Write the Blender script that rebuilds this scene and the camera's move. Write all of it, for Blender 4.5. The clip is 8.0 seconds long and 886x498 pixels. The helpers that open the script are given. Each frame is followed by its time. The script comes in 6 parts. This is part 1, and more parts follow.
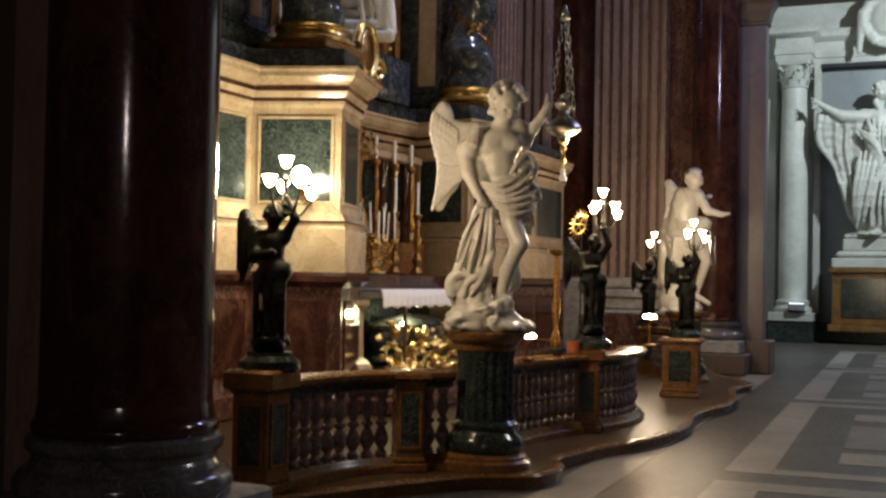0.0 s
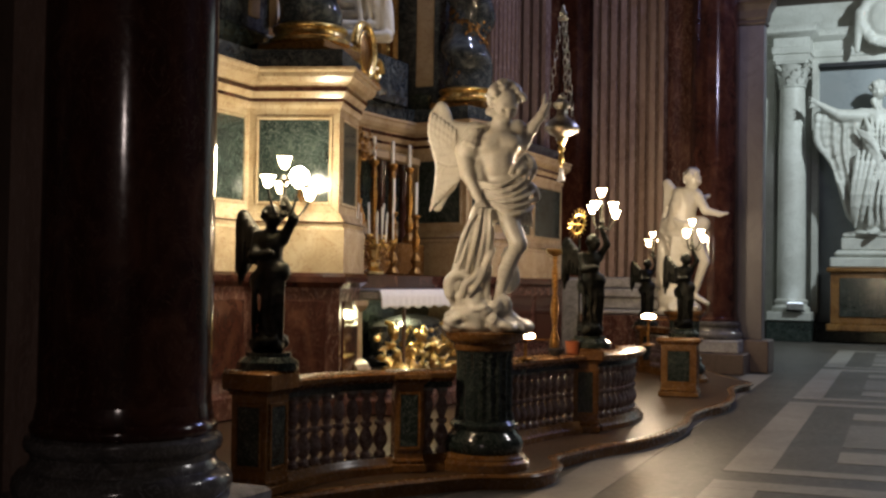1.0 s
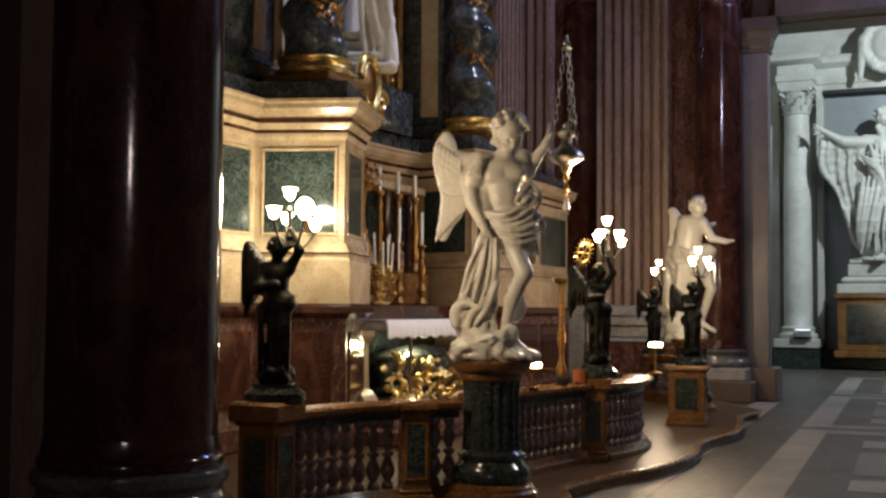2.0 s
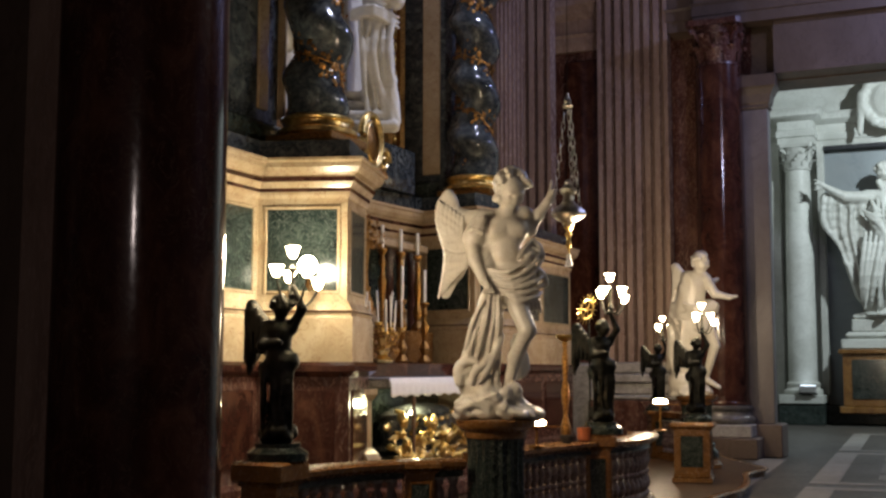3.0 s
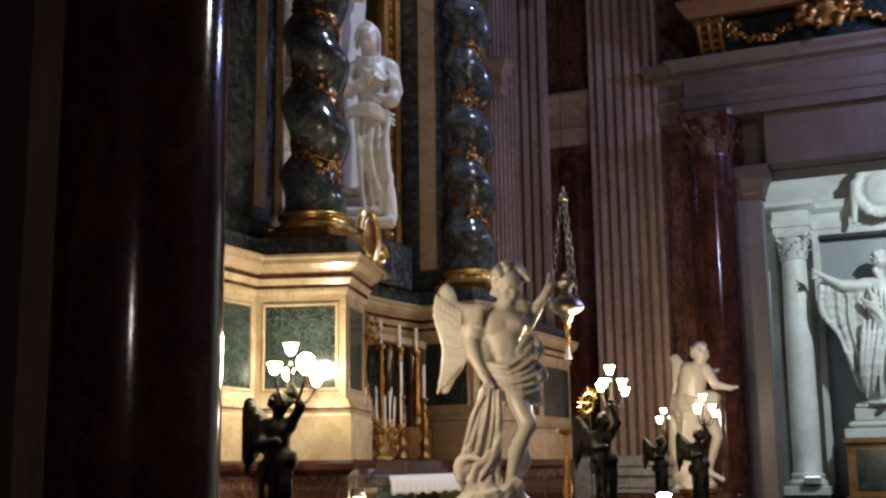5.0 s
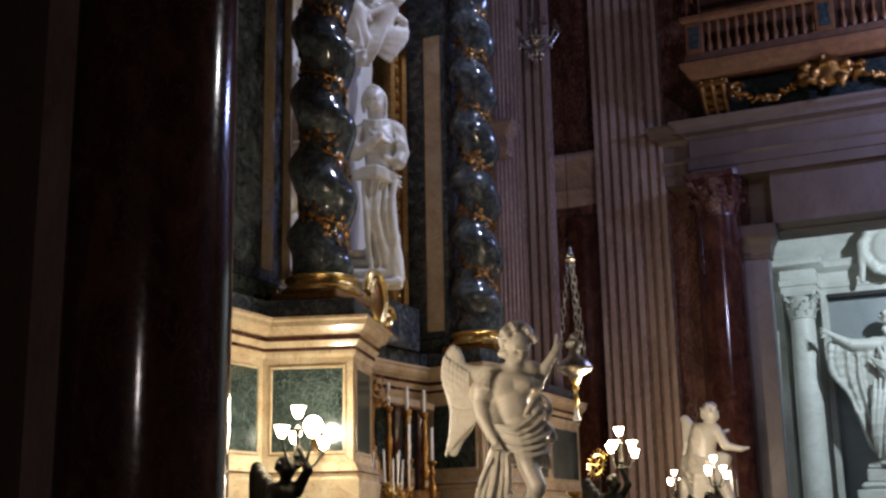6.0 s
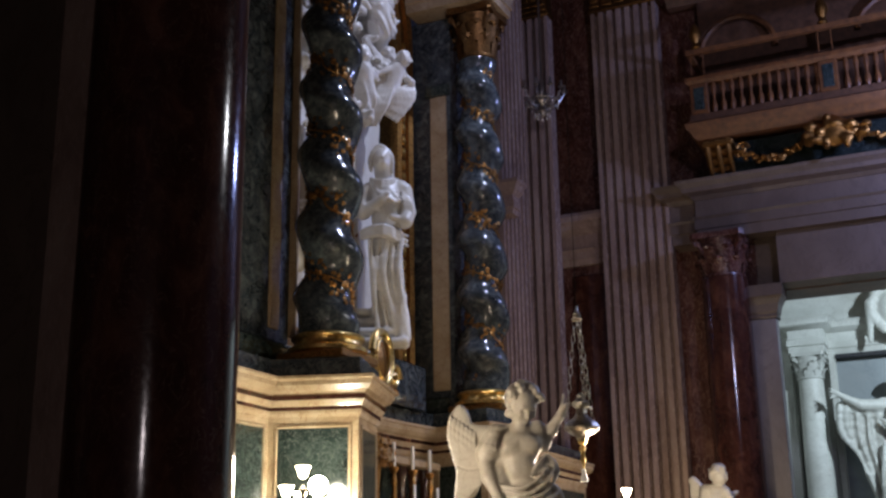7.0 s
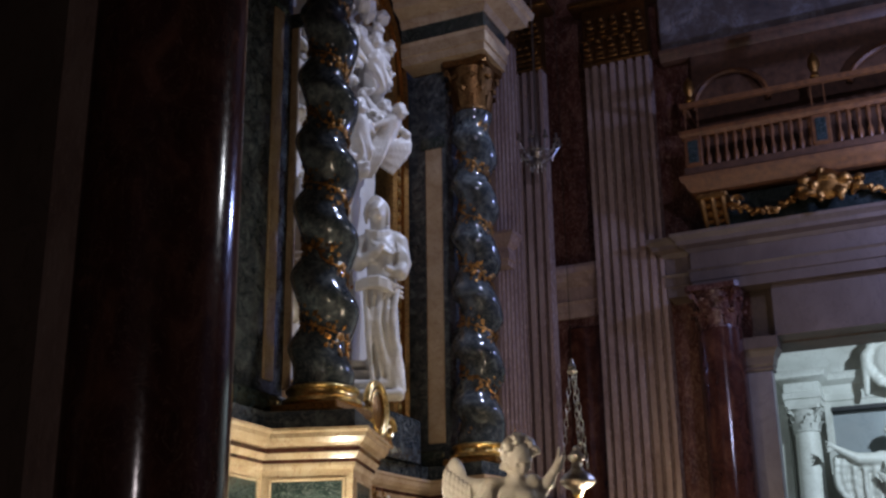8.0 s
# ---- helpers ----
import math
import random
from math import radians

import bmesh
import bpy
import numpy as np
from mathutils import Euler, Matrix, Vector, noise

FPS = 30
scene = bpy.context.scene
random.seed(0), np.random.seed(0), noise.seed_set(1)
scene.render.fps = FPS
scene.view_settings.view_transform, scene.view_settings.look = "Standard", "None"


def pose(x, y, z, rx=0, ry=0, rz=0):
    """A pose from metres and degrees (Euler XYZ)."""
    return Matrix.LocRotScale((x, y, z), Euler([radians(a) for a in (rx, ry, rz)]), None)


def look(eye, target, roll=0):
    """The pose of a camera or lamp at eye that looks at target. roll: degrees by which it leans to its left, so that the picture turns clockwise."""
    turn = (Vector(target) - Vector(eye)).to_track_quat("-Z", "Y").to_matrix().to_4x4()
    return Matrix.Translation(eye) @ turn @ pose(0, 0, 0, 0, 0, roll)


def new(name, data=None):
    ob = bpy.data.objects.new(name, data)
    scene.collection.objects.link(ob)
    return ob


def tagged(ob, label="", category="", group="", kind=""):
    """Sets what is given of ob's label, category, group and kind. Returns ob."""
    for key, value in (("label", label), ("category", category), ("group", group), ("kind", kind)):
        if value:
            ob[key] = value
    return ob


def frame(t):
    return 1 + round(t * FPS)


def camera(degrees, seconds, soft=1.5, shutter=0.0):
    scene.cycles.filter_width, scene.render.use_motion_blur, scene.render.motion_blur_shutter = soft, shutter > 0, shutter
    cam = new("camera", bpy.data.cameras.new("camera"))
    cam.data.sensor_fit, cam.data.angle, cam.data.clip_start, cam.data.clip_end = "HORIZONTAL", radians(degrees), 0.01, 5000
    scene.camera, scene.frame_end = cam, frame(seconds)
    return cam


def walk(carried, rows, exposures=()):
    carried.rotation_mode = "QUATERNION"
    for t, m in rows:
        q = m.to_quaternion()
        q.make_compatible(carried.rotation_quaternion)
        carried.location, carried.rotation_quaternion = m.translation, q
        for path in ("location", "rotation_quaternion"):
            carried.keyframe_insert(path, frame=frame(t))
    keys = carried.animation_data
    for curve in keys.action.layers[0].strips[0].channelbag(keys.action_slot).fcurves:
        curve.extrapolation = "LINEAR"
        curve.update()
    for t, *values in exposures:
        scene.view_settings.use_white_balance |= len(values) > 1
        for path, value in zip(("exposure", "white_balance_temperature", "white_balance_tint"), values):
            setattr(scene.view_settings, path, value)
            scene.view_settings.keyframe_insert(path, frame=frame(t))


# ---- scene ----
# ---------------- camera: a hand-held tilt upwards from one stand ----------------
EYE = 1.6
cam = camera(41.0, 8.0, soft=2.6)
ROWS = [  # seconds, yaw, pitch, roll in degrees
    (0, 0, 1.5, -1.05), (0.5, 0.012, 1.474, -1.011), (1, -0.073, 1.515, -0.897),
    (1.2, -0.065, 1.62, -0.87), (2.3, 0.29, 3.72, -0.25), (2.5, 0.302, 4.279, -0.165),
    (3, 0.371, 5.724, -0.104), (3.5, 0.415, 7.24, 0.088), (4, 0.36, 8.257, 0.349),
    (4.5, 0.186, 9.289, 0.628), (4.7, 0.2, 9.67, 0.72), (5.8, 0.43, 12.58, 1.01),
    (6, 0.54, 13.265, 1.093), (6.5, 0.583, 14.411, 1.062), (7, 0.81, 16.116, 0.9),
    (7.5, 0.518, 17.232, 0.96), (8, 0.53, 18.612, 0.865),
]


def held(yaw, pitch, roll):
    return (Matrix.Translation((0, 0, EYE)) @ Matrix.Rotation(radians(yaw), 4, "Z") @ Matrix.Rotation(radians(pitch), 4, "X")
            @ Matrix.Rotation(radians(roll), 4, "Y") @ Matrix.Rotation(radians(90), 4, "X"))


walk(cam, [(t, held(y, p, r)) for t, y, p, r in ROWS], exposures=[(0, 0.52, 5950, 15), (4.5, 0.62, 5800, 15), (8, 0.54, 5430, 16)])

# ---------------- the plan: s runs along the altar wall, m out from it into the church ----------------
CX, CY, HEADING = 1.98, 13.07, radians(24)
UX, UY, NX, NY = math.sin(HEADING), math.cos(HEADING), math.cos(HEADING), -math.sin(HEADING)
AXIS = 0.9  # s of the altar's middle line


def L(s, m, z=0.0):
    return Vector((CX + UX * s + NX * m, CY + UY * s + NY * m, z))


def site(s, m, z=0.0, turn=0.0):
    """Pose with x along n (out from the altar wall) and y along u."""
    p = L(s, m, z)
    return pose(p.x, p.y, p.z, 0, 0, turn - 24)


# ---------------- world and lights ----------------
world = bpy.data.worlds.new("night")
scene.world = world
world.use_nodes = True
world.node_tree.nodes["Background"].inputs["Color"].default_value = (0.5, 0.55, 0.75, 1)
world.node_tree.nodes["Background"].inputs["Strength"].default_value = 0.055


def lamp(kind, name, place, watts, colour, target=None, **more):
    data = bpy.data.lights.new(name, kind)
    data.energy, data.color = watts, colour
    ob = new(name, data)
    ob.matrix_world = look(place, target) if target is not None else Matrix.Translation(place)
    if "size" in more:
        if kind == "AREA":
            data.size = more["size"]
        else:
            data.shadow_soft_size = more["size"]
    if "cone" in more:
        data.spot_size, data.spot_blend = radians(more["cone"]), 0.6
    return ob


WARM, COOL = (1.0, 0.76, 0.46), (0.9, 1.0, 0.93)
lamp("SPOT", "flood_lamp", L(2.0, 9.5, 9.6), 480, (1.0, 0.93, 0.8), L(-2.5, -1.5, 2.6), size=0.25, cone=62)
lamp("SPOT", "relief_lamp", L(2.2, 1.6, 15.5), 1700, (0.8, 0.83, 1.0), L(1.1, -3.7, 6.6), size=0.15, cone=40)
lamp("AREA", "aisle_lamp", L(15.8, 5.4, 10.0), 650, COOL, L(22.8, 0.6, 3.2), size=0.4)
lamp("POINT", "cool_flood_lamp", L(6.6, 4.6, 9.4), 520, (0.5, 0.56, 1.0), size=0.12)
# Added fill with no known source: a purplish wash over the upper walls.
lamp("SPOT", "upper_fill_light", (4.5, -3.5, 9.5), 1550, (0.9, 0.8, 0.98), (4.2, 21.0, 12.0), size=0.3, cone=42)
# Unseen fill added behind the viewpoint to lift the big column and its pier.
lamp("POINT", "column_fill_light", (-0.8, -2.6, 3.4), 72, (1.0, 0.8, 0.66), size=0.22)


# ---------------- materials ----------------
def material(name, build, rough=0.4, metal=0.0, coat=0.0):
    mat = bpy.data.materials.new(name)
    mat.use_nodes = True
    nt = mat.node_tree
    b = nt.nodes["Principled BSDF"]
    b.inputs["Roughness"].default_value, b.inputs["Metallic"].default_value = rough, metal
    b.inputs["Coat Weight"].default_value = coat
    b.inputs["Coat Roughness"].default_value = 0.12
    build(nt, b)
    return mat


def place_of(nt, scale):
    g = nt.nodes.new("ShaderNodeNewGeometry")
    v = nt.nodes.new("ShaderNodeVectorMath")
    v.operation = "MULTIPLY"
    v.inputs[1].default_value = scale
    nt.links.new(g.outputs["Position"], v.inputs[0])
    return v.outputs[0]


def noise_of(nt, vec, scale, detail=6.0, rough=0.55, distortion=0.0):
    n = nt.nodes.new("ShaderNodeTexNoise")
    n.inputs["Scale"].default_value, n.inputs["Detail"].default_value = scale, detail
    n.inputs["Roughness"].default_value, n.inputs["Distortion"].default_value = rough, distortion
    nt.links.new(vec, n.inputs["Vector"])
    return n.outputs["Fac"]


def ramp_of(nt, fac, stops):
    r = nt.nodes.new("ShaderNodeValToRGB")
    e = r.color_ramp.elements
    while len(e) < len(stops):
        e.new(0.5)
    for q, (pos, col) in zip(e, stops):
        q.position, q.color = pos, (*col, 1)
    nt.links.new(fac, r.inputs["Fac"])
    return r.outputs["Color"]


def mixed(nt, fac, a, b, mode="MIX"):
    m = nt.nodes.new("ShaderNodeMix")
    m.data_type, m.blend_type = "RGBA", mode
    if isinstance(fac, float):
        m.inputs[0].default_value = fac
    else:
        nt.links.new(fac, m.inputs[0])
    nt.links.new(a, m.inputs[6])
    nt.links.new(b, m.inputs[7])
    return m.outputs[2]


def relief_of(nt, b, fac, strength, dist=0.01):
    u = nt.nodes.new("ShaderNodeBump")
    u.inputs["Strength"].default_value, u.inputs["Distance"].default_value = strength, dist
    nt.links.new(fac, u.inputs["Height"])
    nt.links.new(u.outputs["Normal"], b.inputs["Normal"])


def marble(name, stops, veins, scale=3.0, stretch=(1, 1, 1), rough=0.22, vein_at=0.5, vein_w=0.02, coat=0.0, bump=0.05, gloss=0.5):
    """Mottled stone with fine veins and a soil layer; stops: colours from dark to light."""
    def build(nt, b):
        v = place_of(nt, stretch)
        base = ramp_of(nt, noise_of(nt, v, scale, 8, 0.62, 0.8), stops)
        vn = noise_of(nt, v, scale * 1.6, 5, 0.6, 2.2)
        line = ramp_of(nt, vn, [(0, (0, 0, 0)), (vein_at - vein_w, (0, 0, 0)), (vein_at, (1, 1, 1)), (vein_at + vein_w, (0, 0, 0)), (1, (0, 0, 0))])
        vc = nt.nodes.new("ShaderNodeRGB")
        vc.outputs[0].default_value = (*veins, 1)
        col = mixed(nt, line, base, vc.outputs[0])
        soil = ramp_of(nt, noise_of(nt, v, scale * 0.35, 4), [(0.3, (0.72, 0.7, 0.68)), (0.65, (1, 1, 1))])
        info = nt.nodes.new("ShaderNodeObjectInfo")
        tone = ramp_of(nt, info.outputs["Random"], [(0, (0.86, 0.86, 0.86)), (1, (1, 1, 1))])
        col = mixed(nt, 1.0, col, soil, "MULTIPLY")
        nt.links.new(mixed(nt, 1.0, col, tone, "MULTIPLY"), b.inputs["Base Color"])
        fine = noise_of(nt, v, scale * 9, 5)
        rr = nt.nodes.new("ShaderNodeMapRange")
        rr.inputs["To Min"].default_value, rr.inputs["To Max"].default_value = max(rough - 0.08, 0.04), rough + 0.12
        nt.links.new(fine, rr.inputs["Value"])
        nt.links.new(rr.outputs[0], b.inputs["Roughness"])
        relief_of(nt, b, fine, bump)
        b.inputs["Specular IOR Level"].default_value = gloss
    return material(name, build, rough, 0, coat)


def metal(name, dark, light, rough, scale=22.0, bump=0.25):
    def build(nt, b):
        v = place_of(nt, (1, 1, 1))
        n = noise_of(nt, v, scale, 5)
        nt.links.new(ramp_of(nt, n, [(0.3, dark), (0.62, light)]), b.inputs["Base Color"])
        relief_of(nt, b, n, bump, 0.006)
    return material(name, build, rough, 1.0)


def plain(name, a, b_, rough=0.6, scale=12.0, bump=0.1):
    def build(nt, b):
        v = place_of(nt, (1, 1, 1))
        n = noise_of(nt, v, scale, 6)
        nt.links.new(ramp_of(nt, n, [(0.3, a), (0.7, b_)]), b.inputs["Base Color"])
        relief_of(nt, b, n, bump)
    return material(name, build, rough)


def glowing(name, colour, strength):
    def build(nt, b):
        b.inputs["Base Color"].default_value = (*colour, 1)
        b.inputs["Emission Color"].default_value = (*colour, 1)
        b.inputs["Emission Strength"].default_value = strength
    return material(name, build, 0.4)


RED = marble("red_marble", [(0.25, (0.035, 0.013, 0.01)), (0.5, (0.085, 0.033, 0.024)), (0.75, (0.2, 0.105, 0.075))], (0.4, 0.27, 0.2), 3.2, (1, 1, 0.45), 0.24, 0.47, 0.012)
RED_POLISHED = marble("polished_red_marble", [(0.25, (0.022, 0.008, 0.006)), (0.5, (0.055, 0.019, 0.013)), (0.72, (0.13, 0.055, 0.032)), (0.85, (0.22, 0.13, 0.09))], (0.14, 0.08, 0.055), 4.2, (1, 1, 0.6), 0.09, 0.46, 0.01, bump=0.02)
VERDE = marble("green_marble", [(0.3, (0.012, 0.016, 0.021)), (0.5, (0.036, 0.045, 0.052)), (0.66, (0.12, 0.135, 0.135)), (0.76, (0.3, 0.31, 0.29))], (0.2, 0.21, 0.2), 8.0, (1, 1, 1), 0.1, 0.5, 0.015, bump=0.02)
VERDE_DARK = marble("dark_green_marble", [(0.3, (0.01, 0.015, 0.014)), (0.55, (0.026, 0.038, 0.034)), (0.75, (0.07, 0.09, 0.075))], (0.16, 0.18, 0.16), 6.0, (1, 1, 1), 0.12, 0.5, 0.02)
GIALLO = marble("yellow_marble", [(0.25, (0.33, 0.23, 0.125)), (0.5, (0.47, 0.36, 0.22)), (0.8, (0.6, 0.49, 0.34))], (0.3, 0.19, 0.11), 2.5, (1, 1, 1), 0.2, 0.5, 0.02)
OCHRE = marble("ochre_marble", [(0.25, (0.1, 0.042, 0.01)), (0.5, (0.21, 0.098, 0.026)), (0.8, (0.32, 0.17, 0.052))], (0.14, 0.07, 0.03), 3.5, (1, 1, 1), 0.24, 0.5, 0.02)
STATUARY = marble("white_statuary_marble", [(0.25, (0.66, 0.62, 0.52)), (0.5, (0.78, 0.75, 0.66)), (0.8, (0.84, 0.82, 0.75))], (0.6, 0.56, 0.46), 2.2, (1, 1, 1), 0.32, 0.5, 0.015, bump=0.08)
PALE = marble("pale_stone", [(0.25, (0.5, 0.51, 0.46)), (0.5, (0.64, 0.65, 0.6)), (0.8, (0.74, 0.75, 0.7))], (0.52, 0.52, 0.48), 1.2, (1, 1, 1), 0.5, 0.5, 0.02)
NICHE = marble("blue_grey_plaster", [(0.25, (0.27, 0.305, 0.33)), (0.5, (0.35, 0.39, 0.41)), (0.8, (0.42, 0.45, 0.47))], (0.37, 0.4, 0.42), 1.0, (1, 1, 1), 0.7, 0.5, 0.02)
FLUTE = marble("brown_grey_marble", [(0.25, (0.2, 0.135, 0.11)), (0.5, (0.32, 0.23, 0.19)), (0.8, (0.43, 0.34, 0.28))], (0.36, 0.26, 0.22), 2.5, (1, 1, 0.3), 0.24, 0.5, 0.02)
BRECCIA = marble("grey_red_breccia", [(0.3, (0.07, 0.04, 0.04)), (0.5, (0.17, 0.11, 0.105)), (0.72, (0.36, 0.3, 0.28))], (0.4, 0.35, 0.32), 14.0, (1, 1, 1), 0.14, 0.5, 0.03)
GREY = marble("grey_white_marble", [(0.25, (0.26, 0.25, 0.24)), (0.5, (0.42, 0.41, 0.4)), (0.8, (0.58, 0.57, 0.55))], (0.2, 0.2, 0.2), 4.0, (1, 1, 1), 0.16, 0.5, 0.03)
TAUPE = marble("taupe_plaster", [(0.25, (0.13, 0.11, 0.1)), (0.5, (0.19, 0.165, 0.155)), (0.8, (0.25, 0.22, 0.21))], (0.15, 0.13, 0.12), 1.4, (1, 1, 0.5), 0.4, 0.5, 0.02)
FRESCO = marble("faded_fresco", [(0.3, (0.05, 0.045, 0.05)), (0.48, (0.12, 0.1, 0.09)), (0.6, (0.2, 0.19, 0.2)), (0.78, (0.34, 0.3, 0.27))], (0.1, 0.07, 0.06), 1.8, (1, 1, 1), 0.6, 0.5, 0.04)
TREAD = marble("brown_tread_marble", [(0.25, (0.035, 0.02, 0.01)), (0.5, (0.07, 0.04, 0.02)), (0.8, (0.12, 0.072, 0.038))], (0.16, 0.1, 0.06), 3.0, (1, 1, 1), 0.3, 0.5, 0.02, gloss=0.3)
GREY_DARK = marble("dark_grey_marble", [(0.25, (0.06, 0.058, 0.055)), (0.5, (0.13, 0.125, 0.12)), (0.8, (0.24, 0.23, 0.22))], (0.3, 0.29, 0.28), 5.0, (1, 1, 1), 0.14, 0.5, 0.02)
FLOOR_DARK = marble("brown_grey_floor_marble", [(0.25, (0.05, 0.045, 0.039)), (0.5, (0.08, 0.073, 0.064)), (0.8, (0.12, 0.11, 0.097))], (0.15, 0.14, 0.12), 1.6, (1, 1, 1), 0.4, 0.5, 0.02, gloss=0.16)
FLOOR_MID = marble("warm_grey_floor_marble", [(0.25, (0.13, 0.12, 0.105)), (0.5, (0.18, 0.167, 0.147)), (0.8, (0.24, 0.223, 0.198))], (0.27, 0.25, 0.23), 1.6, (1, 1, 1), 0.4, 0.5, 0.02, gloss=0.16)
FLOOR_LIGHT = marble("pale_floor_marble", [(0.25, (0.26, 0.243, 0.21)), (0.5, (0.3, 0.281, 0.245)), (0.8, (0.38, 0.358, 0.315))], (0.22, 0.2, 0.18), 1.6, (1, 1, 1), 0.4, 0.5, 0.02, gloss=0.16)
BROWN_WALL = marble("brown_plaster", [(0.25, (0.09, 0.06, 0.045)), (0.5, (0.14, 0.1, 0.075)), (0.8, (0.19, 0.14, 0.11))], (0.1, 0.07, 0.05), 1.2, (1, 1, 0.5), 0.45, 0.5, 0.02)
GOLD = metal("gilded_bronze", (0.5, 0.31, 0.07), (1.0, 0.74, 0.28), 0.28)
GOLD_OLD = metal("old_gilding", (0.1, 0.05, 0.015), (0.42, 0.22, 0.06), 0.42, 40, 0.5)
GILT_DARK = metal("darkened_gilding", (0.05, 0.026, 0.01), (0.24, 0.125, 0.04), 0.45, 34, 0.5)
SILVER = metal("silver", (0.22, 0.2, 0.17), (0.6, 0.56, 0.48), 0.32, 60, 0.35)
BRONZE = metal("dark_bronze", (0.01, 0.011, 0.01), (0.036, 0.036, 0.031), 0.5, 14)
LINEN = plain("white_linen", (0.72, 0.72, 0.74), (0.84, 0.84, 0.85), 0.8, 30, 0.2)
WAX = plain("candle_wax", (0.8, 0.77, 0.68), (0.86, 0.84, 0.78), 0.45)
LOFT = plain("gilded_brown_wood", (0.07, 0.026, 0.007), (0.17, 0.066, 0.016), 0.5, 9)
WOOD = plain("dark_wood", (0.05, 0.024, 0.012), (0.11, 0.052, 0.025), 0.45, 9)
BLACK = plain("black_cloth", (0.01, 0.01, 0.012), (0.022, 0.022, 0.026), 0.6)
TERRA = plain("orange_clay", (0.32, 0.085, 0.025), (0.44, 0.13, 0.042), 0.55)
FLAME = glowing("lamp_glass", (1.0, 0.74, 0.38), 38.0)
BULB = glowing("bright_lamp_glass", (1.0, 0.88, 0.55), 90.0)


# ---------------- geometry helpers ----------------
class G:
    """A growing mesh: vertices and faces."""

    def __init__(self):
        self.v, self.f = [], []

    def add(self, verts, faces, m=None):
        k = len(self.v)
        self.v += [tuple(m @ Vector(p)) if m is not None else tuple(p) for p in verts]
        self.f += [tuple(i + k for i in q) for q in faces]
        return self

    def box(self, x0, y0, z0, x1, y1, z1, m=None, bevel=0.0):
        b = min(bevel, (x1 - x0) * 0.4, (y1 - y0) * 0.4, (z1 - z0) * 0.4)
        if b <= 0:
            vs = [(x, y, z) for x in (x0, x1) for y in (y0, y1) for z in (z0, z1)]
            return self.add(vs, [(0, 1, 3, 2), (4, 6, 7, 5), (0, 4, 5, 1), (2, 3, 7, 6), (0, 2, 6, 4), (1, 5, 7, 3)], m)
        ring = [(x0 + b, y0), (x1 - b, y0), (x1, y0 + b), (x1, y1 - b), (x1 - b, y1), (x0 + b, y1), (x0, y1 - b), (x0, y0 + b)]
        cx, cy = (x0 + x1) / 2, (y0 + y1) / 2
        fx, fy = 1 - 2 * b / (x1 - x0), 1 - 2 * b / (y1 - y0)
        small = [(cx + (x - cx) * fx, cy + (y - cy) * fy) for x, y in ring]
        vs = [(x, y, z0) for x, y in small] + [(x, y, z0 + b) for x, y in ring] + [(x, y, z1 - b) for x, y in ring] + [(x, y, z1) for x, y in small]
        fs = [tuple(range(7, -1, -1)), tuple(range(24, 32))]
        for r in range(3):
            fs += [(8 * r + i, 8 * r + (i + 1) % 8, 8 * r + 8 + (i + 1) % 8, 8 * r + 8 + i) for i in range(8)]
        return self.add(vs, fs, m)

    def lathe(self, profile, m=None, n=24, lobes=0, depth=0.0):
        """Turns (radius, height) pairs round z; lobes cut that many flutes."""
        vs, fs = [], []
        for r, z in profile:
            for i in range(n):
                a = 2 * math.pi * i / n
                k = r * (1 - depth * (0.5 - 0.5 * math.cos(a * lobes))) if lobes else r
                vs.append((k * math.cos(a), k * math.sin(a), z))
        for j in range(len(profile) - 1):
            fs += [(j * n + i, j * n + (i + 1) % n, (j + 1) * n + (i + 1) % n, (j + 1) * n + i) for i in range(n)]
        fs += [tuple(range(n - 1, -1, -1)), tuple(range((len(profile) - 1) * n, len(profile) * n))]
        return self.add(vs, fs, m)

    def sweep(self, path, profile, closed=False, m=None):
        """Carries a closed profile of (offset to the right of the way, height) along a path of (x, y), mitred."""
        pts = [Vector(p[:2]) for p in path]
        n, k = len(pts), len(profile)
        vs = []
        for i, p in enumerate(pts):
            a = pts[i - 1] if (i or closed) else None
            b = pts[(i + 1) % n] if (i < n - 1 or closed) else None
            d1 = (p - a).normalized() if a is not None else (b - p).normalized()
            d2 = (b - p).normalized() if b is not None else d1
            n1, n2 = Vector((d1.y, -d1.x)), Vector((d2.y, -d2.x))
            mit = (n1 + n2).normalized()
            mit /= max(mit.dot(n1), 0.4)
            vs += [(p.x + mit.x * o, p.y + mit.y * o, z) for o, z in profile]
        fs = []
        for i in range(n if closed else n - 1):
            j = (i + 1) % n
            fs += [(i * k + q, j * k + q, j * k + (q + 1) % k, i * k + (q + 1) % k) for q in range(k)]
        if not closed:
            fs += [tuple(range(k)), tuple(range((n - 1) * k + k - 1, (n - 1) * k - 1, -1))]
        return self.add(vs, fs, m)

    def tube(self, pts, r0, r1=None, n=8):
        r1 = r0 if r1 is None else r1
        vs, fs = [], []
        for i, p in enumerate(pts):
            p = Vector(p)
            d = (Vector(pts[min(i + 1, len(pts) - 1)]) - Vector(pts[max(i - 1, 0)])).normalized()
            q = d.to_track_quat("Z", "Y")
            r = r0 + (r1 - r0) * i / max(len(pts) - 1, 1)
            vs += [tuple(p + q @ Vector((r * math.cos(2 * math.pi * j / n), r * math.sin(2 * math.pi * j / n), 0))) for j in range(n)]
        for i in range(len(pts) - 1):
            fs += [(i * n + j, i * n + (j + 1) % n, (i + 1) * n + (j + 1) % n, (i + 1) * n + j) for j in range(n)]
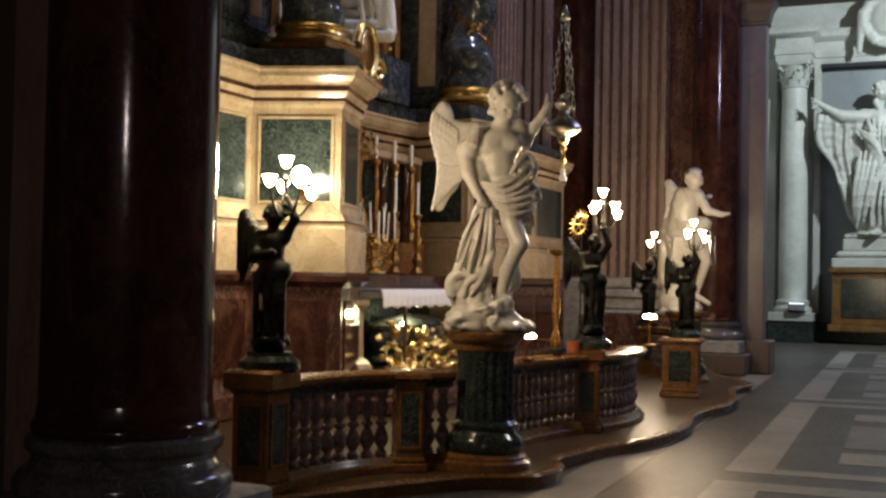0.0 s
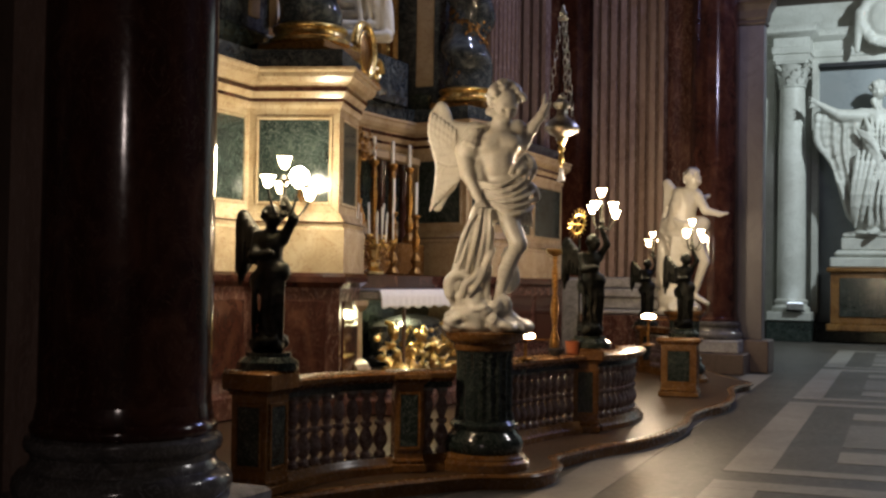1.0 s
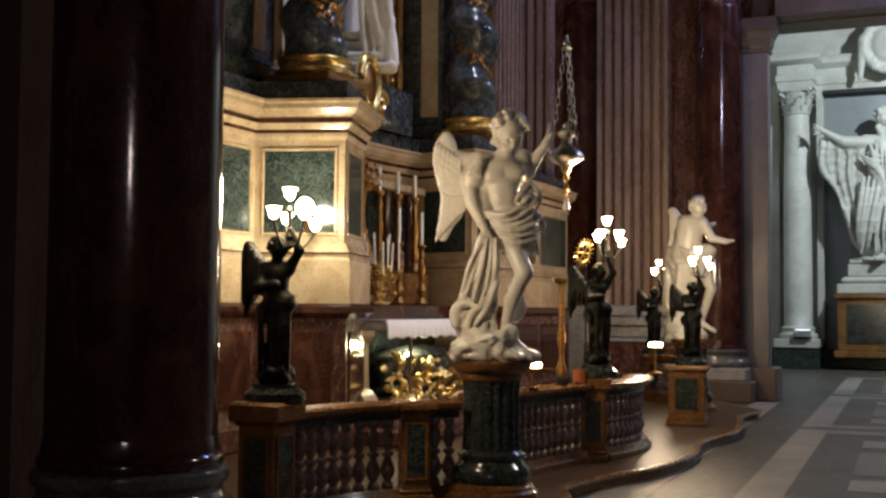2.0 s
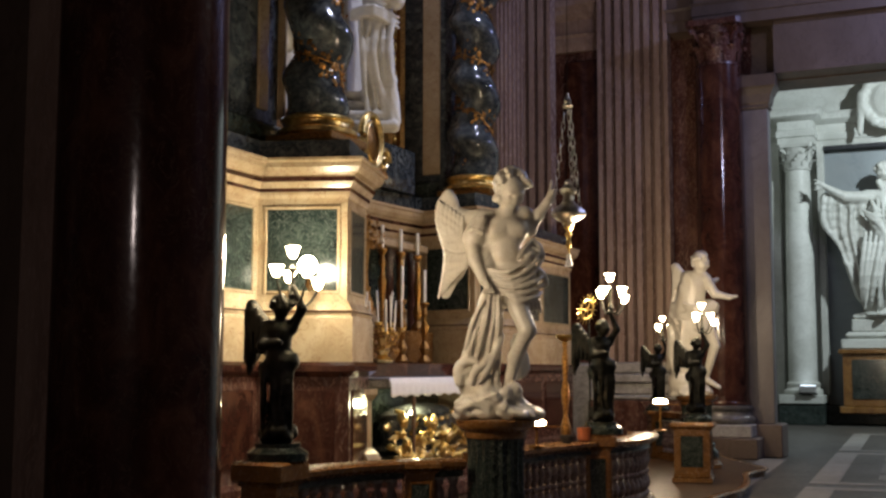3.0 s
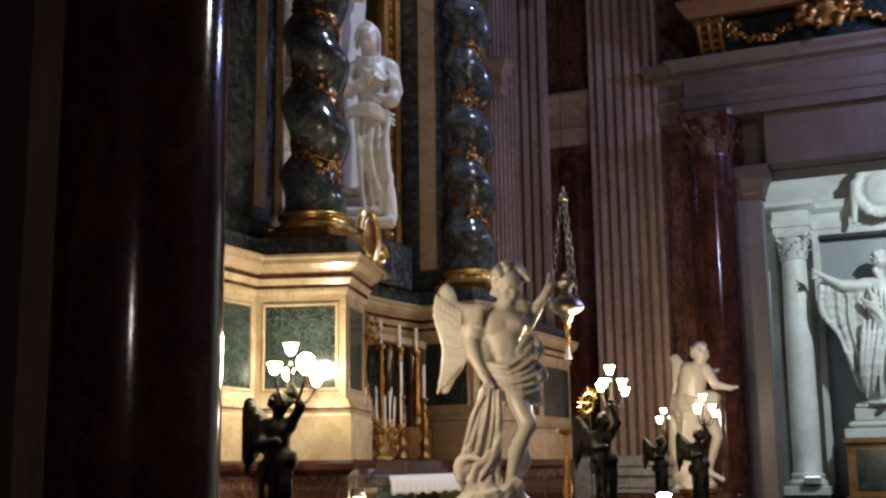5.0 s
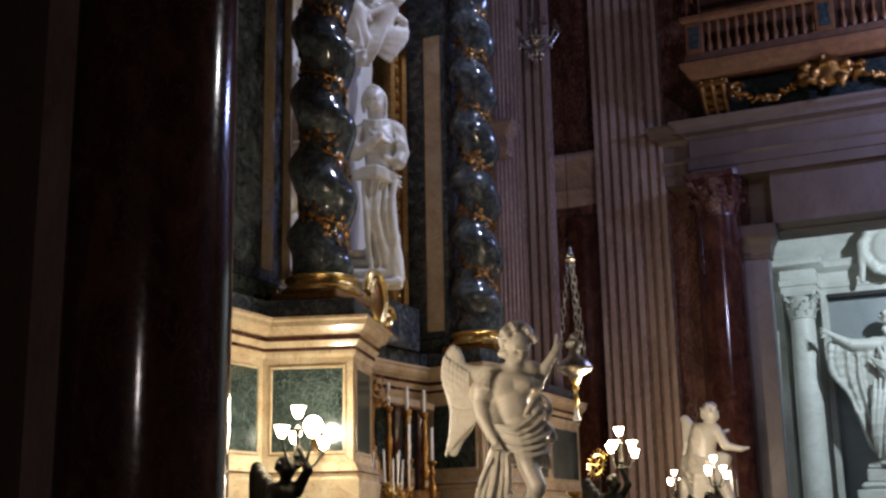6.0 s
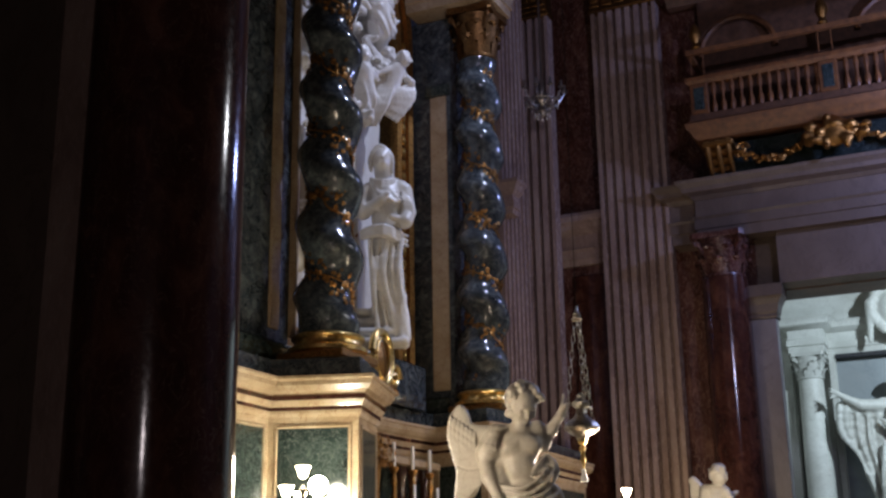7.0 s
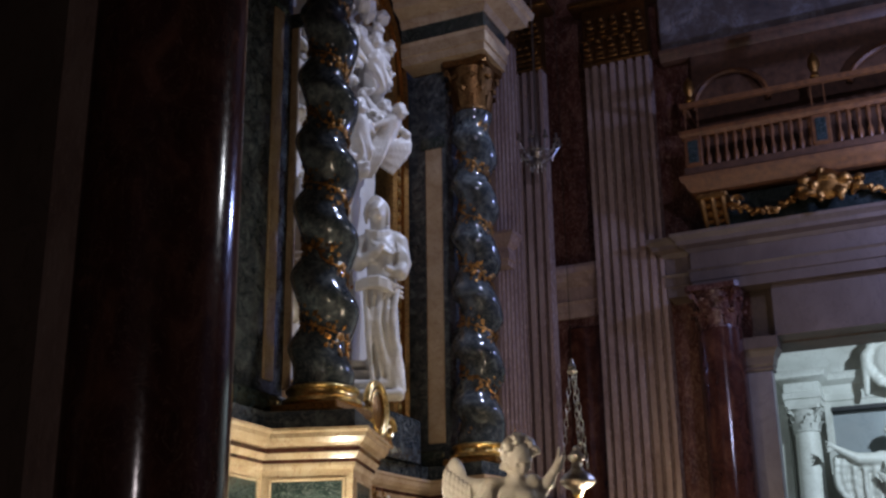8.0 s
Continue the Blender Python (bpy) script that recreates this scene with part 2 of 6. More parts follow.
        fs += [tuple(range(n - 1, -1, -1)), tuple(range((len(pts) - 1) * n, len(pts) * n))]
        return self.add(vs, fs)

    def prism(self, poly, z0, z1, m=None):
        n = len(poly)
        vs = [(x, y, z0) for x, y in poly] + [(x, y, z1) for x, y in poly]
        return self.add(vs, [tuple(range(n - 1, -1, -1)), tuple(range(n, 2 * n))] + [(i, (i + 1) % n, n + (i + 1) % n, n + i) for i in range(n)], m)


def mesh_of(name, g, mat, smooth=None):
    me = bpy.data.meshes.new(name)
    me.from_pydata(g.v, [], g.f)
    bm = bmesh.new()
    bm.from_mesh(me)
    bmesh.ops.recalc_face_normals(bm, faces=bm.faces)
    if smooth:
        for q in bm.faces:
            q.smooth = True
        for e in bm.edges:
            e.smooth = e.calc_face_angle(0) < radians(smooth)
    bm.to_mesh(me)
    bm.free()
    me.materials.append(mat)
    return me


def part(name, g, mat, parent=None, label="", smooth=38, at=None):
    ob = new(name, mesh_of(name, g, mat, smooth))
    if parent is not None:
        ob.parent = parent
    if at is not None:
        ob.matrix_local = at
    if label:
        ob["label"] = label
    return ob


def thing(name, m, label, category, group="", kind=""):
    ob = new(name)
    ob.empty_display_size = 0.1
    ob.matrix_world = m
    return tagged(ob, label, category, group, kind)


def again(ob, m, parent):
    """Another piece on the same mesh."""
    o = new(ob.name.split(".")[0], ob.data)
    o.parent, o.matrix_local = parent, m
    return o


def smooth_path(pts, step=6):
    """A rounded line through points (Catmull-Rom)."""
    out = []
    q = [Vector(p) for p in pts]
    for i in range(len(q) - 1):
        a, b, c, d = q[max(i - 1, 0)], q[i], q[i + 1], q[min(i + 2, len(q) - 1)]
        for j in range(step):
            t = j / step
            out.append(0.5 * (2 * b + (c - a) * t + (2 * a - 5 * b + 4 * c - d) * t * t + (3 * b - a - 3 * c + d) * t ** 3))
    return out + [q[-1]]


class Form:
    """A carved solid: rounded forms melted together on a grid of cells, then skinned."""

    def __init__(self, lo, hi, cell):
        self.lo, self.cell = np.array(lo, float), cell
        self.n = np.ceil((np.array(hi) - self.lo) / cell).astype(int) + 1
        self.d = np.full(self.n, 9.0, np.float32)

    def window(self, lo, hi):
        a = np.clip(((lo - self.lo) / self.cell).astype(int), 0, self.n)
        b = np.clip(((hi - self.lo) / self.cell).astype(int) + 2, 0, self.n)
        ax = [self.lo[i] + self.cell * np.arange(a[i], b[i]) for i in range(3)]
        return tuple(slice(a[i], b[i]) for i in range(3)), ax[0][:, None, None], ax[1][None, :, None], ax[2][None, None, :]

    def melt(self, w, d, k, cut=False):
        if d.size == 0:
            return
        old = self.d[w]
        if cut:
            h = np.maximum(k - np.abs(old + d), 0) / k
            self.d[w] = np.maximum(old, -d) + h * h * k / 4
        else:
            h = np.maximum(k - np.abs(old - d), 0) / k
            self.d[w] = np.minimum(old, d) - h * h * k / 4

    def limb(self, a, b, ra, rb, k=0.03, fold=None, flat=1.0, cut=False):
        """A tapered rounded limb; fold=(depth, (x, y, z) across the folds, number of waves a metre); flat squeezes it in y."""
        a, b = np.array(a, float), np.array(b, float)
        big = max(ra, rb) * max(1, flat) + k + self.cell * 2 + (fold[0] if fold else 0)
        w, x, y, z = self.window(np.minimum(a, b) - big, np.maximum(a, b) + big)
        v = b - a
        f = 1 / flat
        pa = (x - a[0], (y - a[1]) * f, z - a[2])
        vv = np.array([v[0], v[1] * f, v[2]])
        t = np.clip((pa[0] * vv[0] + pa[1] * vv[1] + pa[2] * vv[2]) / max(vv @ vv, 1e-9), 0, 1)
        d = np.sqrt((pa[0] - vv[0] * t) ** 2 + (pa[1] - vv[1] * t) ** 2 + (pa[2] - vv[2] * t) ** 2) - (ra + (rb - ra) * t)
        if fold:
            ph = fold[2] * 6.283 * (fold[1][0] * x + fold[1][1] * y + fold[1][2] * z + 0.035 * np.sin(7 * z + 5 * x) + 0.02 * np.sin(17 * x + 11 * z))
            d = d + fold[0] * (np.abs(np.sin(ph / 2)) * 2 - 1.2) * (0.55 + 0.45 * np.sin(9 * z + 3.0 * x))
        self.melt(w, d, k, cut)

    def ball(self, c, r, k=0.03, rough=0.0, waves=40.0, cut=False):
        c, r = np.array(c, float), np.array(r if hasattr(r, "__len__") else (r, r, r), float)
        big = r.max() + k + rough + self.cell * 2
        w, x, y, z = self.window(c - big, c + big)
        q = np.sqrt(((x - c[0]) / r[0]) ** 2 + ((y - c[1]) / r[1]) ** 2 + ((z - c[2]) / r[2]) ** 2)
        d = (q - 1) * r.min()
        if rough:
            d = d + rough * np.sin(waves * x + 3 * np.sin(waves * 0.37 * z)) * np.sin(waves * 0.9 * z + 2 * np.sin(waves * 0.4 * y)) * np.cos(waves * 0.8 * y + waves * 0.3 * x)
        self.melt(w, d, k, cut)

    def skin(self):
        """Surface nets."""
        d, n = self.d, self.n
        ins = d < 0
        cor = [(i, j, k) for i in (0, 1) for j in (0, 1) for k in (0, 1)]
        m = n - 1
        cnt = sum(ins[i:i + m[0], j:j + m[1], k:k + m[2]].astype(np.int8) for i, j, k in cor)
        idx = np.argwhere((cnt > 0) & (cnt < 8))
        num = np.full(m, -1, np.int64)
        num[tuple(idx.T)] = np.arange(len(idx))
        tot, w = np.zeros((len(idx), 3)), np.zeros(len(idx))
        for p in cor:
            for ax in range(3):
                if p[ax]:
                    continue
                q = list(p)
                q[ax] = 1
                a = d[tuple((idx + p).T)]
                b = d[tuple((idx + q).T)]
                cross = (a < 0) != (b < 0)
                t = np.where(cross, a / np.where(a == b, 1, a - b), 0)
                pos = np.array(p)[None, :] + np.zeros((len(idx), 3))
                pos[:, ax] += t
                tot[cross] += pos[cross]
                w[cross] += 1
        verts = self.lo + (idx + tot / w[:, None]) * self.cell
        faces = []
        for ax in range(3):
            o1, o2 = (ax + 1) % 3, (ax + 2) % 3
            sl0, sl1 = [slice(1, -1)] * 3, [slice(1, -1)] * 3
            sl0[ax], sl1[ax] = slice(0, -1), slice(1, None)
            e = np.argwhere(ins[tuple(sl0)] != ins[tuple(sl1)])
            e[:, [o1, o2]] += 1
            flip = ins[tuple(e.T)]
            quad = []
            for s1, s2 in ((0, 0), (1, 0), (1, 1), (0, 1)):
                c = e.copy()
                c[:, o1] -= s1
                c[:, o2] -= s2
                quad.append(num[tuple(c.T)])
            q = np.stack(quad, 1)
            q[flip] = q[flip][:, ::-1]
            faces.append(q)
        q = np.concatenate(faces)
        return verts, q[(q >= 0).all(1)]

    def mesh(self, name, mat):
        v, f = self.skin()
        me = bpy.data.meshes.new(name)
        me.from_pydata(v.tolist(), [], f.tolist())
        me.polygons.foreach_set("use_smooth", np.ones(len(f), bool))
        me.materials.append(mat)
        return me


# ---------------- floor, walls, ceiling ----------------
def slab(name, s0, s1, m0, m1, z0, z1, mat, label, category, bevel=0.0, kind="structure"):
    ob = part(name, G().box(m0, s0, z0, m1, s1, z1, None, bevel), mat, at=site(0, 0))
    return tagged(ob, label, category, "", kind)


slab("floor", -18, 30, -6, 16, -0.3, 0.0, FLOOR_DARK, "polished grey marble church floor with pale inlaid bands", "floor")
slab("wall_altar", -18, 30, -6.0, -4.6, 0, 19, BROWN_WALL, "dark brown church wall behind the altar", "wall")
slab("wall_far", 23.6, 24.2, -4.6, 16, 0, 19, PALE, "pale plastered wall at the end of the aisle", "wall")
slab("wall_nave", -18, 24.2, 15.4, 16, 0, 19, BROWN_WALL, "dark church wall closing the nave", "wall")
slab("wall_back", -18.6, -18, -6, 16, 0, 19, BROWN_WALL, "dark church wall closing the place", "wall")
slab("ceiling", -18, 24.2, -6, 16, 18.6, 19, BROWN_WALL, "dark church vault", "ceiling")

# the wall with the giant pilasters: left stretch up to the opening, spandrel over the opening
slab("wall_side", 10.0, 10.9, -4.6, -0.3, 0, 18.6, RED, "dark red marble wall beside the altar", "wall")
slab("wall_over_aisle", 10.05, 10.9, -0.3, 15.4, 7.04, 18.6, BROWN_WALL, "dark wall above the opening into the aisle", "wall")
slab("aisle_wall", 10.9, 23.6, -5.0, -4.4, 0, 18, PALE, "pale wall of the side aisle", "wall")

# ---------------- platform and altar rail ----------------
PLAT = [(-7.6, -1.1), (-6.3, -0.98), (-5.7, -0.72), (-4.95, -0.36), (-4.35, 0.02), (-4.1, 0.4), (-3.75, 0.5), (-3.45, 0.44), (-3.15, 0.3), (-2.8, 0.33),
        (-2.3, 0.42), (-1.4, 0.68), (-0.3, 0.76), (0.5, 0.66), (0.9, 0.6), (1.6, 0.62), (2.4, 0.72), (3.4, 0.62), (4.4, 0.42), (5.0, 0.4), (5.6, 0.5), (6.2, 0.2), (7.6, -0.5), (9.0, -0.9)]
plat = [Vector((m, s)) for s, m in [tuple(p) for p in smooth_path(PLAT, 6)]]
platform = thing("platform", site(0, 0), "low curved ochre marble step under the altar rail", "step", kind="structure")
top = G()
inner = [(-3.4, p.y) for p in plat]
n = len(plat)
top.add([(p.x - 0.05, p.y, 0.12) for p in plat] + [(x, y, 0.12) for x, y in inner], [(i, i + 1, n + i + 1, n + i) for i in range(n - 1)])
part("tread", top, TREAD, platform, "dark brown marble tread")
part("nosing", G().sweep([(p.x, p.y) for p in plat], [(-0.06, 0.116), (0.0, 0.124), (0.03, 0.118), (0.045, 0.1), (0.035, 0.08), (0.0, 0.07), (0.0, 0.0), (-0.06, 0.0)]), OCHRE, platform)

BAL = [(0.032, 0), (0.045, 0.004), (0.045, 0.03), (0.03, 0.045), (0.026, 0.06), (0.05, 0.1), (0.058, 0.13), (0.048, 0.17), (0.028, 0.215), (0.024, 0.23), (0.042, 0.24), (0.046, 0.255), (0.042, 0.27),
       (0.024, 0.28), (0.028, 0.295), (0.044, 0.34), (0.05, 0.37), (0.04, 0.41), (0.026, 0.445), (0.03, 0.455), (0.042, 0.46), (0.042, 0.49), (0.03, 0.494)]
bal_mesh = mesh_of("baluster", G().lathe(BAL, None, 14), BRECCIA, 40)
cap_mesh = mesh_of("baluster_block", G().box(-0.04, -0.04, 0.49, 0.04, 0.04, 0.52, None, 0.006), GREY, 30)
R0, R1 = 0.24, 0.76   # balusters' foot and head


def rail_run(path, label):
    """A curved run of rail: base, handrail and turned balusters."""
    q = smooth_path(path, 8)
    way = [(m, s) for s, m in [tuple(p) for p in q]]
    run = thing("altar_rail", site(0, 0), label, "balustrade", "altar rails")
    part("base", G().sweep(way, [(-0.1, 0.12), (0.13, 0.12), (0.13, 0.17), (0.1, 0.19), (0.09, 0.22), (0.075, R0), (-0.1, R0)]), OCHRE, run)
    part("frieze", G().sweep(way, [(-0.07, R1), (0.075, R1), (0.075, R1 + 0.045), (-0.07, R1 + 0.045)]), VERDE_DARK, run)
    part("handrail", G().sweep(way, [(-0.14, R1 + 0.045), (0.085, R1 + 0.045), (0.12, R1 + 0.06), (0.15, R1 + 0.085), (0.155, R1 + 0.115), (0.13, R1 + 0.13), (-0.14, R1 + 0.13)]), OCHRE, run, "worn polished ochre marble handrail")
    dist, last = 0.0, Vector(way[0])
    total = sum((Vector(way[i + 1]) - Vector(way[i])).length for i in range(len(way) - 1))
    count = max(1, round(total / 0.125))
    gaps = total / count
    nxt = gaps / 2
    for p in way[1:]:
        p = Vector(p)
        seg = (p - last).length
        while dist + seg >= nxt:
            c = last + (p - last) * ((nxt - dist) / seg)
            b = new("baluster", bal_mesh)
            b.parent, b.matrix_local = run, Matrix.Translation((c.x, c.y, R0))
            o = new("block", cap_mesh)
            o.parent, o.matrix_local = b, Matrix.Identity(4)
            nxt += gaps
        dist, last = dist + seg, p
    return run


def rail_pier(s, m, turn, wide, deep, label, high=0.0):
    t = thing("rail_pier", site(s, m, 0.12, turn), label, "pier", "rail piers")
    h = high
    w, d = wide / 2, deep / 2
    g = G().box(-d - 0.03, -w - 0.03, 0, d + 0.03, w + 0.03, 0.07, None, 0.01).box(-d - 0.012, -w - 0.012, 0.07, d + 0.012, w + 0.012, 0.11, None, 0.012)
    g.box(-d, -w, 0.11, d, w, 0.68)
    part("body", g, OCHRE, t)
    part("cap", G().box(-d - 0.02, -w - 0.02, 0.68, d + 0.02, w + 0.02, 0.7, None, 0.006).box(-d - 0.06, -w - 0.06, 0.702, d + 0.06, w + 0.06, 0.772 + h, None, 0.02), OCHRE, t)
    for a in (0, -90):
        hw = (w if a == 0 else d) * 0.62
        off = (d if a == 0 else w) + 0.002
        mm = pose(0, 0, 0, 0, 0, a)
        part("panel", G().box(off, -hw, 0.2, off + 0.006, hw, 0.6, mm, 0.003), VERDE_DARK, t, "dark green marble inlay")
        fr = G()
        for y0, y1, z0, z1 in ((-hw - 0.025, -hw, 0.175, 0.625), (hw, hw + 0.025, 0.175, 0.625), (-hw, hw, 0.175, 0.2), (-hw, hw, 0.6, 0.625)):
            fr.box(off, y0, z0, off + 0.012, y1, z1, mm, 0.004)
        part("frame", fr, OCHRE, t)
    return t


rail_run([(-5.6, -0.92), (-5.2, -0.88), (-4.85, -0.79), (-4.5, -0.6)], "curved ochre marble altar rail with red turned balusters")
rail_pier(-4.38, -0.49, 33, 0.27, 0.22, "ochre marble rail pier with green inlaid panel")
rail_run([(-4.26, -0.43), (-4.1, -0.26)], "short ochre marble rail link beside the angel pedestal")
rail_pier(-5.76, -0.95, 0, 0.28, 0.28, "ochre marble rail end pier carrying a bronze torch bearer", 0.073)
rail_run([(-3.5, -0.36), (-2.95, -0.32), (-2.3, -0.24), (-1.75, -0.14), (-1.5, -0.06)], "curved ochre marble altar rail with red turned balusters")
rail_pier(-1.34, 0.02, 18, 0.24, 0.24, "ochre marble rail pier with green inlaid panel", 0.06)
rail_run([(-1.22, 0.05), (-0.75, 0.15), (-0.3, 0.17), (0.15, 0.1), (0.4, -0.02)], "bulging ochre marble altar rail with red turned balusters")
rail_pier(3.0, 0.0, 8, 0.46, 0.46, "ochre marble gate pier carrying a bronze torch bearer")
rail_run([(3.3, 0.02), (3.7, -0.08), (4.2, -0.26), (4.7, -0.38)], "ochre marble altar rail with red turned balusters")
rail_pier(6.95, -1.46, 30, 0.3, 0.3, "ochre marble rail end pier carrying a bronze torch bearer")
rail_run([(5.8, -0.6), (6.15, -0.85), (6.5, -1.12), (6.78, -1.33)], "ochre marble altar rail with red turned balusters")


# ---------------- round pedestals of the two angels ----------------
def angel_pedestal(s, m, label):
    t = thing("angel_pedestal", site(s, m, 0.12), label, "pedestal", "angel pedestals")
    part("plinth", G().lathe([(0.37, 0), (0.37, 0.06), (0.34, 0.08), (0.34, 0.1), (0.3, 0.13)], None, 40), OCHRE, t)
    part("foot", G().lathe([(0.3, 0.13), (0.315, 0.15), (0.32, 0.2), (0.3, 0.25), (0.265, 0.28), (0.255, 0.31), (0.27, 0.33), (0.27, 0.35), (0.24, 0.38)], None, 40), VERDE_DARK, t)
    part("drum", G().lathe([(0.235, 0.38), (0.225, 0.5), (0.225, 0.86), (0.235, 0.93)], None, 120, 20, 0.07), VERDE_DARK, t, "fluted dark green marble drum")
    part("cap", G().lathe([(0.24, 0.93), (0.25, 0.95), (0.25, 0.98), (0.285, 1.0), (0.315, 1.03), (0.32, 1.07), (0.3, 1.08)], None, 40), OCHRE, t)
    return t


angel_pedestal(-3.92, -0.03, "dark green fluted marble pedestal under a white angel")
angel_pedestal(5.3, -0.45, "dark green fluted marble pedestal under a white angel")


# ---------------- big polished red columns ----------------
def capital(g, r, z0, z1, leaves=8):
    """A bell with two rows of curling leaves, corner scrolls and an abacus."""
    h = z1 - z0
    g.lathe([(r * 0.98, z0), (r * 1.08, z0 + 0.02 * h), (r * 1.08, z0 + 0.06 * h), (r * 0.96, z0 + 0.1 * h), (r * 1.0, z0 + 0.5 * h), (r * 1.25, z0 + 0.86 * h)], None, 28)
    for row, (zb, zt, rr) in enumerate(((0.08, 0.42, 1.0), (0.3, 0.68, 1.06))):
        for i in range(leaves):
            a = 2 * math.pi * (i + 0.5 * row) / leaves
            m = Matrix.Rotation(a, 4, "Z")
            pts = [(rr * r, zb), (rr * r * 1.08, (zb + zt) / 2), (rr * r * 1.2, zt * 0.97), (rr * r * 1.36, zt), (rr * r * 1.34, zt - 0.07)]
            wd = [0.3, 0.36, 0.3, 0.2, 0.1]
            vs = []
            for (x, z), w in zip(pts, wd):
                vs += [(x - 0.03 * r, -w * r, z0 + z * h), (x + 0.06 * r, 0, z0 + z * h), (x - 0.03 * r, w * r, z0 + z * h), (x - 0.1 * r, 0, z0 + z * h - 0.02 * h)]
            fs = []
            for j in range(4):
                fs += [(4 * j + q, 4 * j + (q + 1) % 4, 4 * j + 4 + (q + 1) % 4, 4 * j + 4 + q) for q in range(4)]
            fs += [(0, 3, 2, 1), (16, 17, 18, 19)]
            g.add(vs, fs, m)
    for i in range(4):
        m = Matrix.Rotation(math.pi / 4 + i * math.pi / 2, 4, "Z")
        pts = [m @ Vector((r * (1.05 + 0.5 * t), 0, z0 + h * (0.55 + 0.33 * t))) for t in (0, 0.35, 0.7, 1.0)]
        c = Vector((r * 1.52, 0, z0 + h * 0.78))
        pts += [m @ (c + Vector((0.12 * r * math.cos(k), 0, 0.12 * r * math.sin(k)))) for k in (1.2, 0.2, -1.2, -2.6)]
        g.tube([tuple(p) for p in pts], 0.12 * r, 0.07 * r, 6)
    pts = []
    for i in range(4):
        a = math.pi / 4 + i * math.pi / 2
        pts += [(1.78 * r * math.cos(a - 0.08), 1.78 * r * math.sin(a - 0.08)), (1.78 * r * math.cos(a + 0.08), 1.78 * r * math.sin(a + 0.08)),
                (1.2 * r * math.cos(a + math.pi / 4), 1.2 * r * math.sin(a + math.pi / 4))]
    g.prism(pts, z0 + 0.87 * h, z1)
    return g


def red_column(s, m, r, label, plinth=0.42, top=7.25):
    t = thing("red_column", site(s, m), label, "column", "red columns")
    w = r * 1.27
    part("pedestal", G().box(-w - 0.12, -w - 0.12, 0, w + 0.12, w + 0.12, plinth * 0.62, None, 0.02), BROWN_WALL, t, "dark stone block")
    part("plinth", G().box(-w, -w, plinth * 0.62, w, w, plinth, None, 0.02), GREY, t)
    p = plinth
    part("base", G().lathe([(r * 1.18, p), (r * 1.24, p + 0.02), (r * 1.27, p + 0.06), (r * 1.26, p + 0.1), (r * 1.2, p + 0.14), (r * 1.11, p + 0.155), (r * 1.1, p + 0.17), (r * 1.06, p + 0.2), (r * 1.07, p + 0.235), (r * 1.12, p + 0.25), (r * 1.145, p + 0.28), (r * 1.13, p + 0.315), (r * 1.06, p + 0.335)], None, 64), GREY_DARK, t, "grey moulded marble base")
    part("collar", G().lathe([(r * 1.05, p + 0.335), (r * 1.075, p + 0.35), (r * 1.08, p + 0.375), (r * 1.05, p + 0.4), (r * 1.03, p + 0.41), (r * 1.03, p + 0.43), (r * 1.0, p + 0.5)], None, 64), RED_POLISHED, t)
    h = top - p - 0.5
    part("shaft", G().lathe([(r * (1 - 0.03 * (k / 14) ** 1.8), p + 0.5 + h * k / 14) for k in range(15)], None, 72), RED_POLISHED, t, "polished dark red marble shaft")
    part("capital", capital(G(), r * 0.86, top, top + 0.85), RED, t, "carved leafy capital")
    return t


red_column(-7.534, -0.679, 0.46, "huge polished dark red marble column on a grey base")
red_column(9.3, -0.8, 0.44, "polished red marble column carrying the loft beam", 0.6, 7.2)
slab("pier_near", -6.95, -6.4, -4.6, -1.35, 0, 18.6, BROWN_WALL, "brown stone pier behind the big column", "pier", 0.02)
slab("pilaster_near", -7.1, -6.95, -1.98, -1.62, 0, 18.0, FLUTE, "flat brown marble strip on the pier", "pilaster", 0.02)
slab("pier_side", 9.5, 9.82, -0.4, 0.05, 0.6, 6.42, TAUPE, "flat brown stone pier at the aisle opening", "pier", 0.01)
tagged(part("pier_cap", G().sweep([(-0.42, 9.86), (-0.42, 9.48), (0.07, 9.48), (0.07, 9.86)], [(-0.2, 6.424), (0.0, 6.424), (0.02, 6.46), (0.0, 6.5), (0.03, 6.54), (0.06, 6.68), (0.12, 6.78), (0.16, 6.82), (0.16, 7.04), (-0.2, 7.04)]), BROWN_WALL, smooth=14, at=site(0, 0)), "dark moulded cap of the aisle pier", "capital", "", "structure")
slab("pier_side_base", 9.3, 10.0, -1.6, 0.2, 0, 0.6, BROWN_WALL, "dark stone base of the aisle pier", "base", 0.02)


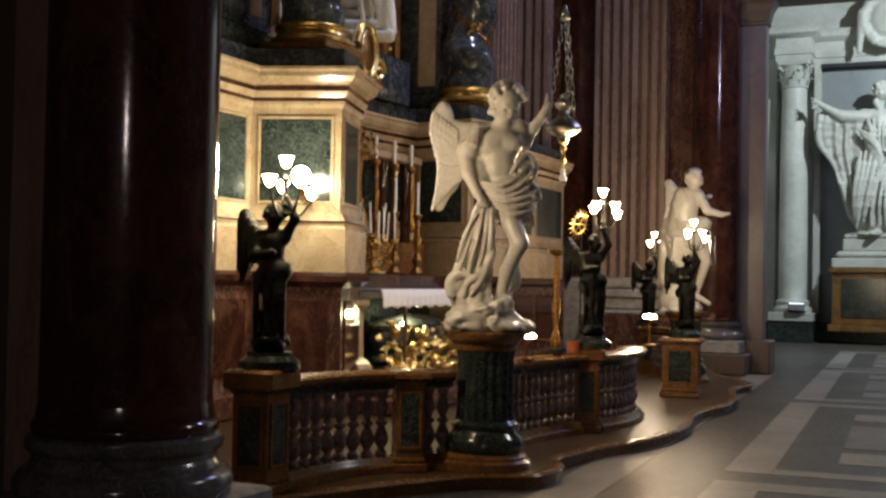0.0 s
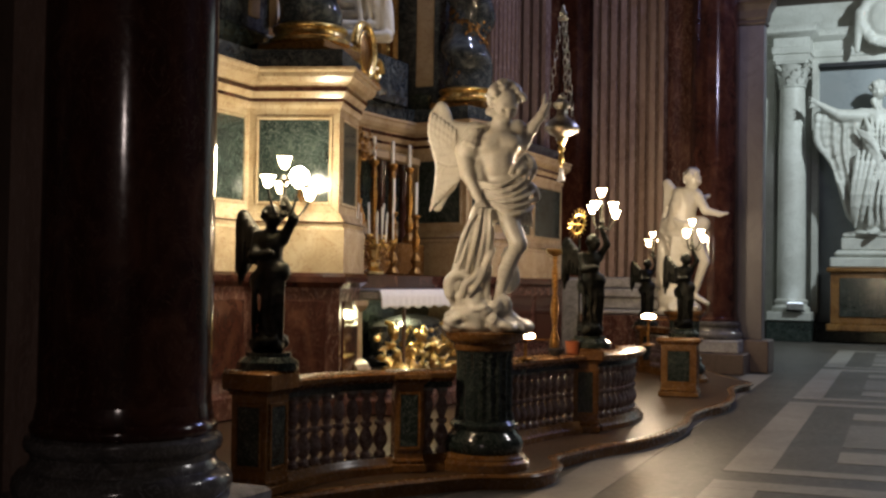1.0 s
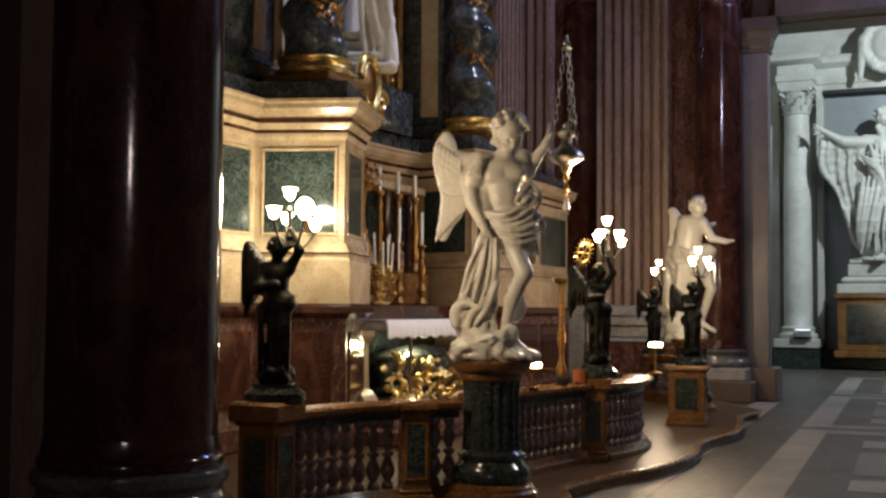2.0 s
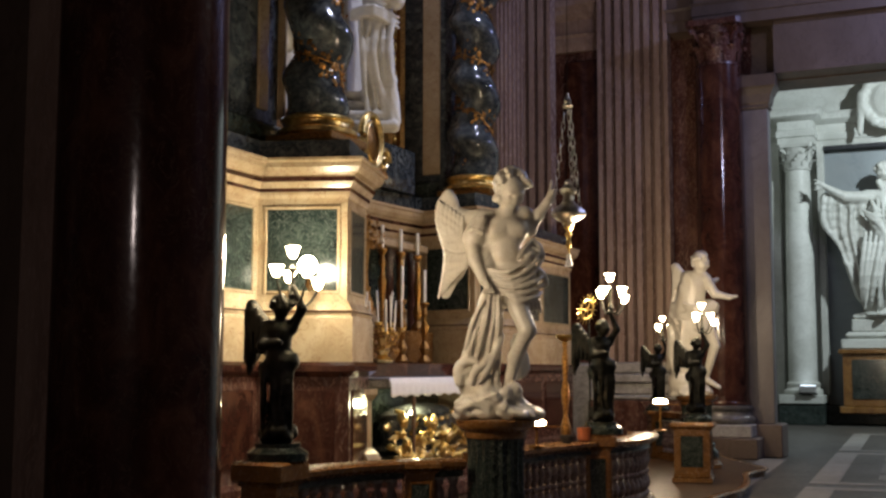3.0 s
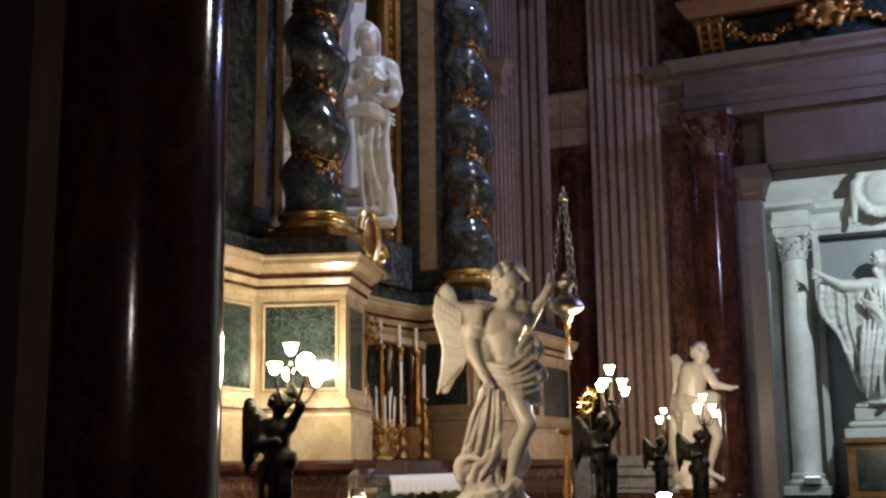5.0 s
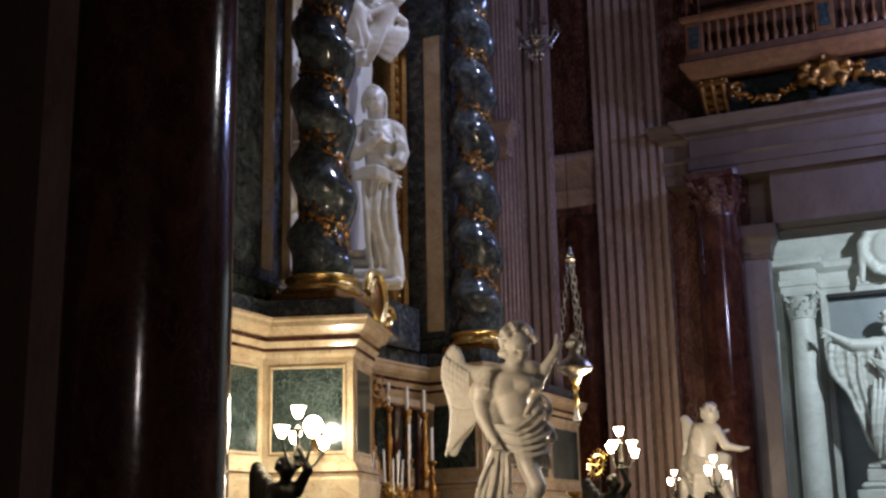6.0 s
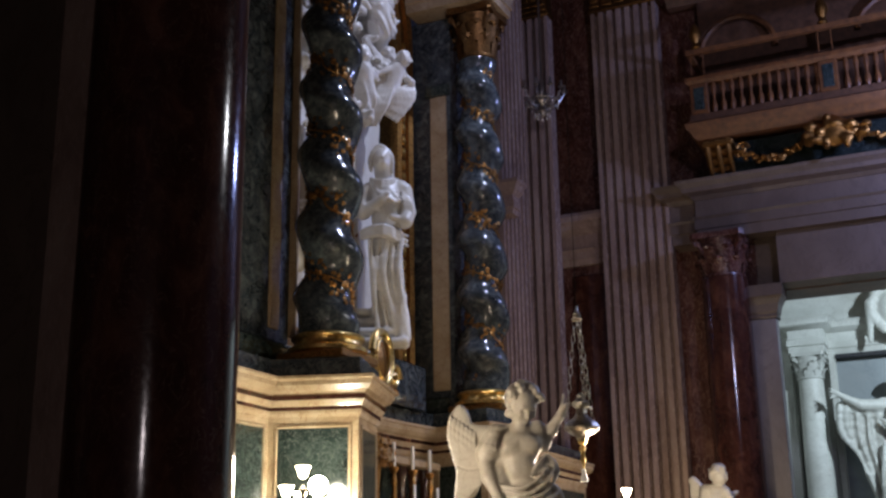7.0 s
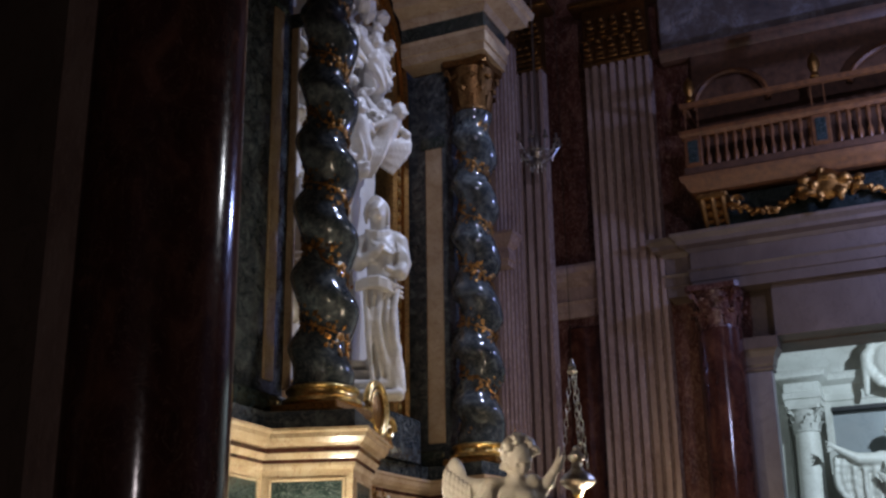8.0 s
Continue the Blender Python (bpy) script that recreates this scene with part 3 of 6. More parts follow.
# ---------------- giant fluted pilasters ----------------
def pilaster(m, wide, z0, z1, flutes, label, proud=0.22, cap=True):
    """Stands with its back on x = 0, facing +x; y across."""
    t = thing("fluted_pilaster", m, label, "pilaster", "giant pilasters")
    w = wide / 2
    pts = [(0, -w), (proud, -w)]
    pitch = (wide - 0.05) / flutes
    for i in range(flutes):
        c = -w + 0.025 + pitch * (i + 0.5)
        # Deep narrow slots for flutes: the dark shade lines are built into the shape.
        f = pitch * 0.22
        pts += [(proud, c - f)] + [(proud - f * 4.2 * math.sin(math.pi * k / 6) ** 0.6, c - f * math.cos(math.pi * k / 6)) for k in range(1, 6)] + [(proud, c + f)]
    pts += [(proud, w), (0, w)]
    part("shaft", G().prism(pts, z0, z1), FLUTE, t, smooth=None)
    b = G()
    for o, a, c in ((0.16, 0.72, 0.62), (0.1, 0.62, 0.4), (0.14, 0.4, 0.22), (0.07, 0.22, 0.0)):
        b.box(0, -w - o, z0 - a, proud + o, w + o, z0 - c - 0.004, None, 0.03)
    part("base", b, GREY, t, "grey moulded marble base")
    part("plinth", G().box(0, -w - 0.2, 0, proud + 0.2, w + 0.2, z0 - 0.724, None, 0.02), RED, t)
    if cap:
        g = G().box(0, -w - 0.05, z1, proud + 0.05, w + 0.05, z1 + 0.1, None, 0.03)
        for row in range(2):
            for i in range(5):
                y = -w + wide * (i + 0.5 * (row + 1) * 0.66) / 5.2
                for q in range(4):
                    g.box(proud - 0.02, y - 0.12 + 0.015 * q, z1 + 0.12 + 0.5 * row + 0.11 * q, proud + 0.05 + 0.035 * q * q * 0.5, y + 0.12 - 0.015 * q, z1 + 0.24 + 0.5 * row + 0.11 * q, None, 0.03)
        g.box(0, -w - 0.25, z1 + 1.35, proud + 0.3, w + 0.25, z1 + 1.5, None, 0.04)
        g.box(0, -w, z1 + 0.1, proud, w, z1 + 1.35)
        part("capital", g, GILT_DARK, t, "dark carved leafy capital")
    return t


def facing_camera(s, m):
    """Back on a wall of fixed s, facing along -u."""
    return site(s, m, 0, -90)


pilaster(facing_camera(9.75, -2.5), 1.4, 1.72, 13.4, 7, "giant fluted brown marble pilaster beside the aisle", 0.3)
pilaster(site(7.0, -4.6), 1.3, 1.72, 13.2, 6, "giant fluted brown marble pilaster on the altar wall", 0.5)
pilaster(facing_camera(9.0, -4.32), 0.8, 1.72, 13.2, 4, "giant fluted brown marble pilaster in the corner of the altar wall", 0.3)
tagged(part("impost_block", G().sweep([(-4.6, 6.3), (-3.9, 6.3), (-3.9, 6.6)], [(-0.3, 8.15), (0.0, 8.15), (0.02, 8.24), (0.05, 8.26), (0.05, 8.4), (0.02, 8.42), (0.02, 8.5), (0.1, 8.58), (0.14, 8.66), (0.18, 8.7), (0.18, 8.76), (-0.3, 8.76)]), FLUTE, smooth=14, at=site(0, 0)), "moulded stone impost beside the altar", "cornice", "", "structure")
tagged(part("impost_band", G().sweep([(-4.55, 9.9), (-3.12, 9.9)], [(-0.08, 8.02), (0.0, 8.02), (0.02, 8.14), (0.04, 8.15), (0.04, 8.3), (0.08, 8.36), (0.02, 8.38), (0.02, 8.66), (0.06, 8.7), (0.14, 8.78), (0.18, 8.86), (0.26, 8.92), (0.28, 9.02), (0.24, 9.1), (-0.08, 9.1)]), FLUTE, smooth=14, at=site(0, 0)), "moulded stone band across the red wall", "cornice", "", "structure")
slab("red_panel", 9.85, 9.995, -4.0, -3.2, 1.8, 7.8, RED_POLISHED, "polished red marble wall panel", "panel", 0.02)
slab("wall_plinth_side", 9.3, 10.0, -4.3, -3.3, 0.0, 1.7, GREY, "grey marble wall base", "base", 0.05)

# beam over the red columns, and the loft
beam = thing("loft_beam", site(0, 0), "dark moulded stone beam over the aisle opening", "beam", kind="structure")
way = [(-1.78, 10.0), (-1.78, 9.46), (-1.25, 9.46), (-1.25, 9.3), (15.0, 9.3)]
part("architrave", G().sweep(way, [(-0.4, 8.05), (0.0, 8.05), (0.0, 8.25), (0.03, 8.26), (0.03, 8.45), (0.07, 8.5), (-0.4, 8.5)]), BROWN_WALL, beam, "", 14)
part("frieze", G().sweep(way, [(-0.4, 8.5), (0.0, 8.5), (0.0, 8.85), (-0.4, 8.85)]), BROWN_WALL, beam, "", 14)
part("cornice", G().sweep(way, [(-0.4, 8.85), (0.02, 8.85), (0.08, 8.92), (0.2, 8.98), (0.22, 9.06), (0.3, 9.14), (0.32, 9.2), (-0.4, 9.2)]), BROWN_WALL, beam, "", 14)
part("soffit", G().box(0.2, 9.45, 7.06, 15, 10.05, 8.05), BROWN_WALL, beam)


# ---------------- the altar front: banded base, twisted columns, relief ----------------
def mirror(pts):
    return [(m, 2 * AXIS - s) for m, s in reversed(pts)]


NEAR = [(-3.59, -7.0), (-3.59, -1.95), (-2.65, -1.64), (-2.92, -0.72), (-3.86, -0.95), (-4.0, -0.1)]
WAY = NEAR + [(-4.06, AXIS)] + mirror(NEAR)
altar = thing("high_altar", site(0, 0), "tall altar front of yellow, red and green marble with gilding", "altar")


def band(name, profile, mat, label=""):
    return part(name, G().sweep(WAY, profile), mat, altar, label, 14)


band("dado", [(-0.3, 0.12), (0.1, 0.12), (0.1, 0.34), (0.06, 0.38), (0.04, 0.4), (0.04, 1.5), (-0.3, 1.5)], RED, "mottled red marble dado")
band("dado_cap", [(-0.3, 1.5), (0.05, 1.5), (0.09, 1.54), (0.12, 1.56), (0.12, 1.62), (0.1, 1.66), (-0.3, 1.66)], RED_POLISHED)
band("plinth", [(-0.3, 1.66), (0.08, 1.66), (0.08, 2.12), (0.06, 2.15), (0.075, 2.2), (0.05, 2.24), (0.02, 2.3), (-0.3, 2.3)], GIALLO)
band("die", [(-0.3, 2.3), (0.0, 2.3), (0.0, 3.42), (-0.3, 3.42)], GIALLO)
band("cornice", [(-0.3, 3.42), (0.015, 3.42), (0.03, 3.46), (0.03, 3.52), (0.06, 3.56), (0.08, 3.6), (0.08, 3.66), (0.13, 3.69), (0.17, 3.74), (0.175, 3.79), (0.2, 3.81), (0.2, 3.84), (-0.3, 3.84)], GIALLO)
band("fillet", [(-0.3, 3.595), (0.086, 3.595), (0.086, 3.645), (-0.3, 3.645)], RED_POLISHED)
band("lower_fillet", [(-0.3, 3.49), (0.037, 3.49), (0.037, 3.535), (-0.3, 3.535)], RED_POLISHED)
band("plinth_fillet", [(-0.3, 2.19), (0.082, 2.19), (0.082, 2.205), (-0.3, 2.205)], RED_POLISHED)
band("green_band", [(-0.3, 3.84), (0.02, 3.84), (0.02, 4.06), (-0.3, 4.06)], VERDE)
for i in range(len(WAY) - 1):
    a, b = Vector(WAY[i]), Vector(WAY[i + 1])
    d = b - a
    length = d.length
    ang = math.degrees(math.atan2(d.y, d.x))
    count = max(1, round(length / 1.6))
    for k in range(count):
        c = a + d * ((k + 0.5) / count)
        hw = length / count / 2 - 0.11
        if hw < 0.1:
            continue
        mm = pose(c.x, c.y, 0, 0, 0, ang)
        central = abs(c.y - AXIS) < 1.2
        part("panel", G().box(-hw, -0.008, 2.42, hw, 0.02, 3.3, mm, 0.004), VERDE_DARK, altar, "dark green marble panel", None)
        fr = G()
        for x0, x1, z0, z1 in ((-hw - 0.035, -hw, 2.385, 3.335), (hw, hw + 0.035, 2.385, 3.335), (-hw, hw, 2.385, 2.42), (-hw, hw, 3.3, 3.335)):
            fr.box(x0, -0.022, z0, x1, 0.01, z1, mm, 0.006)
        part("panel_frame", fr, GIALLO if not central else OCHRE, altar)
        part("dado_panel", G().box(-hw, -0.058, 0.55, hw, -0.03, 1.36, mm, 0.006), RED_POLISHED, altar, "framed red marble panel", None)

# wall behind the columns
back = thing("altar_back", site(0, 0), "green marble back wall of the altar with pale strips", "wall", kind="structure")
part("field", G().box(-4.9, -7.0, 4.06, -4.55, 9.0, 14.5), VERDE, back)
for s0, s1, ss in ((-2.3, -1.25, (-1.7, -1.5)), (3.05, 4.1, (3.4, 3.7))):
    part("pilaster", G().box(-4.55, s0, 4.06, -3.8 if s0 < 0 else -3.62, s1, 10.5, None, 0.02), VERDE, back)
    part("pilaster_foot", G().box(-4.2, s0 - 0.05, 4.064, -3.72, s1 + 0.05, 4.35, None, 0.03), VERDE_DARK, back)
    if s0 < 0:
        part("strip", G().box(-3.81, ss[0], 4.5, -3.77, ss[1], 9.25, None, 0.012), GIALLO, back, "pale marble strip")
        part("strip_head", G().box(-3.84, ss[0] - 0.08, 9.25, -3.74, ss[1] + 0.08, 9.45, None, 0.03), VERDE_DARK, back)
    side = s0 if s0 > 0 else s1
    part("side_strip", G().box(-3.98, side - 0.02, 4.45, -3.7, side + 0.02, 9.15, None, 0.012), GIALLO, back, "pale marble strip")
    part("side_strip_head", G().box(-4.06, side - 0.04, 9.15, -3.64, side + 0.04, 9.35, None, 0.02), VERDE_DARK, back)
    part("gilt_capital", capital(G(), 0.3, 9.64, 10.5), GILT_DARK, back).matrix_local = Matrix.Translation((-3.95, (s0 + s1) / 2, 0))
for s0, s1 in ((-6.6, -5.4), (-5.2, -3.9), (-3.7, -2.5)):
    part("wall_panel", G().box(-4.56, s0, 4.6, -4.5, s1, 12.0, None, 0.02), RED_POLISHED, back)


def arch(w, spring, rise, z0, n=20):
    """Outline of a round-headed panel, from foot to foot."""
    return [(-w, z0)] + [(-w * math.cos(math.pi * i / n), spring + rise * math.sin(math.pi * i / n)) for i in range(n + 1)] + [(w, z0)]


RELIEF = site(AXIS, -0.32)
relief = thing("relief_frame", RELIEF, "gilded round-headed frame round the white marble relief", "frame")
for name, o0, o1, depth, mat in (("outer_moulding", 0.55, 0.42, -3.92, GOLD_OLD), ("carved_band", 0.42, 0.1, -3.98, GOLD_OLD), ("inner_moulding", 0.1, 0.0, -3.9, GOLD_OLD)):
    g = G()
    a = arch(1.52 + o0, 10.0, 1.52 + o0, 4.8 - o0)
    b = arch(1.52 + o1, 10.0, 1.52 + o1, 4.8 - o1)
    a, b = a + [a[0]], b + [b[0]]
    k = len(a)
    mid = [((p[0] + q[0]) / 2, (p[1] + q[1]) / 2) for p, q in zip(a, b)]
    vs = [(-4.24, *p) for p in a] + [(depth - 0.02, *p) for p in a] + [(depth + 0.025, *p) for p in mid] + [(depth - 0.02, *p) for p in b] + [(-4.24, *p) for p in b]
    fs = []
    for j in range(4):
        fs += [(j * k + i, j * k + i + 1, (j + 1) * k + i + 1, (j + 1) * k + i) for i in range(k - 1)]
    part(name, g.add(vs, fs), mat, relief)
knobs = G()
for i in range(26):
    for sgn in (-1, 1):
        knobs.lathe([(0.0, -0.03), (0.05, -0.01), (0.055, 0.02), (0.0, 0.05)], Matrix.Translation((-3.96, sgn * 1.78, 4.95 + i * 0.2)) @ Matrix.Rotation(math.pi / 2, 4, "Y") @ Matrix.Diagonal((1.5, 0.9, 1, 1)), 8)
part("leaf_bosses", knobs, GOLD, relief)["kind"] = "stuff"

car = thing("gilded_cartouche", site(AXIS, -3.72, 4.06), "gilded oval cartouche with scrolls under the relief", "cartouche")
part("oval", G().tube([(0.1 * math.sin(k * 0.3) * 0, 0.27 * math.cos(2 * math.pi * k / 28), 0.5 + 0.36 * math.sin(2 * math.pi * k / 28)) for k in range(29)], 0.055, 0.055, 10), GOLD, car)
part("inner_ring", G().tube([(0.03, 0.19 * math.cos(2 * math.pi * k / 28), 0.5 + 0.27 * math.sin(2 * math.pi * k / 28)) for k in range(29)], 0.02, 0.02, 8), GOLD, car)
part("boss", G().lathe([(0.2, 0.0), (0.18, 0.04), (0.1, 0.07), (0.0, 0.08)], Matrix.Translation((-0.04, 0, 0.5)) @ Matrix.Rotation(math.pi / 2, 4, "Y") @ Matrix.Diagonal((1.25, 0.85, 1, 1)), 24), GOLD_OLD, car)
for sg in (-1, 1):
    part("scroll", G().tube([(0.0, sg * (0.36 + 0.16 * (1 - k / 26) * math.cos(k * 0.42)), 0.3 + 0.18 * (1 - k / 26) * math.sin(k * 0.42)) for k in range(22)], 0.05, 0.03, 8), GOLD, car)
    part("foot_scroll", G().tube([(0.02, sg * (0.1 + 0.3 * q), 0.06 + 0.1 * math.sin(3 * q)) for q in [i / 8 for i in range(9)]], 0.05, 0.03, 8), GOLD_OLD, car)
    part("veined_panel", G().box(-0.2, sg * 1.05 - 0.5, 0.0, -0.12, sg * 1.05 + 0.5, 0.62, None, 0.01), VERDE, back).matrix_local = Matrix.Translation((-3.7, AXIS, 4.064))


def twisted_column(s, m, phase, label):
    t = thing("twisted_column", site(s, m, 0), label, "column", "twisted columns")
    part("slab", G().box(-0.42, -0.42, 4.064, 0.42, 0.42, 4.16, None, 0.015), GOLD_OLD, t)
    part("base", G().lathe([(0.42, 4.16), (0.45, 4.18), (0.45, 4.22), (0.42, 4.245), (0.4, 4.25), (0.385, 4.28), (0.39, 4.31), (0.415, 4.325), (0.42, 4.35), (0.405, 4.37), (0.36, 4.385)], None, 48), GOLD, t, "bright gilded moulded base")
    z0, z1, turn, rows, n = 4.385, 9.64, 0.86, 150, 32
    vs, fs = [], []
    for j in range(rows + 1):
        f = j / rows
        z = z0 + (z1 - z0) * f
        a = phase - 2 * math.pi * (z - z0) / turn
        amp = 0.07 * min(1, f * 12, (1 - f) * 12)
        r = 0.34 - 0.045 * f + 0.012 * math.sin(4 * math.pi * (z - z0) / turn)
        cx, cy = amp * math.cos(a), amp * math.sin(a)
        vs += [(cx + r * math.cos(2 * math.pi * i / n), cy + r * math.sin(2 * math.pi * i / n), z) for i in range(n)]
    for j in range(rows):
        fs += [(j * n + i, j * n + (i + 1) % n, (j + 1) * n + (i + 1) % n, (j + 1) * n + i) for i in range(n)]
    part("shaft", G().add(vs, fs), VERDE, t, "polished grey green twisted shaft", 80)
    rnd = random.Random(7)
    vine, leaves = [], G()
    for j in range(0, 260):
        f = j / 260
        z = z0 + 0.12 + (z1 - z0 - 0.2) * f
        a = phase - 2 * math.pi * (z - z0) / turn
        b = a + math.pi + 0.35 * math.sin(j * 0.35)
        r = 0.352 - 0.045 * f - 0.07
        px, py = r * math.cos(b) + 0.0, r * math.sin(b)
        vine.append((px, py, z))
        for q in range(3):
            bb = b + rnd.uniform(-0.9, 0.9)
            cxx, cyy = 0.07 * math.cos(a), 0.07 * math.sin(a)
            rr = 0.345 - 0.045 * f
            pz = z + rnd.gauss(0, 0.11)
            w = rnd.uniform(0.018, 0.042)
            mm = Matrix.Translation((cxx + rr * math.cos(bb), cyy + rr * math.sin(bb), pz)) @ Matrix.Rotation(bb, 4, "Z") @ Matrix.Rotation(rnd.uniform(-0.8, 0.8), 4, "X") @ Matrix.Rotation(rnd.uniform(-0.5, 0.3), 4, "Y")
            leaves.add([(0, 0, -w * 1.2), (0.014, -w * 0.8, 0), (0.02, 0, 0.2 * w), (0.014, w * 0.8, 0), (0.01, 0, w * 1.4), (-0.02, 0, 0)],
                       [(0, 2, 1), (0, 3, 2), (1, 2, 4), (2, 3, 4), (0, 1, 5), (1, 4, 5), (4, 3, 5), (3, 0, 5)], mm)
    part("vine", G().tube(vine, 0.013, 0.01, 5), GOLD_OLD, t)
    part("vine_leaves", leaves, GOLD_OLD, t, "gilded vine leaves", None)["kind"] = "stuff"
    part("capital", capital(G(), 0.29, 9.64, 10.5), GILT_DARK, t, "dark gilded leafy capital")
    return t


twisted_column(-1.37, -3.2, 0.4, "twisted grey green marble column wound with gilded vine")
twisted_column(2 * AXIS + 1.37, -3.2, 2.2, "twisted grey green marble column wound with gilded vine")

# entablature over the columns
ent = thing("altar_entablature", site(0, 0, -0.16), "broken yellow and green marble entablature over the columns", "entablature")
TOPN = [(-4.2, -1.75), (-2.76, -1.75), (-2.76, -0.85), (-4.2, -0.85)]
for side in (TOPN, mirror(TOPN)):
    part("architrave", G().sweep(side, [(-0.4, 10.664), (0, 10.664), (0, 10.8), (0.03, 10.81), (0.03, 10.98), (0.07, 11.03), (-0.4, 11.03)]), GIALLO, ent)
    part("frieze", G().sweep(side, [(-0.4, 11.03), (0.01, 11.03), (0.01, 11.32), (-0.4, 11.32)]), VERDE_DARK, ent)
    part("cornice", G().sweep(side, [(-0.4, 11.32), (0.02, 11.32), (0.06, 11.4), (0.06, 11.46), (0.16, 11.5), (0.3, 11.56), (0.32, 11.68), (0.38, 11.72), (0.4, 11.82), (-0.4, 11.82)]), GIALLO, ent)
    c = sum((Vector(p) for p in side), Vector((0, 0))) / 4
    part("core", G().box(-4.2, c.y - 0.35, 10.67, -2.85, c.y + 0.35, 11.8), GIALLO, ent)
part("pediment", G().box(-4.3, -1.4, 11.9, -3.2, 3.2, 12.5, None, 0.05), GIALLO, ent)

# ---------------- altar table ----------------
table = thing("altar_table", site(AXIS, -2.7), "marble altar table over a gilded urn recess", "altar table")
part("slab", G().box(-0.9, -1.48, 1.36, 0.03, 1.58, 1.47, None, 0.02), GREY, table)
part("predella", G().box(-0.5, -2.2, 0.124, 0.62, 2.2, 0.3, None, 0.02).box(-0.5, -1.95, 0.3, 0.36, 1.95, 0.46, None, 0.02), RED, table)
part("back_panel", G().box(-0.9, -1.5, 0.46, -0.72, 1.5, 1.36), VERDE_DARK, table)
for sg in (-1, 1):
    part("corbel", G().sweep([(-0.75, sg * 1.72 - 0.16), (-0.75, sg * 1.72 + 0.16)], [(-0.1, 0.46), (0.72, 0.46), (0.72, 0.58), (0.68, 0.64), (0.6, 0.7), (0.59, 1.22), (0.63, 1.25), (0.67, 1.3), (0.67, 1.36), (-0.1, 1.36)]), GIALLO, table, "moulded pale marble support")
urn = thing("gilded_urn", site(AXIS, -3.0, 0.464), "gilded bronze and dark blue stone urn under the altar table", "urn")
part("chest", G().lathe([(0.3, 0.1), (0.55, 0.14), (0.75, 0.3), (0.82, 0.48), (0.8, 0.56), (0.84, 0.6), (0.84, 0.64), (0.6, 0.72), (0.2, 0.78)], Matrix.Diagonal((0.34, 1.2, 0.9, 1)), 40), VERDE, urn, "dark polished stone chest")
rnd = random.Random(3)
for sg in (-1.15, -0.55, 0.1, 0.7, 1.2):
    f = Form((-0.2, -0.36, -0.02), (0.34, 0.36, 0.8), 0.018)
    for k in range(20):
        a, z = rnd.uniform(-0.34, 0.34), 0.03 + 0.6 * rnd.random() ** 2
        f.ball((0.16 + rnd.uniform(-0.08, 0.12), a * (1.15 - z), z), (rnd.uniform(0.02, 0.06), rnd.uniform(0.03, 0.08), rnd.uniform(0.02, 0.07)), 0.05, 0.014, 55)
    for k in range(16):
        p0 = Vector((0.2, rnd.uniform(-0.3, 0.3), rnd.uniform(0.08, 0.4)))
        p1 = p0 + Vector((rnd.uniform(-0.05, 0.1), rnd.uniform(-0.2, 0.2), rnd.uniform(-0.15, 0.15)))
        f.limb(p0, p1, 0.03, 0.015, 0.02)
    o = new("ornament", f.mesh("ornament", GOLD))
    o.parent, o.matrix_local = urn, Matrix.Translation((0.12, sg, 0))
lamp("POINT", "recess_lamp", L(AXIS - 0.5, -2.8, 1.16), 12, (1.0, 0.86, 0.42), size=0.05)
part("plate", G().box(-0.15, -1.4, 0.0, 0.3, 1.4, 0.06, None, 0.02), SILVER, urn)

cloth = G()
cols, drop = 90, 6
for side in (0,):
    vs = []
    for i in range(cols + 1):
        y = -1.5 + 3.1 * i / cols
        wav = 0.012 * math.sin(i * 1.3) + 0.008 * math.sin(i * 2.9 + 1)
        vs += [(-0.85, y, 1.478), (0.03, y, 1.482)] + [(0.05 + wav * (k / drop) + 0.01 * (k > 0), y, 1.47 - 0.2 * (k + 1) / drop - (0.012 * math.sin(i * 0.7) if k == drop - 1 else 0)) for k in range(drop)]
    w = 2 + drop
    cloth.add(vs, [(i * w + k, i * w + k + 1, (i + 1) * w + k + 1, (i + 1) * w + k) for i in range(cols) for k in range(w - 1)])
ob = part("altar_cloth", cloth, LINEN, None, smooth=60)
ob.matrix_world = site(AXIS, -2.7)
sol = ob.modifiers.new("thick", "SOLIDIFY")
sol.thickness = 0.006
tagged(ob, "white linen cloth with a lace edge on the altar table", "altar cloth")
part("fold_frame", G().box(0.07, -0.98, 0.46, 0.1, -0.93, 1.26, None, 0.006), WOOD, table, "thin dark wooden upright")

# gradine: stepped shelf behind the table
grad = thing("gradine", site(AXIS, 0), "stepped yellow and red marble shelf for altar candles", "shelf")
part("lower_step", G().box(-3.95, -1.6, 1.48, -3.1, 1.6, 1.66, None, 0.015), RED_POLISHED, grad)
part("upper_step", G().box(-3.98, -1.5, 1.66, -3.5, 1.5, 2.1, None, 0.015), OCHRE, grad)
for i in range(6):
    y = (-1.3, -0.95, -0.62, 0.62, 0.95, 1.3)[i]
    part("colonnette", G().lathe([(0.075, 2.1), (0.08, 2.14), (0.06, 2.18), (0.055, 3.0), (0.07, 3.06), (0.08, 3.12), (0.08, 3.2)], Matrix.Translation((-3.75, y, 0)), 16), RED_POLISHED, grad)
part("shelf_top", G().box(-3.98, -1.55, 3.2, -3.6, 1.55, 3.32, None, 0.02), GIALLO, grad)

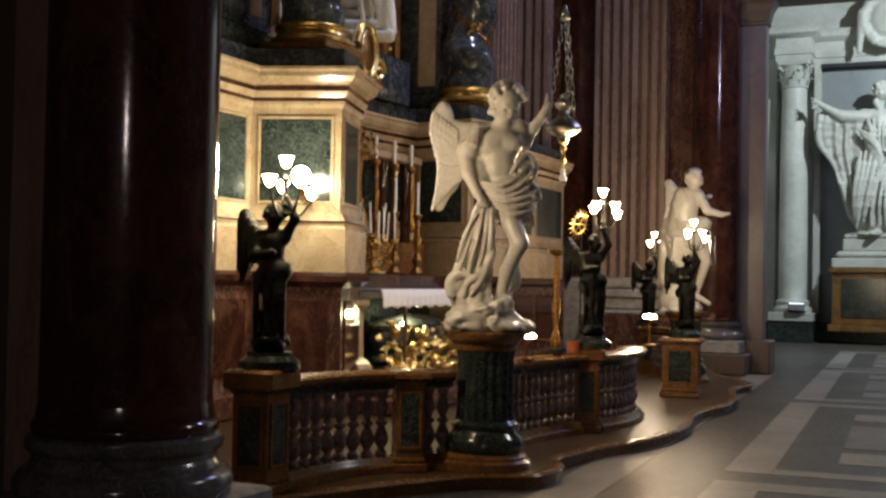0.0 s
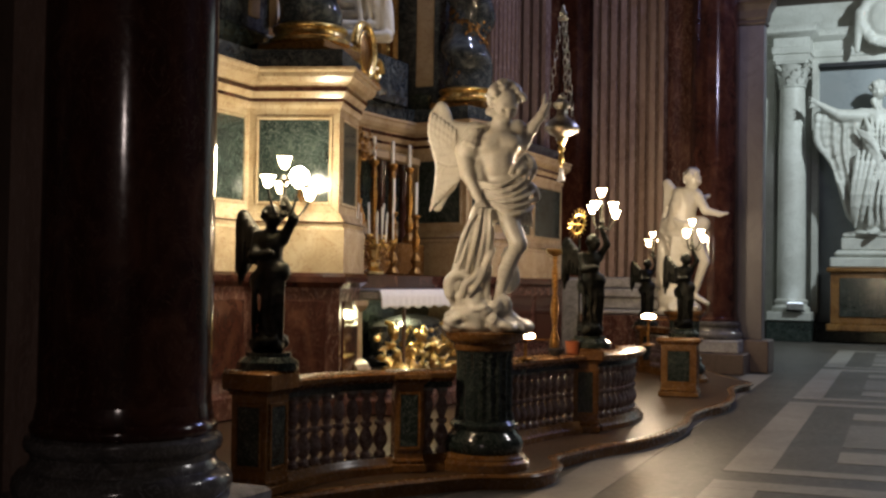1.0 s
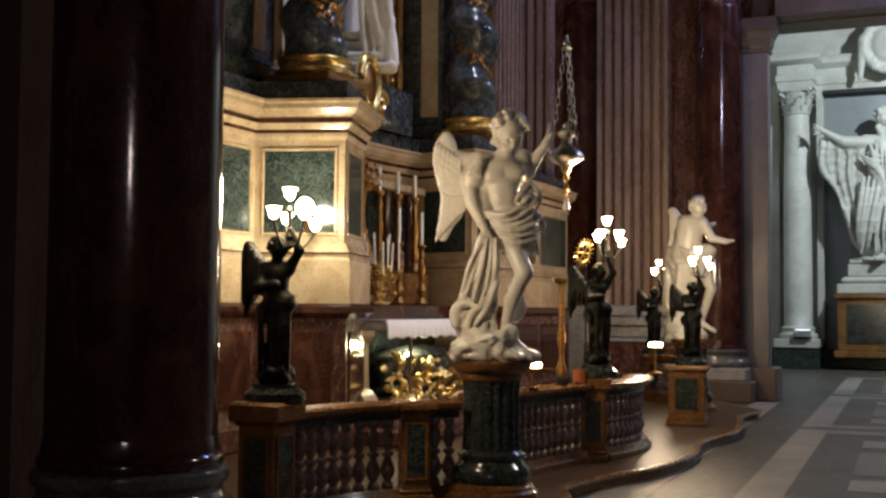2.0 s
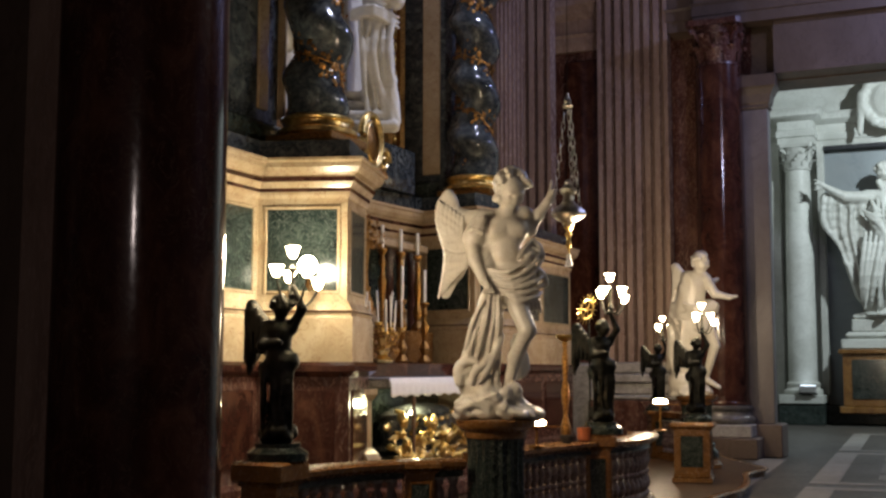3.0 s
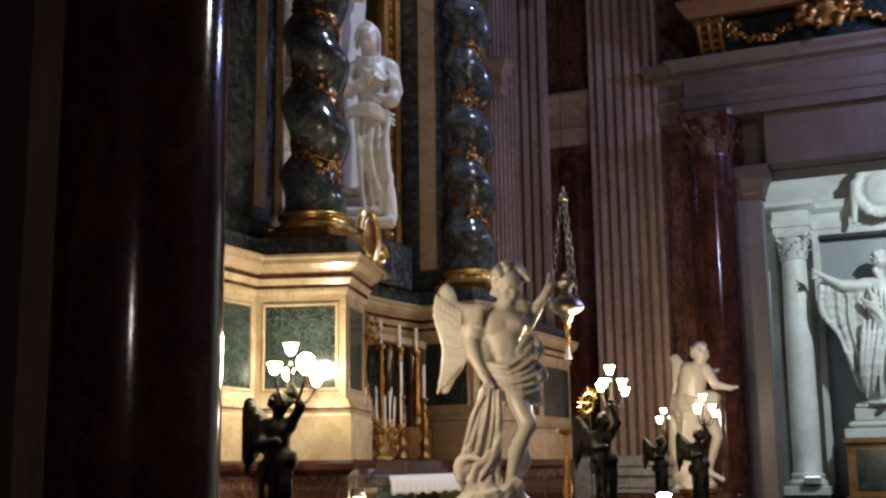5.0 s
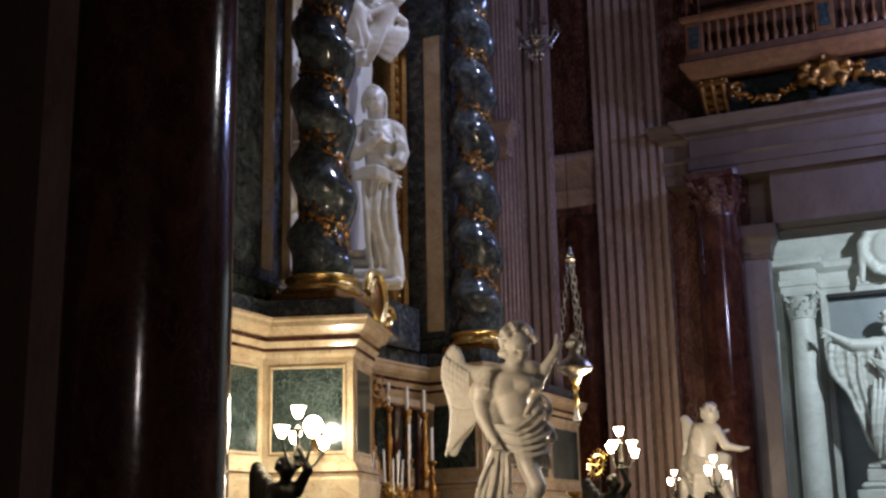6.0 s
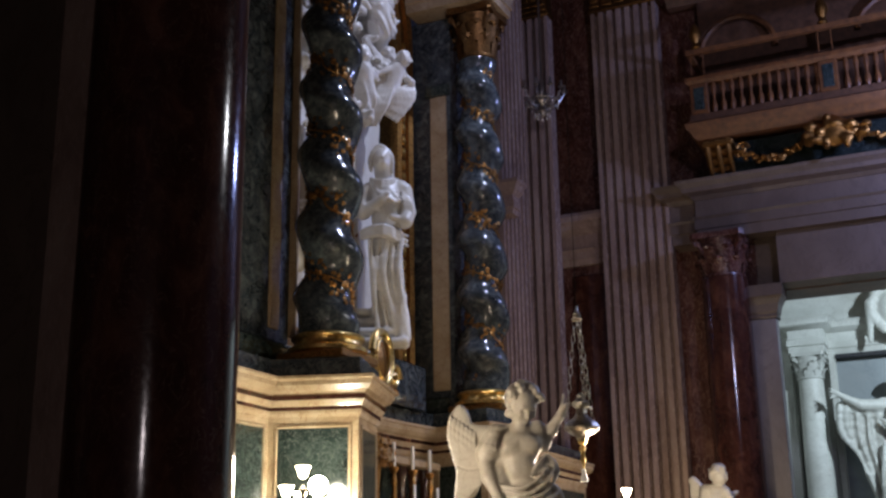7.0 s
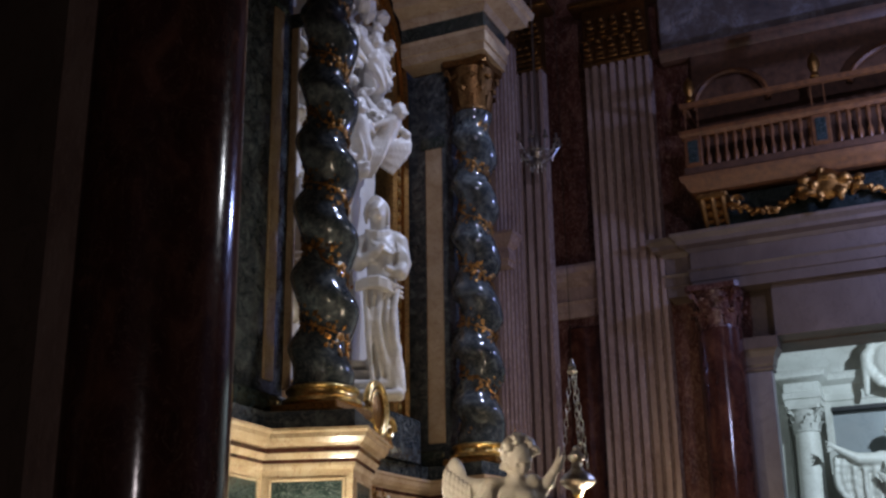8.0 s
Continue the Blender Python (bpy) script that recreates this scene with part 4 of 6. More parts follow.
# ---------------- loft above the aisle ----------------
loft = thing("organ_loft", site(0, 0, -0.16), "dark gilded wooden organ loft with a carved parapet", "loft")
way = [(-1.0, 10.05), (-1.0, 8.62), (7.6, 8.62), (7.6, 10.05)]
part("floor", G().box(-0.95, 8.75, 10.1, 7.5, 10.05, 10.25), WOOD, loft)
part("lower_moulding", G().sweep(way, [(-0.2, 10.0), (-0.04, 10.0), (0.03, 10.06), (0.06, 10.14), (0.13, 10.2), (0.16, 10.3), (0.06, 10.36), (-0.2, 10.36)]), LOFT, loft)
part("parapet_foot", G().sweep(way, [(-0.08, 10.36), (0.05, 10.36), (0.05, 10.5), (-0.08, 10.5)]), WOOD, loft)
part("rail", G().sweep(way, [(-0.1, 11.12), (0.04, 11.12), (0.1, 11.18), (0.1, 11.26), (-0.1, 11.26)]), LOFT, loft)
part("upper_bar", G().sweep(way, [(-0.05, 11.76), (0.05, 11.76), (0.06, 11.86), (-0.05, 11.86)]), LOFT, loft)
bars = mesh_of("baluster", G().lathe([(0.03, 0), (0.05, 0.06), (0.055, 0.14), (0.025, 0.26), (0.03, 0.3), (0.025, 0.34), (0.05, 0.46), (0.045, 0.54), (0.03, 0.62)], None, 8), LOFT, 40)
for i in range(48):
    x, y = -0.75 + i * 0.175, 8.62
    if any(abs(x - c) < 0.2 for c in (-0.85, 1.55, 4.2)):
        continue
    b = new("baluster", bars)
    b.parent, b.matrix_local = loft, Matrix.Translation((x, y, 10.5))
for x, y in ((-0.85, 8.62), (1.55, 8.62), (4.2, 8.62)):
    part("post", G().box(x - 0.17, y - 0.07, 10.5, x + 0.17, y + 0.1, 11.12, None, 0.015), LOFT, loft)
    for sg in (-0.12, 0.12):
        part("rod", G().tube([(x + sg, y, 11.26), (x + sg, y, 11.77)], 0.013, 0.013, 6), LOFT, loft)
    part("post_panel", G().box(x - 0.1, y - 0.08, 10.58, x + 0.1, y - 0.06, 11.04, None, 0.006), VERDE_DARK, loft)
    knob = [(0.05, 11.86), (0.1, 11.9), (0.06, 12.0), (0.12, 12.15), (0.1, 12.3), (0.02, 12.42)]
    part("finial", G().lathe(knob, Matrix.Translation((x, y, 0)), 12), GOLD_OLD, loft)
for x in (-0.62, 4.0):
    g = G()
    for k in range(5):
        g.box(x - 0.3 + 0.04 * k, 8.72 + 0.12 * k, 9.86 - 0.14 * k, x + 0.3 - 0.04 * k, 9.4, 9.99 - 0.14 * k, None, 0.03)
    for sg in (-0.2, 0, 0.2):
        g.tube([(x + sg, 8.78 + 0.4 * (k / 7) ** 1.6, 9.98 - 0.62 * k / 7) for k in range(8)], 0.07, 0.04, 8)
    part("bracket", g, GOLD_OLD, loft, "dark gilded scroll bracket")
    part("scroll", G().tube([(x + 0.45 + 0.13 * (1 - k / 22) * math.cos(k * 0.5), 8.8, 9.75 + 0.13 * (1 - k / 22) * math.sin(k * 0.5)) for k in range(18)], 0.035, 0.03, 6), GOLD_OLD, loft)
f = Form((-0.75, -0.25, -0.45), (0.75, 0.3, 0.5), 0.025)
rnd = random.Random(11)
f.ball((0, 0, 0.1), (0.24, 0.12, 0.3), 0.05)
for k in range(34):
    a = rnd.uniform(0, 6.283)
    q = rnd.uniform(0.7, 1.6)
    f.ball((0.36 * q * math.cos(a), rnd.uniform(-0.1, 0.05), 0.27 * q * math.sin(a) * 0.8 + 0.05), (rnd.uniform(0.05, 0.12), 0.07, rnd.uniform(0.05, 0.1)), 0.05, 0.01, 40)
o = new("cartouche", f.mesh("cartouche", GOLD_OLD))
o.parent, o.matrix_local = loft, Matrix.Translation((1.55, 8.6, 9.62))
rnd = random.Random(12)
for x0, x1 in ((-0.3, 1.0), (2.0, 3.6)):
    gar = G()
    for k in range(40):
        t = k / 39
        x, z = x0 + (x1 - x0) * t, 9.72 - 0.22 * math.sin(math.pi * t)
        gar.lathe([(0.0, -0.05), (0.05, -0.02), (0.055, 0.02), (0.0, 0.06)], Matrix.Translation((x, 8.9 + rnd.uniform(-0.04, 0.04), z + rnd.uniform(-0.06, 0.06))) @ Matrix.Rotation(rnd.uniform(0, 3), 4, "X"), 7)
    part("garland", gar, GOLD_OLD, loft)["kind"] = "stuff"
part("apron", G().box(-0.8, 9.1, 9.2, 7.4, 9.1, 10.0), VERDE_DARK, loft)
part("back_case", G().box(-1.0, 9.7, 10.25, 7.4, 10.04, 13.6, None, 0.03), WOOD, loft)
arcs = G()
for x0, w in ((-0.95, 0.75), (2.1, 1.5)):
    arcs.tube([(x0 + w - w * math.cos(math.pi * k / 14), 9.55, 12.1 + 0.75 * math.sin(math.pi * k / 14)) for k in range(15)], 0.06, 0.06, 6)
part("arch_moulding", arcs, LOFT, loft)
part("painted_frieze", G().box(-1.6, 9.7, 13.6, 7.6, 10.04, 15.4, None, 0.04), FRESCO, loft, "faded painted frieze")
part("frieze_ledge", G().sweep([(-1.6, 9.7), (7.6, 9.7)], [(-0.2, 13.42), (0.02, 13.42), (0.08, 13.5), (0.16, 13.55), (0.18, 13.62), (-0.2, 13.62)]), WOOD, loft)

# ---------------- end of the aisle: white columns, niche and its fittings ----------------
aisle = thing("aisle_tabernacle", site(0, 0), "white stone columns and beam round a grey niche", "niche frame")
SF = 23.6


def block(name, m0, m1, z0, z1, proud, mat, bevel=0.02, label=""):
    return part(name, G().box(m0, SF - proud, z0, m1, SF + 0.02, z1, None, bevel), mat, aisle, label)


block("niche_field", -0.55, 3.2, 0.5, 8.2, 0.06, NICHE, 0.01, "blue grey niche wall")
block("left_pilaster", -2.1, -1.75, 0.8, 8.3, 0.5, PALE)
block("right_pilaster", -0.72, -0.52, 0.8, 8.2, 0.3, PALE)
for m in (-1.2, 3.9):
    r = 0.4
    part("column", G().lathe([(0.52, 0.85), (0.54, 0.9), (0.54, 0.98), (0.47, 1.02), (0.45, 1.08), (0.48, 1.12), (0.48, 1.18), (r, 1.22), (r, 3.0), (r * 0.96, 5.2), (r * 0.86, 7.35)], Matrix.Translation((m, SF - 0.75, 0)), 36), PALE, aisle, "smooth white stone column")
    part("capital", capital(G(), 0.36, 7.35, 8.1), PALE, aisle).matrix_local = Matrix.Translation((m, SF - 0.75, 0))
    block("column_foot", m - 0.62, m + 0.62, 0.6, 0.85, 1.35, PALE)
    block("column_block", m - 0.62, m + 0.62, 0.0, 0.6, 1.3, VERDE_DARK)
    part("beam_end", G().sweep([(m - 0.5, SF), (m - 0.5, SF - 1.1), (m + 0.5, SF - 1.1), (m + 0.5, SF)], [(-0.4, 8.12), (0, 8.12), (0, 8.3), (0.04, 8.32), (0.04, 8.5), (0.0, 8.52), (0.0, 8.78), (0.08, 8.82), (0.2, 8.92), (0.22, 9.05), (0.28, 9.12), (-0.4, 9.12)]), PALE, aisle)
part("beam", G().sweep([(-2.0, SF - 0.25), (4.6, SF - 0.25)], [(-0.4, 8.12), (0, 8.12), (0, 8.3), (0.04, 8.32), (0.04, 8.5), (0.0, 8.52), (0.0, 8.78), (0.08, 8.82), (0.2, 8.92), (0.22, 9.05), (0.28, 9.12), (-0.4, 9.12)]), PALE, aisle)
# Shade under the niche's upper edge, put in as a black strip.
block("niche_shadow_edge", -0.5, 3.2, 8.0, 8.12, 0.35, BLACK, 0.005, "black strip standing in for shade along the niche top")
block("green_base", -2.4, 6.0, 0.0, 0.55, 0.4, VERDE_DARK, 0.02, "dark green marble skirting")
f = Form((-0.9, -0.3, -1.2), (0.9, 0.3, 1.1), 0.035)
f.ball((0, 0, 0), (0.55, 0.16, 0.62), 0.08)
f.ball((0, -0.12, 0), (0.4, 0.1, 0.46), 0.03)
for k in range(30):
    a = k / 30 * 6.283
    f.ball((0.66 * math.cos(a), -0.02, 0.72 * math.sin(a)), (0.13, 0.12, 0.13), 0.05, 0.03, 17)
for x in (-0.3, 0, 0.3):
    f.ball((x, -0.05, 0.82 + 0.1 * (x == 0)), (0.16, 0.13, 0.18), 0.06, 0.03, 21)
f.limb((-0.7, 0, 0.2), (-0.78, 0, -0.9), 0.14, 0.08, 0.05)
f.limb((0.7, 0, 0.2), (0.78, 0, -0.9), 0.14, 0.08, 0.05)
o = new("shield", f.mesh("shield", PALE))
o.parent, o.matrix_local = aisle, Matrix.Translation((1.35, SF - 0.75, 9.25))

base = thing("statue_pedestal", site(SF - 0.8, 1.2), "brown marble pedestal with dark inlaid panel under a white statue", "pedestal")
part("body", G().box(-1.25, -0.6, 0.55, 1.25, 0.75, 2.0, None, 0.02), OCHRE, base)
part("foot", G().box(-1.35, -0.7, 0.35, 1.35, 0.75, 0.55, None, 0.03), OCHRE, base)
part("cap", G().box(-1.35, -0.7, 2.0, 1.35, 0.75, 2.14, None, 0.03), OCHRE, base)
part("panel", G().box(-1.0, -0.63, 0.75, 1.0, -0.59, 1.85, None, 0.01), VERDE_DARK, base, "dark mottled marble panel")
part("upper_plinth", G().box(-1.27, -0.62, 2.14, 1.2, 0.7, 2.42, None, 0.03).box(-1.16, -0.58, 2.42, 1.15, 0.7, 2.62, None, 0.09).box(-0.98, -0.52, 2.62, 1.05, 0.66, 2.98, None, 0.03).box(-0.94, -0.54, 2.98, 1.1, 0.66, 3.1, None, 0.04), PALE, base)


# ---------------- statues ----------------
def put(name, form, mat, m, label, category="statue", group=""):
    ob = new(name, form.mesh(name, mat))
    ob.matrix_world = m
    return tagged(ob, label, category, group)


def drape(f, a, b, ra, rb, depth=0.018, across=(1, 0, 0), waves=9.0, k=0.035, flat=1.0):
    f.limb(a, b, ra, rb, k, (depth, across, waves), flat)


def head(f, c, r, nose, curls=0.0):
    """An oval head with brow, nose, chin and hair; nose: the way that it looks."""
    c, d = Vector(c), Vector(nose).normalized()
    side = d.cross(Vector((0, 0, 1))).normalized()
    up = side.cross(d)
    f.ball(c, (r * 0.86, r * 0.92, r * 1.12), 0.02)
    f.ball(c + d * r * 0.35 - up * r * 0.45, r * 0.62, r * 0.3)
    f.limb(c + d * r * 0.92 + up * r * 0.12, c + d * r * 1.1 - up * r * 0.28, r * 0.1, r * 0.14, r * 0.12)
    f.limb(c + d * r * 0.8 + up * r * 0.28 - side * r * 0.4, c + d * r * 0.8 + up * r * 0.28 + side * r * 0.4, r * 0.14, r * 0.14, r * 0.15)
    for sg in (-1, 1):
        f.ball(c + d * r * 0.92 + up * r * 0.08 + side * r * 0.34 * sg, r * 0.15, r * 0.1, cut=True)
        f.ball(c + d * r * 0.72 - up * r * 0.3 + side * r * 0.4 * sg, r * 0.26, r * 0.2)
    f.ball(c + d * r * 0.86 - up * r * 0.52, (r * 0.2, r * 0.2, r * 0.1), r * 0.1)
    if curls:
        rnd = random.Random(5)
        for i in range(58):
            a, e = rnd.uniform(0, 6.283), rnd.uniform(-0.75, 1.5)
            q = side * (math.cos(a) * math.cos(e)) + d * (math.sin(a) * math.cos(e)) + up * math.sin(e)
            if q.dot(d) > 0.5 and e < 0.75:
                continue
            f.ball(c + q * r * (0.98 if e > -0.2 else 0.9), r * rnd.uniform(0.2, 0.3), r * 0.08, r * 0.04, 9 / r)


def wing(f, root, tip_top, tip_low, wide, side):
    """Layered feathers that fan from a rounded shoulder down to the tips."""
    root, a, b = Vector(root), Vector(tip_top), Vector(tip_low)
    f.limb(root, a, wide * 0.32, wide * 0.5, 0.04, None, 0.5)
    for i in range(6):
        t = i / 5
        p = a.lerp(root, 0.75 * t)
        q = b + Vector((side * wide * 1.3 * t, 0.02 * i, (0.34 * t) * (a - b).length))
        mid = p.lerp(q, 0.5) + Vector((side * wide * 0.35, 0, 0)) * (1 - t)
        f.limb(p, mid, wide * 0.42, wide * 0.36, 0.012, (0.008, (1, 0, 0.25), 26), 0.42)
        f.limb(mid, q, wide * 0.36, wide * 0.2, 0.012, (0.008, (1, 0, 0.1), 26), 0.42)
    for i in range(5):
        t = i / 4
        p = a.lerp(root, t)
        f.limb(p + Vector((0, -0.03, 0)), p + Vector((side * 0.01, -0.035, -0.3 + 0.14 * t)), wide * 0.3, wide * 0.2, 0.01, None, 0.5)


def ridge(f, pts, r, k=0.022):
    """A soft crest of cloth along a line of points."""
    q = smooth_path(pts, 3)
    for i in range(len(q) - 1):
        u = i / (len(q) - 1)
        w = r * (0.55 + 0.45 * math.sin(math.pi * min(1, u + 0.15)))
        f.limb(q[i], q[i + 1], w, w, k)


def groove(f, pts, r, k=0.02):
    q = smooth_path(pts, 3)
    for i in range(len(q) - 1):
        f.limb(q[i], q[i + 1], r, r, k, cut=True)


def folds(f, start, end, count, bulge, r, seed, k=0.012):
    """Uneven crests and hollows of cloth from one edge to another, bulging towards -y."""
    rnd = random.Random(seed)
    a0, a1, b0, b1 = (Vector(p) for p in (*start, *end))
    for i in range(count):
        u = (i + rnd.uniform(-0.35, 0.35)) / (count - 1)
        v = (i + rnd.uniform(-0.6, 0.6)) / (count - 1)
        a, b = a0.lerp(a1, u), b0.lerp(b1, v)
        m1, m2 = a.lerp(b, 0.33), a.lerp(b, 0.68)
        m1.y, m2.y = bulge + rnd.uniform(-0.012, 0.02), bulge + rnd.uniform(-0.005, 0.03)
        sag = rnd.uniform(-0.02, 0.02)
        m1.z += sag
        m2.x += sag
        if i % 3 == 2:
            groove(f, [a, m1, m2, b], r * rnd.uniform(0.8, 1.1), 0.014)
        else:
            ridge(f, [a, m1, m2, b], r * rnd.uniform(0.7, 1.5), k)


def near_angel():
    def q(px, py, y=0.0):
        return ((px - 862) * 0.00453, y, (583 - py) * 0.00453)
    f = Form((-0.56, -0.38, -0.02), (0.52, 0.42, 2.06), 0.0092)
    rr = random.Random(17)
    # cloud and rock, with a curling lip
    f.ball(q(832, 560), (0.17, 0.24, 0.12), 0.05, 0.02, 22)
    f.ball(q(880, 572), (0.27, 0.26, 0.07), 0.05, 0.018, 19)
    f.ball(q(812, 512, 0.02), (0.09, 0.15, 0.13), 0.05, 0.02, 24)
    f.ball(q(846, 530, -0.08), (0.12, 0.12, 0.1), 0.04, 0.02, 26)
    for k in range(12):
        f.ball(q(rr.uniform(800, 905), rr.uniform(525, 578), rr.uniform(-0.24, -0.1)), (rr.uniform(0.04, 0.09), 0.05, rr.uniform(0.03, 0.06)), 0.02, 0.012, 48)
    ridge(f, [q(798, 522, -0.1), q(797, 498, -0.08), q(812, 482, -0.1), q(830, 486, -0.14)], 0.036, 0.03)
    ridge(f, [q(820, 520, -0.16), q(826, 500, -0.17), q(842, 488, -0.17), q(852, 470, -0.16)], 0.03, 0.02)
    groove(f, [q(800, 535, -0.14), q(828, 548, -0.25), q(852, 545, -0.27)], 0.02, 0.012)
    groove(f, [q(812, 566, -0.2), q(842, 568, -0.28), q(874, 560, -0.28)], 0.018, 0.012)
    f.limb(q(892, 552, -0.05), q(932, 578, -0.1), 0.07, 0.045, 0.04)
    # torso: leaning chest, belly, ribs
    f.limb(q(884, 330), q(877, 262), 0.115, 0.14, 0.05, None, 0.8)
    f.ball(q(880, 250, -0.02), (0.19, 0.125, 0.13), 0.06)
    f.limb(q(845, 232, 0.01), q(914, 226, 0.01), 0.078, 0.078, 0.06, None, 0.85)
    f.ball(q(864, 256, -0.1), (0.08, 0.052, 0.055), 0.03)
    f.ball(q(902, 252, -0.1), (0.075, 0.052, 0.055), 0.03)
    f.ball(q(882, 292, -0.085), (0.095, 0.05, 0.1), 0.04)
    groove(f, [q(882, 242, -0.165), q(883, 268, -0.16), q(885, 300, -0.15)], 0.01, 0.025)
    groove(f, [q(858, 270, -0.14), q(874, 275, -0.155), q(884, 270, -0.16), q(900, 268, -0.15)], 0.01, 0.02)
    f.ball(q(845, 300, 0.02), (0.07, 0.1, 0.17), 0.05)
    f.limb(q(882, 226, -0.01), q(888, 198, -0.06), 0.072, 0.062, 0.04)
    # bowed head turned aside, thick curls
    head(f, q(892, 180, -0.1), 0.118, (0.22, -0.6, -0.77))
    for k in range(80):
        a, e = rr.uniform(0, 6.283), rr.uniform(-0.25, 1.5)
        d = Vector((math.cos(a) * math.cos(e), math.sin(a) * math.cos(e), math.sin(e)))
        if d.dot(Vector((0.22, -0.6, -0.77)).normalized()) > 0.3:
            continue
        f.ball(Vector(q(890, 172, -0.09)) + d * 0.118, rr.uniform(0.024, 0.042), 0.01, 0.008, 60)
    for k in range(15):
        f.ball(q(866 + 1.4 * k + rr.uniform(-3, 3), 190 + rr.uniform(-16, 14), -0.1 + rr.uniform(-0.03, 0.05)), rr.uniform(0.022, 0.036), 0.008, 0.007, 62)
    f.ball(q(918, 168, -0.13), (0.04, 0.035, 0.026), 0.012, 0.006, 60)
    f.ball(q(924, 174, -0.13), 0.024, 0.012)
    # lifted arm, pointing hand
    f.limb(q(914, 224, 0.02), q(924, 248, 0.05), 0.07, 0.058, 0.04)
    f.limb(q(924, 248, 0.05), q(940, 222, 0.01), 0.055, 0.046, 0.02)
    f.limb(q(940, 222, 0.01), q(956, 200, -0.03), 0.046, 0.034, 0.02)
    f.limb(q(956, 200, -0.03), q(961, 188, -0.03), 0.036, 0.034, 0.02)
    f.limb(q(959, 190, -0.03), q(962, 163, -0.04), 0.016, 0.011, 0.012)
    f.limb(q(963, 190, -0.03), q(970, 180, -0.06), 0.016, 0.012, 0.012)
    f.limb(q(962, 192, -0.05), q(966, 180, -0.08), 0.014, 0.011, 0.01)
    # lowered arm from a bunched sleeve
    f.limb(q(842, 232), q(826, 262, -0.04), 0.09, 0.095, 0.03)
    for k in range(7):
        ridge(f, [q(808 + 3 * k, 268 - 2 * k, -0.04), q(822 + 2 * k, 252 - 3 * k, -0.14), q(846 + k, 262 - 5 * k, -0.12)], rr.uniform(0.012, 0.022), 0.01)
    groove(f, [q(850, 236, -0.12), q(846, 262, -0.13), q(850, 285, -0.12)], 0.022, 0.012)
    f.limb(q(818, 264, -0.04), q(826, 308, -0.09), 0.062, 0.056, 0.02)
    f.limb(q(826, 308, -0.09), q(841, 342, -0.15), 0.054, 0.037, 0.02)
    f.limb(q(841, 342, -0.15), q(848, 354, -0.18), 0.038, 0.032, 0.02)
    for k in range(4):
        f.limb(q(844 + 3 * k, 353, -0.185), q(840 + 6 * k, 366, -0.2), 0.012, 0.01, 0.008)
    # hip cloth: a broad wrap with a billow at one side
    f.ball(q(898, 340, -0.02), (0.19, 0.15, 0.15), 0.04)
    f.ball(q(885, 368, -0.02), (0.19, 0.15, 0.1), 0.05)
    f.limb(q(850, 332, -0.06), q(842, 300, -0.04), 0.07, 0.05, 0.04)
    wraps = ((846, 322, 884, 328, 918, 306, 928, 276), (848, 330, 888, 340, 926, 318, 941, 286), (850, 340, 890, 350, 928, 332, 944, 305),
             (852, 350, 892, 358, 930, 346, 947, 330), (856, 358, 894, 368, 928, 360, 948, 346), (862, 366, 898, 378, 926, 374, 943, 362))
    for i, (a, b, c, d, e, g, h, k) in enumerate(wraps):
        ridge(f, [q(a, b, -0.12), q(c, d, -0.19), q(e, g, -0.16), q(h, k, -0.06)], 0.026 if i % 2 else 0.02, 0.01)
        groove(f, [q(a + 6, b + 5, -0.16), q(c, d + 5, -0.205), q(e, g + 7, -0.175), q(h - 4, k + 9, -0.08)], 0.013, 0.008)
    f.limb(q(916, 300, -0.08), q(934, 290, -0.05), 0.06, 0.05, 0.03)
    ridge(f, [q(900, 306, -0.15), q(914, 284, -0.12), q(927, 270, -0.08)], 0.02, 0.012)
    ridge(f, [q(927, 270, -0.08), q(940, 282, -0.06), q(945, 300, -0.05), q(938, 312, -0.06)], 0.022, 0.012)
    groove(f, [q(916, 296, -0.15), q(928, 288, -0.12), q(936, 296, -0.09)], 0.014, 0.01)
    ridge(f, [q(930, 318, -0.09), q(944, 330, -0.07), q(950, 347, -0.06), q(938, 352, -0.08)], 0.024, 0.012)
    for k in range(6):
        ridge(f, [q(892 + 8 * k, 366 - 2 * k, -0.18 + 0.018 * k), q(899 + 8 * k, 380, -0.17 + 0.02 * k), q(904 + 7.6 * k, 388 + 2.2 * k, -0.13 + 0.016 * k)], rr.uniform(0.014, 0.022), 0.009)
    # bare bent leg
    f.limb(q(894, 372, -0.1), q(916, 428, -0.19), 0.086, 0.07, 0.03)
    f.ball(q(918, 430, -0.21), (0.048, 0.045, 0.052), 0.03)
    f.limb(q(915, 432, -0.18), q(896, 476, -0.11), 0.06, 0.062, 0.03)
    f.limb(q(896, 476, -0.11), q(881, 540, -0.07), 0.058, 0.034, 0.02)
    f.limb(q(880, 545, -0.08), q(906, 568, -0.16), 0.04, 0.028, 0.02)
    f.limb(q(906, 568, -0.16), q(926, 577, -0.2), 0.028, 0.018, 0.015)
    # long cloth over the standing leg, hollow between the legs
    f.limb(q(858, 372), q(846, 470), 0.1, 0.085, 0.03)
    f.limb(q(846, 470), q(852, 545, -0.02), 0.085, 0.07, 0.03)
    f.limb(q(848, 385, 0.02), q(820, 478, 0.03), 0.075, 0.085, 0.04)
    falls = ((846, 362, 836, 400, 822, 440, 812, 476), (852, 366, 846, 410, 836, 450, 826, 486), (860, 368, 858, 415, 850, 455, 838, 492), (868, 372, 868, 410, 864, 445, 850, 480), (842, 372, 828, 405, 818, 430, 808, 462))
